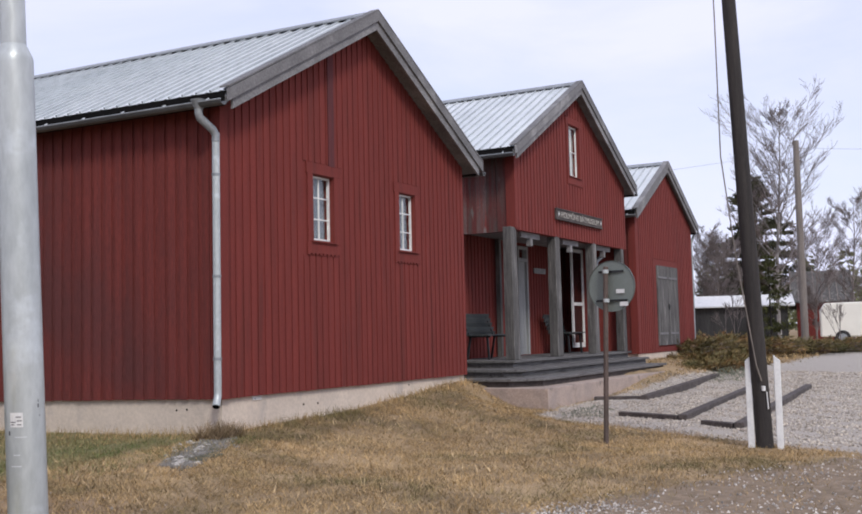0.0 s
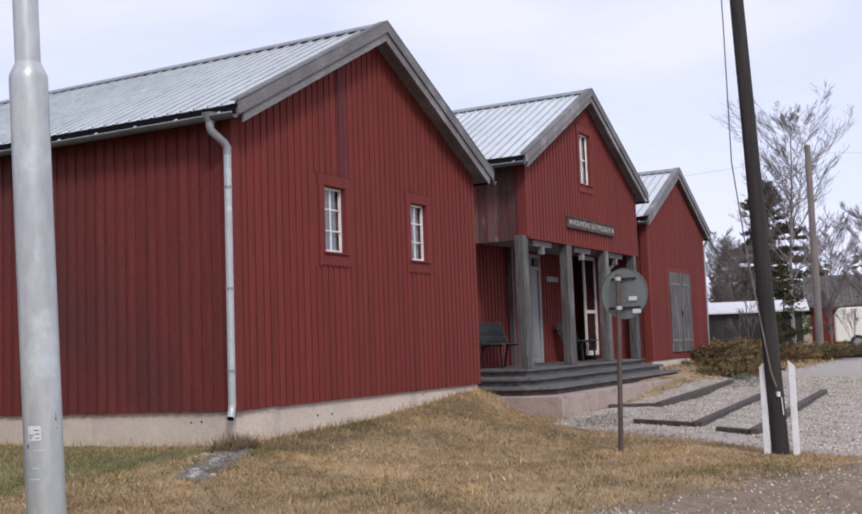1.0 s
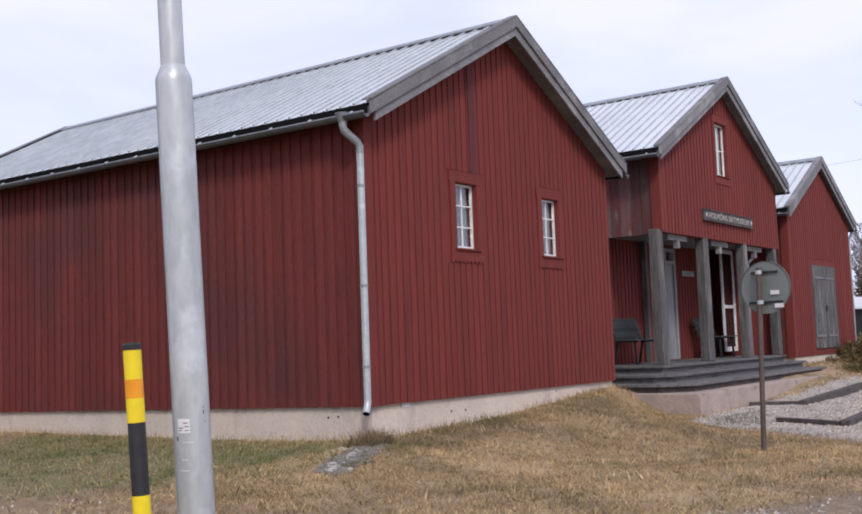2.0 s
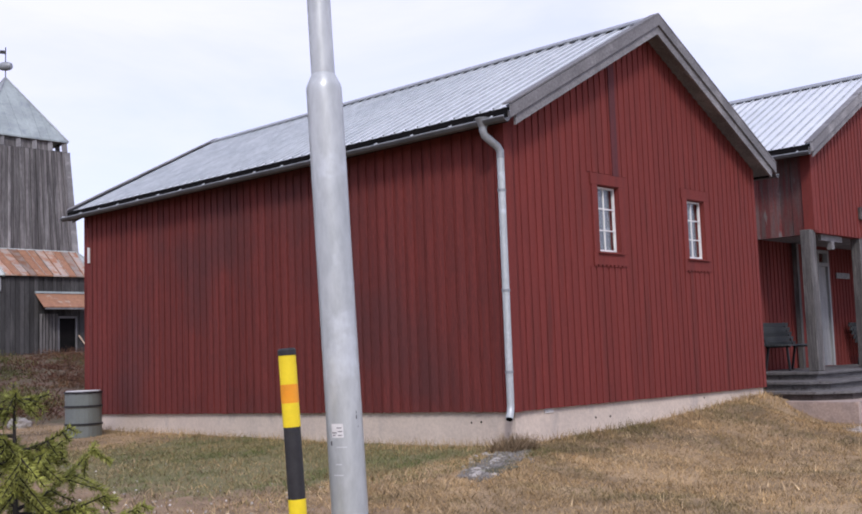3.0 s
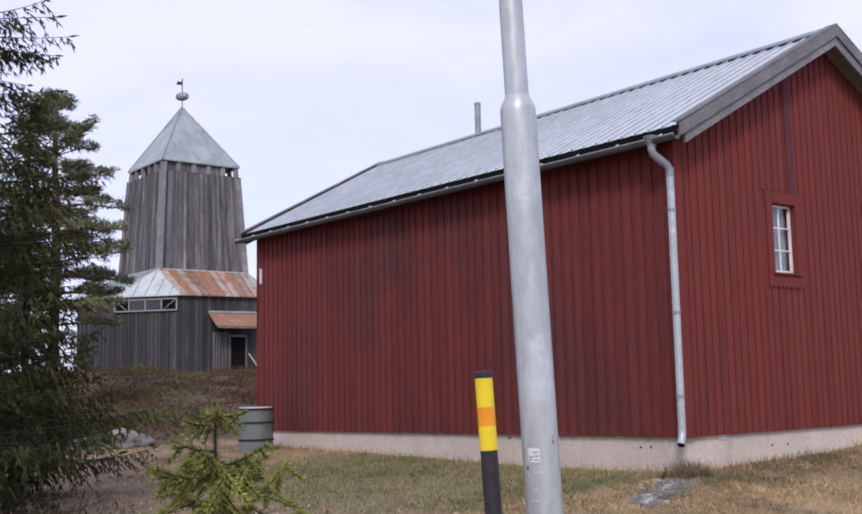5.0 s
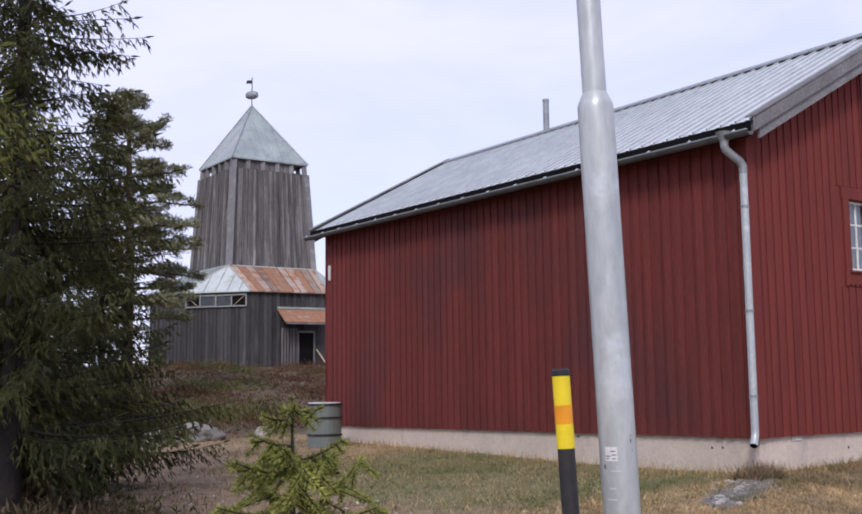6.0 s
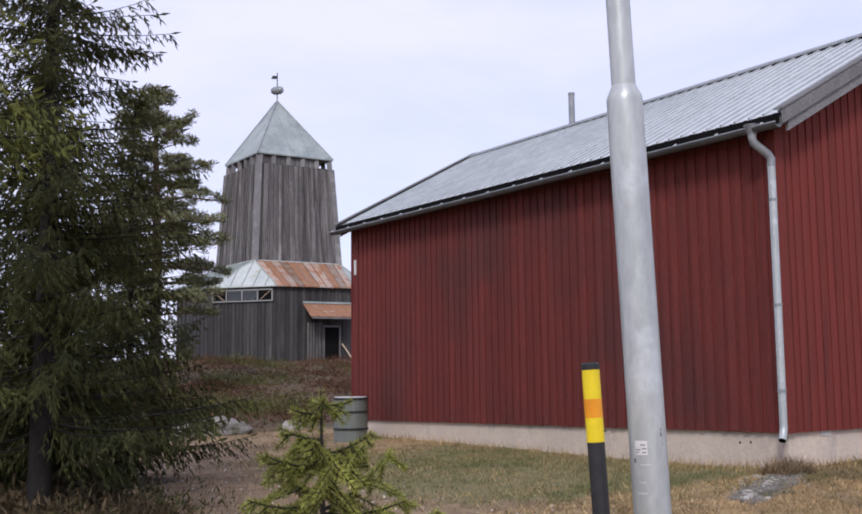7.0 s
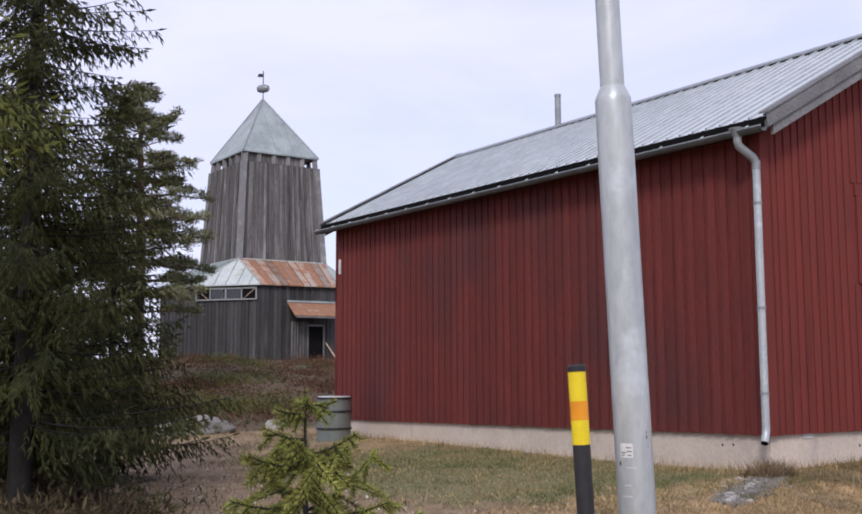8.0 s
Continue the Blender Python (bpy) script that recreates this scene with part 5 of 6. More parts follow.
        a, b, c, d = e8[2 * j + 1], e8[(2 * j + 2) % 8], foot[(j + 1) % 4], foot[j]
        rusty = j == 3
        for i in range(11):
            p = [a.lerp(b, i / 11), a.lerp(b, (i + 1) / 11), d.lerp(c, (i + 1) / 11), d.lerp(c, i / 11)]
            g = Geo()
            g.hexa([q + dn for q in p] + p)
            part("roof_sheet", g, (RUST_DEEP if i in (2, 5, 6, 9) else RUST) if rusty else PATINA, skirt, "rust-streaked tin sheet" if rusty else "grey tin sheet")
        for i in range(0, 12):
            g = Geo()
            g.beam(a.lerp(b, i / 11) + up, d.lerp(c, i / 11) + up, 0.03, 0.04)
            part("seam", g, RUST_DEEP if rusty and i % 3 == 1 else RUST if rusty else PATINA, skirt)
        for p, q in ((e8[2 * j], foot[j]), (e8[2 * j + 1], foot[j]), (foot[j], foot[(j + 1) % 4])):
            g = Geo()
            g.beam(p + up, q + up, 0.06, 0.04)
            part("hip_flashing", g, PALETIN, skirt)

    def on_face(k, s, z, out=0.05):
        """A place on the lower storey's face k: s along it, z up, out from it."""
        a, b = base[k], base[(k + 1) % 8]
        nrm = (b - a).cross(Vector((0, 0, 1))).normalized()
        nrm = nrm if nrm.dot(-away) > 0 else -nrm
        p = a.lerp(b, s) + nrm * out
        return Vector((p.x, p.y, z))

    # long row of small lights under the eaves, braces of fresh wood in it
    lights = thing_part("window", t, on_face(0, 0.5, 5.4), "long low unglazed light with diagonal braces")
    z0, z1 = 5.40, 5.92
    q = lambda s, z, o: on_face(0, s, z, o)
    # no recess: a black panel on the wall stands for the unlit loft
    g = Geo()
    g.hexa([q(0.04, z0, 0.05), q(0.96, z0, 0.05), q(0.96, z0, 0.075), q(0.04, z0, 0.075), q(0.04, z1, 0.05), q(0.96, z1, 0.05), q(0.96, z1, 0.075), q(0.04, z1, 0.075)])
    part("opening", g, DARK, lights, "black panel standing for the unlit loft")
    for s0, s1, a, b in ((0.04, 0.96, z0, z0 + 0.05), (0.04, 0.96, z1 - 0.05, z1), (0.04, 0.06, z0, z1), (0.94, 0.96, z0, z1), (0.49, 0.51, z0, z1), (0.26, 0.275, z0, z1), (0.73, 0.745, z0, z1)):
        g = Geo()
        g.hexa([q(s0, a, 0.08), q(s1, a, 0.08), q(s1, a, 0.12), q(s0, a, 0.12), q(s0, b, 0.08), q(s1, b, 0.08), q(s1, b, 0.12), q(s0, b, 0.12)])
        part("frame_bar", g, PALEGREY, lights)
    for s0, s1, a, b in ((0.94, 0.77, z1 - 0.05, z0 + 0.05), (0.24, 0.07, z0 + 0.05, z1 - 0.05)):
        g = Geo()
        g.beam(q(s0, a, 0.10), q(s1, b, 0.10), 0.02, 0.07, away)
        part("brace", g, PINEBOARD, lights, "pale diagonal brace")
    for s0, s1 in ((0.285, 0.48), (0.52, 0.72)):
        g = Geo()
        g.hexa([q(s0, z0 + .05, 0.078), q(s1, z0 + .05, 0.078), q(s1, z0 + .05, 0.084), q(s0, z0 + .05, 0.084), q(s0, z1 - .05, 0.078), q(s1, z1 - .05, 0.078), q(s1, z1 - .05, 0.084), q(s0, z1 - .05, 0.084)])
        part("pane", g, GLASS, lights).visible_shadow = False
    # doorway with a rusty awning
    dw = thing_part("doorway", t, on_face(7, 0.3, 2.75), "doorway under a rusty tin awning, its dark inside a black panel")
    q = lambda s, z, o: on_face(7, s, z, o)
    # the dark inside is a black panel set on the wall
    g = Geo()
    g.hexa([q(0.17, 2.75, 0.07), q(0.37, 2.75, 0.07), q(0.37, 2.75, 0.09), q(0.17, 2.75, 0.09), q(0.17, 4.32, 0.07), q(0.37, 4.32, 0.07), q(0.37, 4.32, 0.09), q(0.17, 4.32, 0.09)])
    part("opening", g, DARK, dw)
    for s0, s1, a, b in ((0.15, 0.17, 2.72, 4.4), (0.37, 0.39, 2.72, 4.4), (0.15, 0.39, 4.32, 4.40)):
        g = Geo()
        g.hexa([q(s0, a, 0.09), q(s1, a, 0.09), q(s1, a, 0.14), q(s0, a, 0.14), q(s0, b, 0.09), q(s1, b, 0.09), q(s1, b, 0.14), q(s0, b, 0.14)])
        part("jamb", g, GREYWOOD, dw)
    g = Geo()
    g.hexa([q(0.0, 4.71, 0.95), q(0.66, 4.71, 0.95), q(0.66, 5.30, 0.06), q(0.0, 5.30, 0.06), q(0.0, 4.75, 0.95), q(0.66, 4.75, 0.95), q(0.66, 5.34, 0.06), q(0.0, 5.34, 0.06)])
    aw = part("awning", g, RUST_DEEP, dw, "rust-red tin awning")
    g = Geo()
    g.beam(q(0.02, 4.67, 0.92), q(0.64, 4.67, 0.92), 0.07, 0.07)
    part("awning_rail", g, GREYWOOD, dw)
    g = Geo()
    g.beam(q(0.0, 5.36, 0.08), q(0.66, 5.36, 0.08), 0.12, 0.08)
    part("flashing", g, PATINA, dw)
    for i in range(9):
        g = Geo()
        s = 0.60 + i * 0.006 - 0.045 * i
        if s < 0.40:
            break
        g.beam(q(s, 2.72, 0.16), q(s, 4.5, 0.16), 0.09, 0.03, away)
        part("screen_board", g, TOWERWOOD, dw)
    g = Geo()
    g.beam(q(0.02, 2.75, 0.7), q(0.13, 3.6, 0.15), 0.05, 0.16, away)
    part("leaning_plank", g, PINEBOARD, dw, "pale plank leaning at the door")
    g = Geo()
    g.beam(q(0.02, 2.76, 0.5), q(0.55, 2.76, 0.5), 0.7, 0.14)
    part("doorstep", g, STONE, dw)
    return t


tower().location.z -= 1.25      # the whole belfry stands on the crest


def oil_drum():
    x, y = -0.73, 8.31
    gz = ground_z(x, y) - 0.07
    d = thing("oil_drum", (x, y, gz), "grey rusty-rimmed steel drum standing at the barn corner", "barrel")
    g = Geo()
    r, h = 0.28, 0.81
    prof = [(r, 0), (r, 0.27), (r + 0.012, 0.285), (r + 0.012, 0.30), (r, 0.315), (r, 0.55), (r + 0.012, 0.565), (r + 0.012, 0.58), (r, 0.595), (r, h)]
    g.tube([(x, y, gz - 0.03 + z) for _, z in prof], [p for p, _ in prof], 28)
    part("body", g, SIGNGREY, d)
    g = Geo()
    for z in (0.565, 0.285, h - 0.03):
        g.tube([(x, y, gz - 0.03 + z), (x, y, gz - 0.03 + z + 0.03)], r + 0.016, 28)
    part("hoop", g, BLACKSTEEL, d, "dark rusted hoops")
    g = Geo()
    g.tube([(x, y, gz + h - 0.03), (x, y, gz + h - 0.015)], r - 0.012, 28)
    part("lid", g, WHITE, d, "pale lid")
    return d


oil_drum()


# ================= trees =================
class Leaves:
    """Gathers shoots as crossed slim diamonds."""

    def __init__(self, seed):
        self.rng = np.random.default_rng(seed)
        self.p, self.d, self.l, self.w = [], [], [], []

    def add(self, p, d, l, w):
        self.p.append(tuple(p))
        self.d.append(tuple(d))
        self.l.append(l)
        self.w.append(w)

    def arrays(self, crossed=True):
        p, d = np.array(self.p), np.array(self.d)
        d = d / np.maximum(np.linalg.norm(d, axis=1), 1e-6)[:, None]
        l, w = np.array(self.l)[:, None], np.array(self.w)[:, None]
        ref = self.rng.normal(size=p.shape)
        s = np.cross(d, ref)
        s = s / np.maximum(np.linalg.norm(s, axis=1), 1e-6)[:, None]
        n = len(p)
        vs, fs = [], []
        for k, side in enumerate((s, np.cross(d, s)) if crossed else (s,)):
            a, b = p, p + d * l
            m = p + d * l * 0.45
            vs += [a, m + side * w, b, m - side * w]
            o = 4 * n * k
            fs.append(np.stack([np.arange(n) + o, np.arange(n) + n + o, np.arange(n) + 2 * n + o, np.arange(n) + 3 * n + o], 1))
        return np.concatenate(vs), np.concatenate(fs)


def foliage_part(name, leaves, mat, parent, label="", crossed=True):
    v, f = leaves.arrays(crossed)
    c = v.mean(0)
    me = bpy.data.meshes.new(name)
    me.from_pydata((v - c).tolist(), [], f.tolist())
    me.materials.append(mat)
    ob = new(name, me)
    ob.location = c
    hang(ob, parent)
    if label:
        ob["label"] = label
    return ob


def spruce(x, y, height, radius, seed, label, first=0.35, mat=None, dens=1.0, whorl=0.17, shoot=0.095, keep=None, boughs=()):
    """A spruce: tapered trunk, drooping limbs that rise at their tips, hanging twigs of short shoots."""
    rng = random.Random(seed)
    gz = ground_z(x, y)
    t = thing("spruce", (x, y, gz), label, "spruce", "spruces")
    g = Geo()
    zs = [0, 0.3, 0.6, 0.85, 1.0]
    g.tube([(x + rng.uniform(-0.02, 0.02), y + rng.uniform(-0.02, 0.02), gz - 0.1 + height * k) for k in zs],
           [height * 0.0105 * (1.03 - k) + 0.006 for k in zs], 10)
    part("trunk", g, BARK, t, smooth=True)
    limbs, lv = Geo(), Leaves(seed)

    def limb(az, z0, L, droop, k, lush=1.0):
        pts = []
        bend = rng.uniform(-0.25, 0.25) if lush == 1.0 else 0.0
        for i in range(6):
            s = i / 5
            a = az + bend * s
            pts.append(Vector((x + math.cos(a) * L * s, y + math.sin(a) * L * s, gz + z0 + L * (-droop * s * 1.25 + droop * 0.85 * s * s + 0.10 * s * s))))
        limbs.tube(pts, [max(0.016 * (L / 1.6) * (1 - i / 5.3), 0.003) for i in range(6)], 4, cap=False)
        n = max(5, int(L * 17 * dens * lush))
        for j in range(n):
            s = 0.06 + 0.94 * (j + rng.random()) / n
            i = min(int(s * 5), 4)
            p = pts[i].lerp(pts[i + 1], s * 5 - i)
            fwd = (pts[i + 1] - pts[i]).normalized()
            sgn = 1 if j % 2 else -1
            sd = Vector((-fwd.y, fwd.x, 0)).normalized() * sgn
            tl = (0.09 + 0.30 * L * (1 - s * 0.72)) * rng.uniform(0.5, 1.1)
            hang_ = rng.uniform(0.35, 1.3) * (1.1 - 0.7 * k)
            dr = (fwd * 0.55 + sd * rng.uniform(0.4, 0.9) + Vector((0, 0, -hang_))).normalized()
            m = max(2, int(tl / (shoot * 0.6)))
            for q in range(m):
                u = q / m
                pp = p + dr * tl * u + Vector((0, 0, -0.10 * tl * u * u))
                for e in (1, -1, 0):
                    dd = dr + Vector((rng.uniform(-.6, .6), rng.uniform(-.6, .6), rng.uniform(-.75, 0.15))) * 0.9
                    lv.add(pp, dd, shoot * rng.uniform(0.55, 1.2), shoot * rng.uniform(0.05, 0.09))
        lv.add(pts[-1], pts[-1] - pts[-2] + Vector((0, 0, 0.02)), shoot * 1.3, shoot * 0.14)

    for az, z0, L, droop in boughs:
        limb(az, z0, L, droop, 0.4, 1.7)
    z = first
    while z < height * 0.985:
        k = z / height
        R = radius * (1 - k) ** 0.75 * (0.75 + 0.25 * math.sin(min(k / 0.12, 1) * math.pi / 2))
        for b in range(max(3, int(6 * dens))):
            az = rng.uniform(0, 2 * math.pi)
            if keep and not keep(az, z):
                continue
            L = R * rng.uniform(0.55, 1.18)
            if L >= 0.08:
                limb(az, z + rng.uniform(-0.08, 0.08), L, 0.34 - 0.75 * k + rng.uniform(-0.12, 0.12), k)
        z += whorl * rng.uniform(0.8, 1.25) * (1 - 0.4 * k)
    part("branchwork", limbs, BARK, t)["kind"] = "stuff"
    foliage_part("crown", lv, mat or SPRUCE, t, "dense drooping needle crown")
    return t


def pine(x, y, height, seed, label, mat=None, wide=0.33, gap=0.42, needles=26, broad=0.012):
    rng = random.Random(seed)
    gz = ground_z(x, y)
    t = thing("pine", (x, y, gz), label, "pine")
    g = Geo()
    g.tube([(x, y, gz - 0.1), (x + 0.05, y, gz + height * 0.5), (x - 0.03, y + 0.05, gz + height * 0.8), (x, y, gz + height)], [0.16, 0.12, 0.07, 0.02], 10)
    part("trunk", g, PINEBARK, t, smooth=True)
    limbs, lv = Geo(), Leaves(seed)
    z = height * 0.2
    while z < height * 0.99:
        k = z / height
        R = wide * height * min(1.0, (1 - k) * 1.45 + 0.04) ** 0.85
        for b in range(5):
            az = rng.uniform(0, 2 * math.pi)
            L = R * rng.uniform(0.5, 1.1)
            pts = []
            up = rng.uniform(0.0, 0.25) if k < 0.75 else rng.uniform(0.3, 0.8)
            for i in range(5):
                s = i / 4
                pts.append(Vector((x + math.cos(az + 0.3 * s) * L * s, y + math.sin(az + 0.3 * s) * L * s, gz + z + L * (up * s - 0.12 * s * s))))
            limbs.tube(pts, [0.045 * (1 - i / 4.6) * (L / 2.5) + 0.004 for i in range(5)], 5, cap=False)
            for j in range(int(14 * L)):
                s = rng.uniform(0.35, 1.0)
                i = min(int(s * 4), 3)
                p = pts[i].lerp(pts[i + 1], s * 4 - i)
                sd = Vector((math.cos(az + 1.57), math.sin(az + 1.57), 0)) * rng.uniform(-0.5, 0.5) * (0.3 + 0.5 * L * (1 - s) + 0.2)
                c = p + sd + Vector((0, 0, rng.uniform(-0.05, 0.16)))
                limbs.tube([p, c], [0.008, 0.004], 3, cap=False)
                for q in range(needles):
                    d = Vector((rng.gauss(0, 1), rng.gauss(0, 1), rng.gauss(0.45, 0.6)))
                    lv.add(c + Vector((rng.uniform(-.12, .12), rng.uniform(-.12, .12), rng.uniform(-.04, .06))), d, rng.uniform(0.09, 0.18) * (1 + 20 * (broad - 0.012)), broad)
        z += gap * rng.uniform(0.8, 1.2) * (1.15 - 0.5 * k)
    part("branchwork", limbs, PINEBARK, t)["kind"] = "stuff"
    foliage_part("crown", lv, mat or PINE, t, "layered tufts of grey-green needles")
    return t


def sapling(x, y, height, seed):
    """A young spruce close by, with single needles."""
    rng = random.Random(seed)
    gz = ground_z(x, y)
    t = thing("spruce_sapling", (x, y, gz), "young yellow-green spruce with open whorls of branches", "spruce", "spruces")
    g = Geo()
    g.tube([(x, y, gz - 0.05), (x + 0.01, y, gz + height * 0.5), (x, y, gz + height)], [0.018, 0.012, 0.003], 8)
    part("trunk", g, BARK, t, smooth=True)
    limbs, lv = Geo(), Leaves(seed)

    def shoot(a, b, n):
        d = (b - a)
        ln = d.length
        dn = d.normalized()
        for q in range(int(n * ln)):
            s = rng.random()
            p = a + d * s
            r = Vector((rng.gauss(0, 1), rng.gauss(0, 1), rng.gauss(0.35, 1)))
            r = (r - dn * r.dot(dn)).normalized()
            lv.add(p, dn * 0.7 + r, rng.uniform(0.013, 0.023), 0.0014)

    lev = [(0.30, 0.52), (0.42, 0.50), (0.54, 0.47), (0.66, 0.45), (0.75, 0.40), (0.82, 0.28), (0.88, 0.19), (0.94, 0.09)]
    for k, L0 in lev:
        z = gz + height * k
        n = 5 if k < 0.8 else 4
        ph = rng.uniform(0, 6)
        for b in range(n):
            az = ph + 2 * math.pi * b / n + rng.uniform(-0.25, 0.25)
            L = L0 * rng.uniform(0.5, 1.12)
            rise = rng.uniform(-0.22, 0.18) + 0.6 * max(k - 0.5, 0)
            a = Vector((x, y, z + rng.uniform(-0.05, 0.05)))
            pts = [a + Vector((math.cos(az) * L * s, math.sin(az) * L * s, L * (rise * s - 0.25 * s * (1 - s) + 0.05 * s * s))) for s in (0, 0.25, 0.5, 0.75, 1)]
            limbs.tube(pts, [0.006, 0.005, 0.004, 0.003, 0.0015], 5, cap=False)
            for i in range(1, 4):
                shoot(pts[i], pts[i + 1], 1500)
            for i in range(1, 5):
                for sgn in (-1, 1):
                    for twin in range(2):
                        aa = az + sgn * rng.uniform(0.6, 1.0)
                        l2 = L * (0.62 - 0.11 * i) * rng.uniform(0.6, 1.2)
                        if l2 < 0.03:
                            continue
                        st = pts[i - 1].lerp(pts[i], rng.uniform(0.3, 1))
                        e = st + Vector((math.cos(aa) * l2, math.sin(aa) * l2, -0.5 * l2 + rng.uniform(-0.04, 0.02)))
                        limbs.tube([st, e], [0.003, 0.0015], 3, cap=False)
                        shoot(st, e, 1500)
    shoot(Vector((x, y, gz + height * 0.85)), Vector((x, y, gz + height)), 900)
    part("branchwork", limbs, BARK, t)["kind"] = "stuff"
    foliage_part("crown", lv, SAPLING, t, "yellow-green needles", crossed=False)
    return t


def bare_tree(x, y, height, spread, seed, label, mat=None, levels=5, name="birch", cat="tree", lean=0.0, rad=0.0085, fan=1.0):
    """A leafless tree: limbs fork until they are thin twigs."""
    rng = random.Random(seed)
    gz = ground_z(x, y)
    t = thing(name, (x, y, gz), label, cat, "bare trees")
    g, tw = Geo(), Geo()

    def grow(p, d, l, r, lev):
        q = p + d * l
        mid = p.lerp(q, 0.5) + Vector((rng.uniform(-1, 1), rng.uniform(-1, 1), 0)) * l * 0.04
        (g if lev > 2 else tw).tube([p, mid, q], [r, r * 0.85, r * 0.68], 6 if lev > 3 else 3, cap=False)
        if lev == 0:
            return
        n = 3 if lev > 1 else 4
        for i in range(n + (1 if lev > 3 else 0)):
            a = rng.uniform(0, 2 * math.pi)
            tilt = rng.uniform(0.15, 0.62) * spread if i else rng.uniform(0.0, 0.2)
            s = d.orthogonal().normalized()
            s = Matrix.Rotation(a, 3, d) @ s
            nd = (d * math.cos(tilt) + s * math.sin(tilt) + Vector((0, 0, 0.10))).normalized()
            st = q if i < 2 else p.lerp(q, rng.uniform(0.45, 0.95))
            grow(st, nd, l * rng.uniform(0.58, 0.86), max(r * (0.58 if i else 0.76), 0.006), lev - 1)

    grow(Vector((x, y, gz - 0.1)), Vector((lean, 0.02, 1)).normalized(), height * 0.27, height * rad, levels)
    part("trunk", g, mat or BIRCHBARK, t, smooth=False)
    part("twigwork", tw, TWIG, t, "fine bare twigs")["kind"] = "stuff"
    return t


spruce(-6.93, 2.36, 9.2, 1.5, 11, "tall dark spruce with drooping branches beside the path", first=0.8, dens=1.15,
       boughs=((-0.05, 0.85, 1.95, -0.02), (-0.25, 0.70, 1.5, 0.02), (0.1, 4.15, 1.0, -0.38), (-0.25, 3.75, 0.95, -0.30), (-0.3, 3.1, 1.3, 0.05)))
spruce(-7.90, 3.48, 10.5, 1.8, 12, "tall dark spruce standing close behind another", first=0.5, dens=0.85)
spruce(-6.5, 4.30, 4.7, 1.6, 15, "dark spruce crowded between its neighbours", first=0.4, dens=1.3)
spruce(-5.25, 5.50, 4.9, 1.35, 13, "shorter dark spruce at the edge of the clearing", first=0.3, dens=1.3)
spruce(-8.20, 0.02, 6.3, 1.35, 14, "young green spruce at the edge of the path", first=2.4, dens=0.8, shoot=0.09, mat=YOUNGSPRUCE,
       boughs=((0.0, 3.0, 0.95, 0.1), (0.3, 2.9, 0.9, 0.1), (-0.3, 2.85, 0.95, 0.12), (-0.1, 2.75, 0.85, 0.1), (-0.6, 2.95, 0.9, 0.1)))
pine(-0.14, 20.86, 8.5, 21, "broad pine with layered grey-green needles below the tower")
sapling(-7.56, -4.45, 1.29, 31)


# ================= shrubs, heath and stones =================
def shrub_field(name, spots, mat, label, category, seed, size, n_each, shoot, lift=0.6):
    rng = random.Random(seed)
    lv = Leaves(seed)
    for (x, y, r) in spots:
        gz = ground_z(x, y)
        h = r * lift
        for i in range(int(n_each * r * r) + 6):
            a, q = rng.uniform(0, 2 * math.pi), math.sqrt(rng.random())
            z = h * (1 - q * q) * rng.uniform(0.2, 1.05)
            p = (x + math.cos(a) * q * r, y + math.sin(a) * q * r, gz + z)
            lv.add(p, (math.cos(a) * 0.6 * q + rng.gauss(0, .4), math.sin(a) * 0.6 * q + rng.gauss(0, .4), rng.uniform(0.1, 1.0)), shoot * rng.uniform(0.5, 1.4), shoot * rng.uniform(0.07, 0.13))
    v, f = lv.arrays()
    return stuff(name, v, f, mat, label, category)


R = random.Random(77)
heath_spots, green_spots = [], []
for i in range(520):
    y = R.uniform(12.0, 33.3)
    x = R.uniform(-7.6, 2.3 + 0.48 * (y - 12))
    k = R.uniform(0.35, 0.8)
    if math.sin(x * 1.1 + 1.5 * math.sin(y * 0.5)) + math.sin(y * 0.9 + x * 0.3) + R.uniform(-0.9, 0.9) < 0.75:
        heath_spots.append((x, y, k))
    else:
        green_spots.append((x, y, k * 1.2))
shrub_field("heath", heath_spots, HEATH, "low reddish-brown heather on the slope below the tower", "heather", 5, 1, 330, 0.09, 0.42)
shrub_field("green_scrub", green_spots, HEATHGREEN, "low yellow-green scrub among the heather", "scrub", 6, 1, 400, 0.09, 0.5)
shrub_field("dead_brush", [(R.uniform(-9.5, -6.0), R.uniform(0.3, 6.3), R.uniform(0.2, 0.5)) for i in range(150)], DEADTWIG, "brown dead twigs and brush below the spruces", "brush", 17, 1, 900, 0.10, 0.7)
shrub_field("undergrowth", [(R.uniform(-8.8, -5.4), R.uniform(1.1, 6.8), R.uniform(0.25, 0.5)) for i in range(90)], SPRUCE, "dark twiggy undergrowth below the spruces", "undergrowth", 7, 1, 420, 0.07, 0.7)


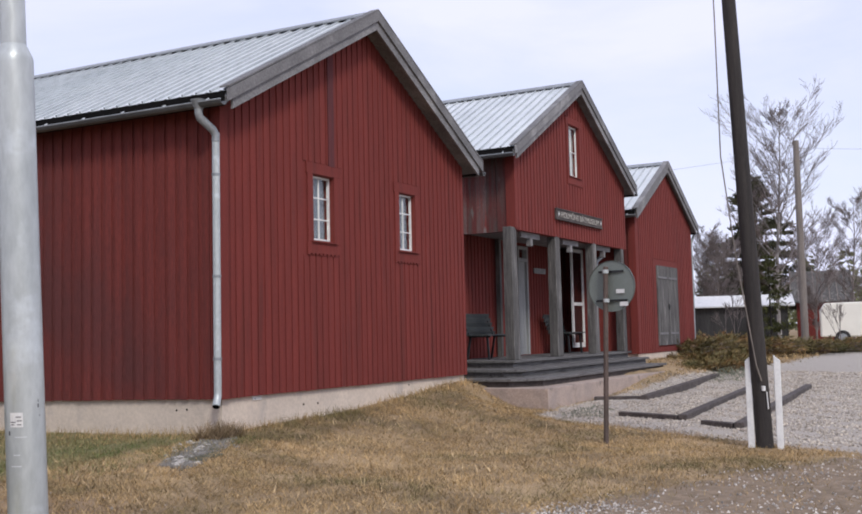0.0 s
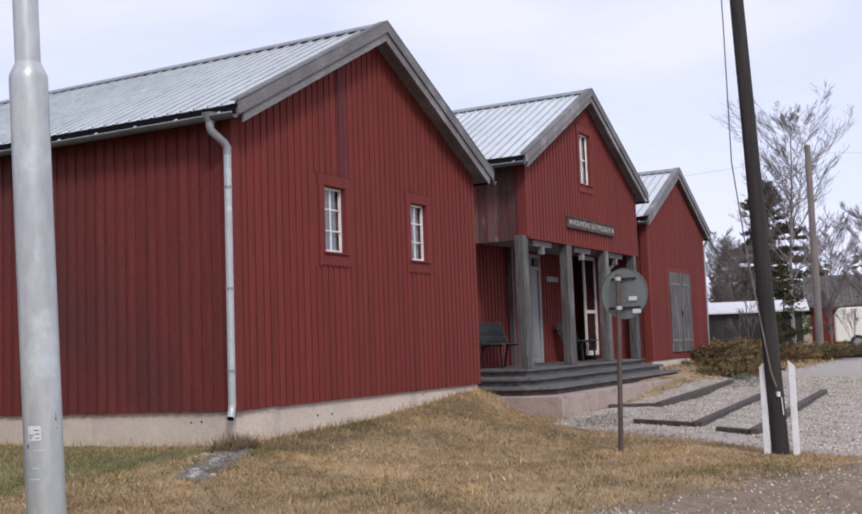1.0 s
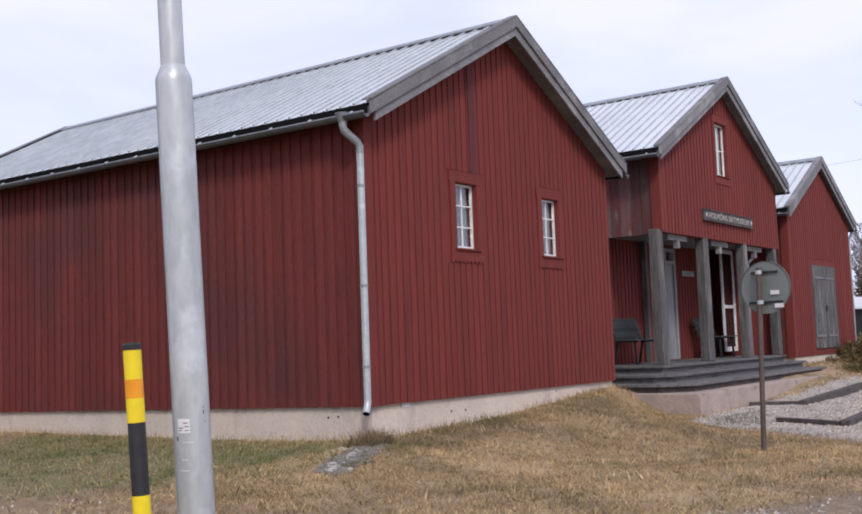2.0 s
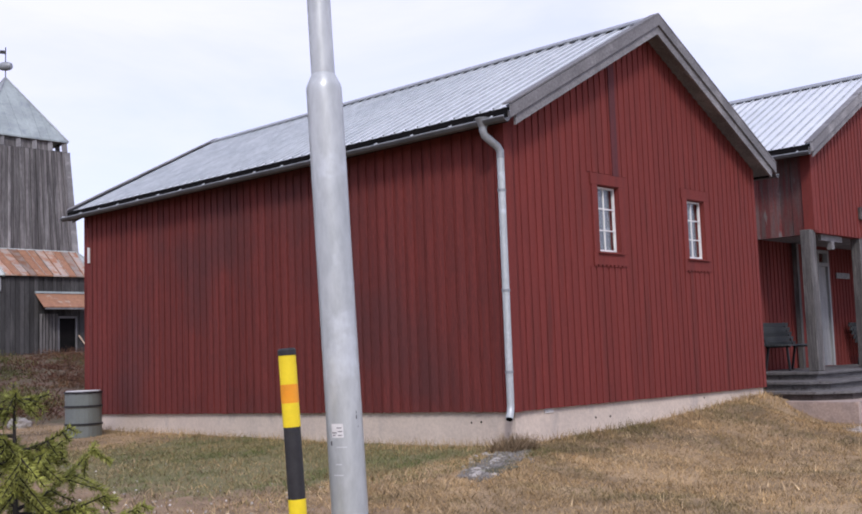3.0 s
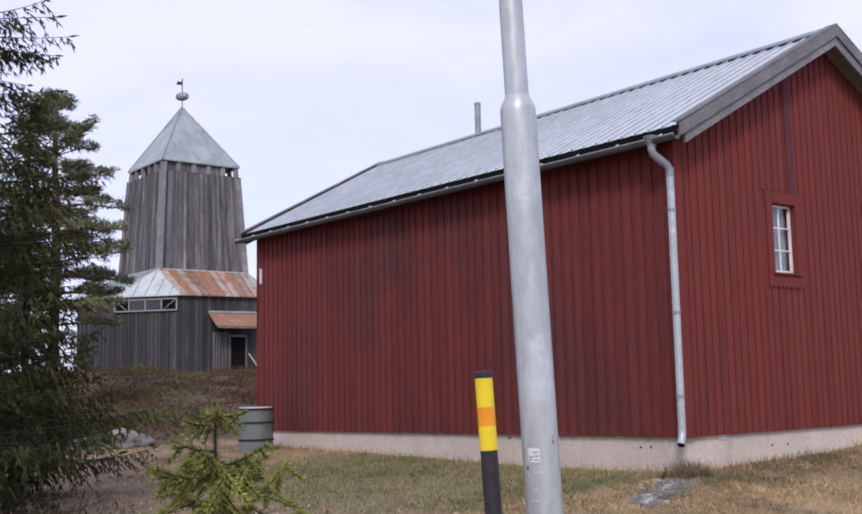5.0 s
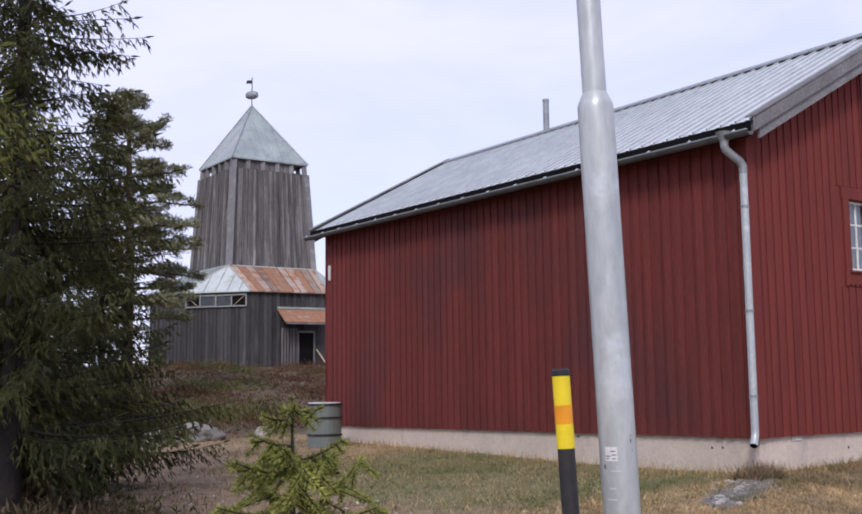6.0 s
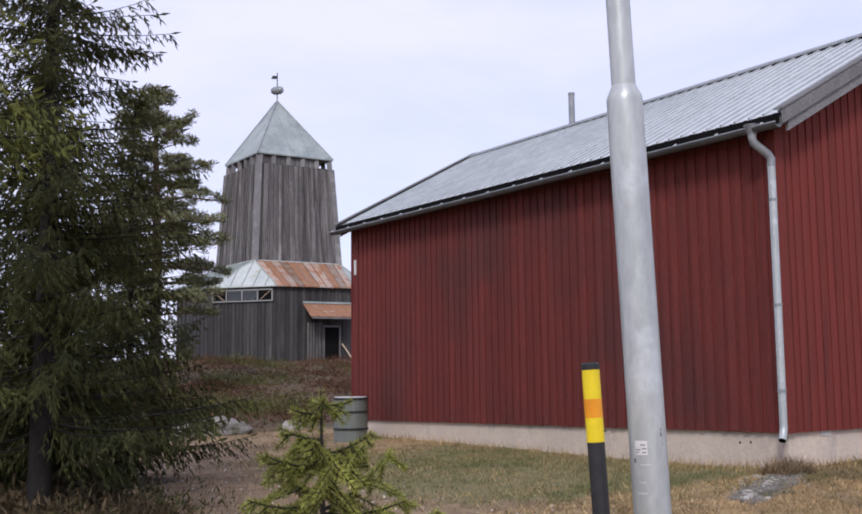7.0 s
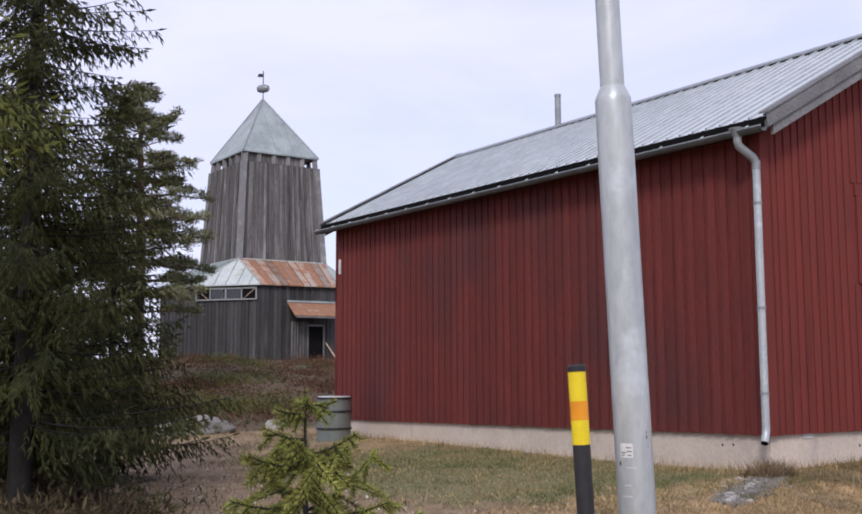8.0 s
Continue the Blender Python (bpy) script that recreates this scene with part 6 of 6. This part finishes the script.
def juniper(x, y, r, h, seed, label):
    rng = random.Random(seed)
    gz = ground_z(x, y)
    t = thing("juniper", (x, y, gz), label, "juniper", "junipers")
    limbs, lv = Geo(), Leaves(seed)
    for i in range(int(46 * r * r) + 22):
        a = rng.uniform(0, 2 * math.pi)
        L = r * rng.uniform(0.35, 1.05)
        up = rng.uniform(0.25, 1.0) * h
        p0 = Vector((x + rng.uniform(-.2, .2) * r, y + rng.uniform(-.2, .2) * r, gz))
        p1 = p0 + Vector((math.cos(a) * L * 0.6, math.sin(a) * L * 0.6, up * 0.75))
        p2 = p0 + Vector((math.cos(a) * L, math.sin(a) * L, up * rng.uniform(0.7, 1.1)))
        limbs.tube([p0, p1, p2], [0.012, 0.008, 0.003], 4, cap=False)
        for q in range(34):
            s = rng.random() ** 0.6
            p = p0.lerp(p1, s * 2) if s < 0.5 else p1.lerp(p2, s * 2 - 1)
            d = (p2 - p1).normalized() + Vector((rng.gauss(0, .6), rng.gauss(0, .6), rng.gauss(0.15, .5)))
            lv.add(p, d, rng.uniform(0.08, 0.22), rng.uniform(0.008, 0.018))
    part("stemwork", limbs, TWIG, t)["kind"] = "stuff"
    foliage_part("crown", lv, JUNIPER, t, "brownish green spreading needles")
    return t


for i, (x, y, r, h) in enumerate(((15.05, -1.56, 0.8, 0.42), (16.23, -1.55, 1.0, 0.5), (17.32, -0.89, 1.1, 0.5), (18.49, -0.1, 1.2, 0.9), (20.02, -0.4, 1.3, 0.8), (21.54, 0.08, 1.3, 1.0), (23.48, -0.73, 1.4, 0.8), (25.17, -0.45, 1.5, 1.0), (26.85, -1.63, 1.5, 0.9), (28.52, -2.31, 1.5, 0.8), (29.75, -3.54, 1.5, 0.8), (20.6, 1.6, 1.3, 1.2), (22.6, 1.95, 1.5, 1.2), (30.98, -4.57, 1.5, 0.9), (26.0, 1.13, 1.5, 1.2), (21.0, 3.46, 1.4, 1.3))):
    juniper(x, y, r, h * (0.36 if x < 18 else 0.55), 40 + i, "spreading brownish green juniper bush by the yard")
shrub_field("lichen_mound", [(13.2, -2.4, 0.6), (14.0, -2.2, 0.7), (15.0, -1.95, 0.6), (12.5, -2.4, 0.35)], foliage("lichen", (0.26, 0.28, 0.20), (0.18, 0.20, 0.15)), "low grey-green creeping plants beside the slab", "ground cover", 8, 1, 900, 0.05, 0.35)
shrub_field("slab_plants", [(5.5, -2.05, 0.35), (6.2, -1.95, 0.3), (5.1, -2.2, 0.3)], foliage("sage", (0.20, 0.21, 0.15), (0.14, 0.15, 0.11)), "low grey-green plants at the slab corner", "ground cover", 9, 1, 1400, 0.04, 0.3)


def boulder(x, y, sx, sy, sz, seed, label="grey lichen-spotted boulder lying in the grass"):
    rng = random.Random(seed)
    bm = bmesh.new()
    bmesh.ops.create_icosphere(bm, subdivisions=4 if sx > 0.1 else 1, radius=1.0)
    o = Vector((rng.uniform(-9, 9), rng.uniform(-9, 9), 0))
    for v in bm.verts:
        k = 1 + 0.42 * noise.noise(v.co * 1.1 + o) + 0.25 * noise.noise(v.co * 2.6 + o) + 0.10 * noise.noise(v.co * 6.5 + o)
        v.co = Vector((v.co.x * sx * k, v.co.y * sy * k, v.co.z * sz * k))
    me = bpy.data.meshes.new("boulder")
    bm.to_mesh(me)
    bm.free()
    me.materials.append(STONE)
    me.polygons.foreach_set("use_smooth", [sx > 0.1] * len(me.polygons))
    ob = new("boulder", me)
    ob.location = (x, y, ground_z(x, y) + sz * (0.2 if sx > 0.1 else 0.5))
    return tagged(ob, label, "stone", "boulders")


boulder(-1.90, 11.75, 0.66, 0.46, 0.27, 1)
boulder(-1.45, 11.50, 0.28, 0.25, 0.17, 2)
boulder(-0.37, 11.37, 0.22, 0.2, 0.15, 3)
boulder(-3.01, 12.75, 0.35, 0.3, 0.14, 4)
# flat stones of the small drain below the downpipe
for i in range(80):
    s = (i / 79) ** 0.9
    sx = R.uniform(0.012, 0.05)
    wide = 0.06 + 0.13 * math.sin(math.pi * min(s * 1.1, 1.0))
    boulder(-0.31 - 1.33 * s + R.gauss(0, wide * 0.5), -0.21 - 0.64 * s + R.gauss(0, wide), sx * 1.3, sx * 0.8, sx * 0.55, 100 + i, "small flat grey stone of the drain below the downpipe")


# ================= grass and gravel =================
def scatter(n, seed, box, mask):
    rng = np.random.default_rng(seed)
    x, y = rng.uniform(box[0], box[1], n), rng.uniform(box[2], box[3], n)
    keep = rng.random(n) < mask(x, y)
    x, y = x[keep], y[keep]
    free = ~((x > -0.01) & (x < 19.6) & (y > 0.02) & (y < 9.67)) & ~((x > 6.2) & (x < 13.87) & (y > -1.22))
    x, y = x[free], y[free]
    return rng, np.stack([x, y, land(x, y)], 1)


def off_gully(x, y):
    d = np.full(x.shape, 9.0)
    for ax, ay, bx, by in ((-0.31, -0.21, -1.64, -0.85), (-1.64, -0.85, -2.54, -1.83), (-2.54, -1.83, -3.19, -2.94)):
        k = np.clip(((x - ax) * (bx - ax) + (y - ay) * (by - ay)) / ((bx - ax) ** 2 + (by - ay) ** 2), 0, 1)
        d = np.minimum(d, (0.0 if ax > -1 else 0.09) + np.hypot(x - ax - k * (bx - ax), y - ay - k * (by - ay)))
    return smooth01(0.06, 0.22, d)


def patchy(x, y, s):
    return 0.5 + 0.5 * np.sin(x * s + 1.7 * np.sin(y * s * 0.7)) * np.sin(y * s * 1.1 + 1.3 * np.sin(x * s * 0.6))


dry = lambda x, y: (1 - gravel_mask(x, y)) * (1 - 0.9 * lane_mask(x, y)) * (1 - 0.85 * smooth01(-2.8, -4.6, x)) * (0.40 + 0.60 * patchy(x, y, 2.1)) * off_gully(x, y)
rng, pl = scatter(330000, 1, (-7, 6.2, -6.5, 0.1), dry)
v, f = blades(rng, pl, 0.055, 0.0034, 1.53)
stuff("dry_grass", v, f, DRYGRASS, "matted straw-coloured dry grass on the bank before the barn", "grass")
rng, pl = scatter(70000, 2, (-6.5, 0.0, -1.5, 12), lambda x, y: (1 - 0.9 * smooth01(-2.2, -4.0, x - 0.6 * smooth01(1.5, 6.0, y))) * (0.35 + 0.65 * patchy(x, y, 1.7)))
v, f = blades(rng, pl, 0.05, 0.004, 1.45)
stuff("dry_grass", v, f, DRYGRASS, "thin dry grass along the side of the barn", "grass")
rng, pl = scatter(60000, 3, (-4.5, 0.0, -0.6, 6.5), lambda x, y: smooth01(-4.4, -2.6, x) * (0.2 + 0.8 * patchy(x, y, 1.3)))
v, f = blades(rng, pl, 0.05, 0.004, 1.2)
stuff("fresh_grass", v, f, GREENGRASS, "short fresh green grass beside the barn", "grass")
rng, pl = scatter(2600, 4, (-0.45, 0.0, -0.05, 9.6), lambda x, y: 0.4 + 0.6 * patchy(x, y, 3.0))
v, f = blades(rng, pl, 0.13, 0.003, 0.6)
stuff("tall_straw", v, f, DRYGRASS, "tall dry straws against the foundation", "grass")
rng, pl = scatter(1500, 6, (0.0, 5.9, -0.3, 0.0), lambda x, y: 0.3 + 0.7 * patchy(x, y, 3.0))
v, f = blades(rng, pl, 0.12, 0.004, 0.7)
stuff("tall_straw", v, f, DRYGRASS, "dry straws along the gable foundation", "grass")
rng, pl = scatter(1100, 7, (-0.42, 0.05, -0.28, 0.05), lambda x, y: 1.0 + 0 * x)
v, f = blades(rng, pl, 0.19, 0.004, 1.0)
stuff("grass_tuft", v, f, TUFT, "drooping tuft of dry grass under the downpipe", "grass")
rng, pl = scatter(60000, 8, (5, 30, -12, 0), lambda x, y: (1 - gravel_mask(x, y)) * 0.9)
v, f = blades(rng, pl, 0.08, 0.008, 1.2)
stuff("dry_grass", v, f, DRYGRASS, "dry grass strips beside the gravel", "grass")
rng, pl = scatter(26000, 9, (17, 60, -14, 14), lambda x, y: (1 - gravel_mask(x, y)) * 0.9)
v, f = blades(rng, pl, 0.16, 0.02, 1.1)
stuff("dry_grass", v, f, DRYGRASS, "dry meadow grass beyond the yard", "grass")


def pebbles(n, seed, box, mask, size, name, label, mat=None):
    rng, pl = scatter(n, seed, box, mask)
    m = len(pl)
    base = np.array([(1, 0, 0), (-0.5, 0.87, 0), (-0.5, -0.87, 0), (0, 0, 0.9), (0, 0, -0.6)])
    sc = size * rng.uniform(0.35, 1.3, (m, 1, 1)) * rng.uniform(0.6, 1.3, (m, 1, 3))
    a = rng.uniform(0, 2 * np.pi, m)
    rot = np.zeros((m, 3, 3))
    rot[:, 0, 0], rot[:, 0, 1], rot[:, 1, 0], rot[:, 1, 1], rot[:, 2, 2] = np.cos(a), -np.sin(a), np.sin(a), np.cos(a), 1
    v = np.einsum("mij,mkj->mki", rot, base[None] * sc) + pl[:, None, :] + np.array([0, 0, size * 0.2])
    fc = np.array([(0, 1, 3), (1, 2, 3), (2, 0, 3), (1, 0, 4), (2, 1, 4), (0, 2, 4)])
    f = (fc[None] + 5 * np.arange(m)[:, None, None]).reshape(-1, 3)
    stuff(name, v.reshape(-1, 3), f, mat or PEBBLE, label, "gravel")


pebbles(42000, 11, (3, 17, -8, -1.2), lambda x, y: gravel_mask(x, y), 0.016, "gravel", "loose grey gravel of the yard")
pebbles(46000, 12, (-6, 4.5, -8.3, -3.5), lambda x, y: lane_mask(x, y) * (0.2 + 0.8 * smooth01(0.5, 0.8, patchy(x, y, 1.1))), 0.013, "gravel", "pale loose stones on the lane", PALEPEBBLE)
pebbles(5000, 13, (-8, -1, -4, 13), lambda x, y: 0.5 * smooth01(-2.0, -4.2, x), 0.017, "gravel", "scattered pale stones on the bare path", PALEPEBBLE)

pebbles(22000, 14, (-2.2, -0.1, -1.2, 0.05), lambda x, y: (1 - off_gully(x, y)) * smooth01(-1.85, -1.35, x), 0.022, "rubble", "small grey rubble filling the drain", STONE)
rng, pl = scatter(9000, 15, (-4.5, 6.0, -4.8, -0.1), lambda x, y: (1 - gravel_mask(x, y)) * (1 - lane_mask(x, y)) * smooth01(0.45, 0.9, patchy(x + 3, y, 2.7)) * off_gully(x, y))
v, f = blades(rng, pl, 0.10, 0.004, 1.4)
stuff("pale_straw", v, f, STRAW, "pale bleached straws lying in the dry grass", "grass")
rng, pl = scatter(20000, 16, (-8.0, -0.5, -3.5, 13.5), lambda x, y: smooth01(-1.0, -3.0, x) * (0.3 + 0.7 * patchy(x, y, 2.3)))
v, f = blades(rng, pl, 0.075, 0.006, 1.57)
stuff("litter", v, f, TUFT, "brown grass litter on the bare path", "litter")
rng, pl = scatter(11000, 18, (-8.0, -0.5, -3.5, 13.5), lambda x, y: smooth01(-1.0, -3.0, x) * (0.2 + 0.8 * patchy(x + 1, y, 1.9)))
v, f = blades(rng, pl, 0.09, 0.004, 1.5)
stuff("pale_straw", v, f, STRAW, "scattered pale straws on the bare path", "litter")


# ================= the distance beyond the yard =================
def gabled_shed(name, c, w, d, zb, ze, zr, turn, wall, roof, label, cat, trim=None):
    """A shed with its ridge along its local x."""
    s = thing(name, (c[0], c[1], zb), label, cat)
    M = Matrix.Translation((c[0], c[1], 0)) @ Matrix.Rotation(turn, 4, "Z")
    T = lambda p: M @ Vector(p)
    g = Geo()
    p = [T(q) for q in ((-w, -d, zb), (w, -d, zb), (w, d, zb), (-w, d, zb), (-w, -d, ze), (w, -d, ze), (w, d, ze), (-w, d, ze), (-w, 0, zr - 0.08), (w, 0, zr - 0.08))]
    g.add(p, [(0, 1, 5, 4), (2, 3, 7, 6), (1, 2, 6, 9, 5), (3, 0, 4, 8, 7), (3, 2, 1, 0)])
    part("wall", g, wall, s)
    sl = (zr - ze) / d
    for e in (-1, 1):
        g = Geo()
        o = 0.35
        a = [T(q) for q in ((-w - o, 0, zr), (w + o, 0, zr), (w + o, e * (d + o), ze - sl * o), (-w - o, e * (d + o), ze - sl * o))]
        up = Vector((0, 0, 0.07))
        g.hexa(a + [q + up for q in a])
        r = part("roof_slope", g, roof, s)
    if trim:
        for x in (-w, w):
            g = Geo()
            g.beam(T((x, -d - 0.02, zb)), T((x, -d - 0.02, ze)), 0.14, 0.06)
            part("corner_board", g, trim, s, "white corner board")
    return s, T


shed, T = gabled_shed("long_shed", (48.5, 5.3), 2.5, 1.5, -0.3, 2.2, 2.68, radians(-76), DARKBOARD, WHITE, "long dark shed with a snow-white painted tin roof", "shed", WHITE)
house, T = gabled_shed("red_house", (53.55, 1.74), 1.3, 2.4, -0.3, 2.50, 4.05, radians(-80), RED, POSTWOOD, "small red house with a weathered grey plank roof", "house")
for i in range(9):
    g = Geo()
    x = -1.6 + i * 0.4
    g.beam(T((x, -2.72, 2.39)), T((x, -0.02, 4.21)), 0.05, 0.05)
    part("roof_batten", g, POLEWOOD, house)


def van(x, y, turn):
    gz = ground_z(x, y)
    v = thing("van", (x, y, gz), "pale cream panel van parked beyond the hedge", "van")
    M = Matrix.Translation((x, y, gz)) @ Matrix.Rotation(turn, 4, "Z")
    prof = [(-2.3, 0.35), (-2.3, 1.55), (-2.1, 1.86), (0.55, 1.9), (0.95, 1.80), (1.45, 1.12), (2.2, 0.98), (2.35, 0.75), (2.35, 0.35)]
    g = Geo()
    n = len(prof)
    g.add([M @ Vector((a, -0.85, b)) for a, b in prof] + [M @ Vector((a, 0.85, b)) for a, b in prof],
          [tuple(range(n)), tuple(range(2 * n - 1, n - 1, -1))] + [(i, (i + 1) % n, n + (i + 1) % n, n + i) for i in range(n)])
    body = part("body", g, CREAM, v, bevel=0.06)
    for sgn in (-1, 1):
        g = Geo()
        q = [(0.35, 1.15), (1.25, 1.15), (0.88, 1.68), (0.35, 1.72)]
        g.add([M @ Vector((a, sgn * 0.853, b)) for a, b in q] + [M @ Vector((a, sgn * 0.862, b)) for a, b in q], [(0, 1, 2, 3), (7, 6, 5, 4)] + [(i, (i + 1) % 4, 4 + (i + 1) % 4, 4 + i) for i in range(4)])
        part("side_window", g, BLACKPLASTIC, body)
    for wx in (-1.4, 1.5):
        for sgn in (-1, 1):
            g = Geo()
            g.tube([M @ Vector((wx, sgn * 0.70, 0.32)), M @ Vector((wx, sgn * 0.88, 0.32))], 0.32, 20)
            w = part("wheel", g, RUBBER, v)
            g = Geo()
            g.tube([M @ Vector((wx, sgn * 0.86, 0.32)), M @ Vector((wx, sgn * 0.89, 0.32))], 0.18, 16)
            part("rim", g, ZINC, w)
    return v


van(41.8, -2.25, radians(-80))


def far_pole(x, y, top):
    gz = ground_z(x, y)
    p = thing("utility_pole", (x, y, gz), "slim brown wooden utility pole beyond the hedge", "pole")
    g = Geo()
    g.tube([(x, y, gz - 0.2), (x, y, top)], [0.13, 0.10], 12)
    part("pole", g, POLEWOOD, p, smooth=True)
    return p


far_pole(28.2, -1.45, 7.36)


def wire(a, b, sag, label):
    g = Geo()
    pts = []
    for i in range(17):
        s = i / 16
        q = Vector(a).lerp(Vector(b), s)
        pts.append(q - Vector((0, 0, sag * 4 * s * (1 - s))))
    g.tube(pts, 0.0045, 4)
    lone("overhead_wire", g, ZINC, label, "wire", "overhead wires")


wire((28.2, -1.45, 7.0), (34, 33, 8.2), 0.6, "thin overhead wire in front of the pale sky")
wire((28.2, -1.45, 7.1), (38, -28, 7.6), 0.6, "thin overhead wire leading away from the pole")


def leader_tree(x, y, height, wide, seed, label, mat=None, low=0.14, n=46, name="birch"):
    """A leafless tree with one leader, upswept limbs and fine twigs."""
    rng = random.Random(seed)
    gz = ground_z(x, y)
    t = thing(name, (x, y, gz), label, "tree", "bare trees")
    stem = Geo()
    top = Vector((x, y, gz + height))
    spine = [Vector((x + 0.012 * height * math.sin(3 * k + seed), y + 0.02 * height * math.sin(4 * k + 1), gz - 0.1 + height * k)) for k in (0, 0.2, 0.4, 0.6, 0.8, 1.0)]
    stem.tube(spine, [height * 0.008 * (1.02 - k) + 0.008 for k in (0, 0.2, 0.4, 0.6, 0.8, 1.0)], 8, cap=False)
    part("trunk", stem, mat or BIRCHBARK, t, smooth=True)
    limbs, tw = Geo(), Geo()

    def sweep(p, az, L, rise, r, lev):
        pts, q = [p], p.copy()
        a = az
        for i in range(4):
            e = rise + (1.1 - rise) * (i / 3) * 0.6
            a += rng.uniform(-0.45, 0.45)
            e += rng.uniform(-0.3, 0.2)
            q = q + Vector((math.cos(a) * math.cos(e), math.sin(a) * math.cos(e), math.sin(e))) * (L / 4)
            pts.append(q.copy())
        (limbs if lev == 2 else tw).tube(pts, [max(r * (1 - 0.22 * i), 0.006) for i in range(5)], 4 if lev == 2 else 3, cap=False)
        if lev == 0:
            return
        for i in range(14 if lev == 2 else 8):
            s = rng.uniform(0.25, 1.0)
            j = min(int(s * 4), 3)
            b = pts[j].lerp(pts[j + 1], s * 4 - j)
            sweep(b, a + rng.choice((-1, 1)) * rng.uniform(0.3, 1.1), L * rng.uniform(0.28, 0.5) * (1.2 - 0.4 * s), rng.uniform(0.35, 1.15), r * 0.5, lev - 1)

    for i in range(n):
        k = low + (0.97 - low) * (i + rng.random()) / n
        j = min(int(k * 5), 4)
        p = spine[j].lerp(spine[j + 1], k * 5 - j)
        env = wide * math.sin(math.pi * min(max((k - low * 0.3) / (1.08 - low * 0.3), 0.05), 0.97)) ** 0.7
        sweep(p, i * 2.4 + rng.uniform(-0.4, 0.4), env * rng.uniform(0.7, 1.7), rng.uniform(0.65, 1.2), height * 0.0045 * (1.15 - k), 2)
    part("limbwork", limbs, mat or BIRCHBARK, t)["kind"] = "stuff"
    part("twigwork", tw, TWIG, t, "fine bare twigs")["kind"] = "stuff"
    return t


leader_tree(40.17, 1.39, 10.7, 2.4, 3, "tall bare birch with fine upswept twigs", n=40, low=0.18)
leader_tree(46.6, -0.9, 6.9, 1.5, 5, "slender bare tree with grey twigs", TWIG, n=30)
leader_tree(44.1, 0.5, 5.2, 1.6, 6, "bare bushy tree with grey twigs", TWIG, 0.08, 30)
leader_tree(52.5, 7.95, 6.4, 1.3, 62, "bare brown tree behind the far shed", TWIG, 0.05, 44)
leader_tree(51.7, 7.04, 5.6, 1.4, 63, "bare brown tree behind the far shed", TWIG, 0.05, 40)
leader_tree(54.2, 7.16, 5.8, 1.5, 66, "bare brown tree behind the far shed", TWIG, 0.05, 40)
bare_tree(32.7, 5.14, 3.8, 1.1, 7, "bare grey shrub tree", levels=5, mat=TWIG, name="bare_bush")
bare_tree(29.35, 3.04, 3.4, 1.1, 8, "bare grey shrub tree", levels=5, mat=TWIG, name="bare_bush")
bare_tree(27.27, 0.66, 2.6, 1.1, 10, "bare low bush behind the hedge", levels=4, mat=TWIG, name="bare_bush")
bare_tree(30.6, -2.26, 2.6, 1.1, 12, "bare low bush behind the hedge", levels=4, mat=TWIG, name="bare_bush")
pine(55.9, 5.65, 9.8, 61, "dark bushy pine standing behind the white-roofed shed", DARKPINE, 0.36, 0.34, 8, 0.035)
spruce(30.8, 0.13, 3.6, 0.9, 64, "young dark spruce behind the hedge", dens=0.7, whorl=0.25, shoot=0.2)


def far_wood():
    """A belt of small far conifers and bare crowns."""
    rng = random.Random(91)
    lv, g = Leaves(91), Geo()
    for i in range(170):
        a = radians(rng.uniform(-22, 24))
        r = rng.uniform(85, 150)
        x, y = r * math.cos(a) - 5, r * math.sin(a)
        h = rng.uniform(4, 8.5)
        gz = ground_z(x, y)
        g.tube([(x, y, gz), (x, y, gz + h)], [0.15, 0.02], 4, cap=False)
        for k in range(110):
            z = rng.uniform(0.1, 1.0)
            q = rng.uniform(0, 2 * math.pi)
            rr = 1.5 * (1 - z) * rng.uniform(0.2, 1)
            lv.add((x + math.cos(q) * rr, y + math.sin(q) * rr, gz + h * z), (math.cos(q), math.sin(q), -0.3), rng.uniform(0.5, 1.0), 0.12)
    v, f = lv.arrays()
    stuff("far_wood", v, f, PINE, "far belt of dark conifers on the horizon", "woods")


far_wood()
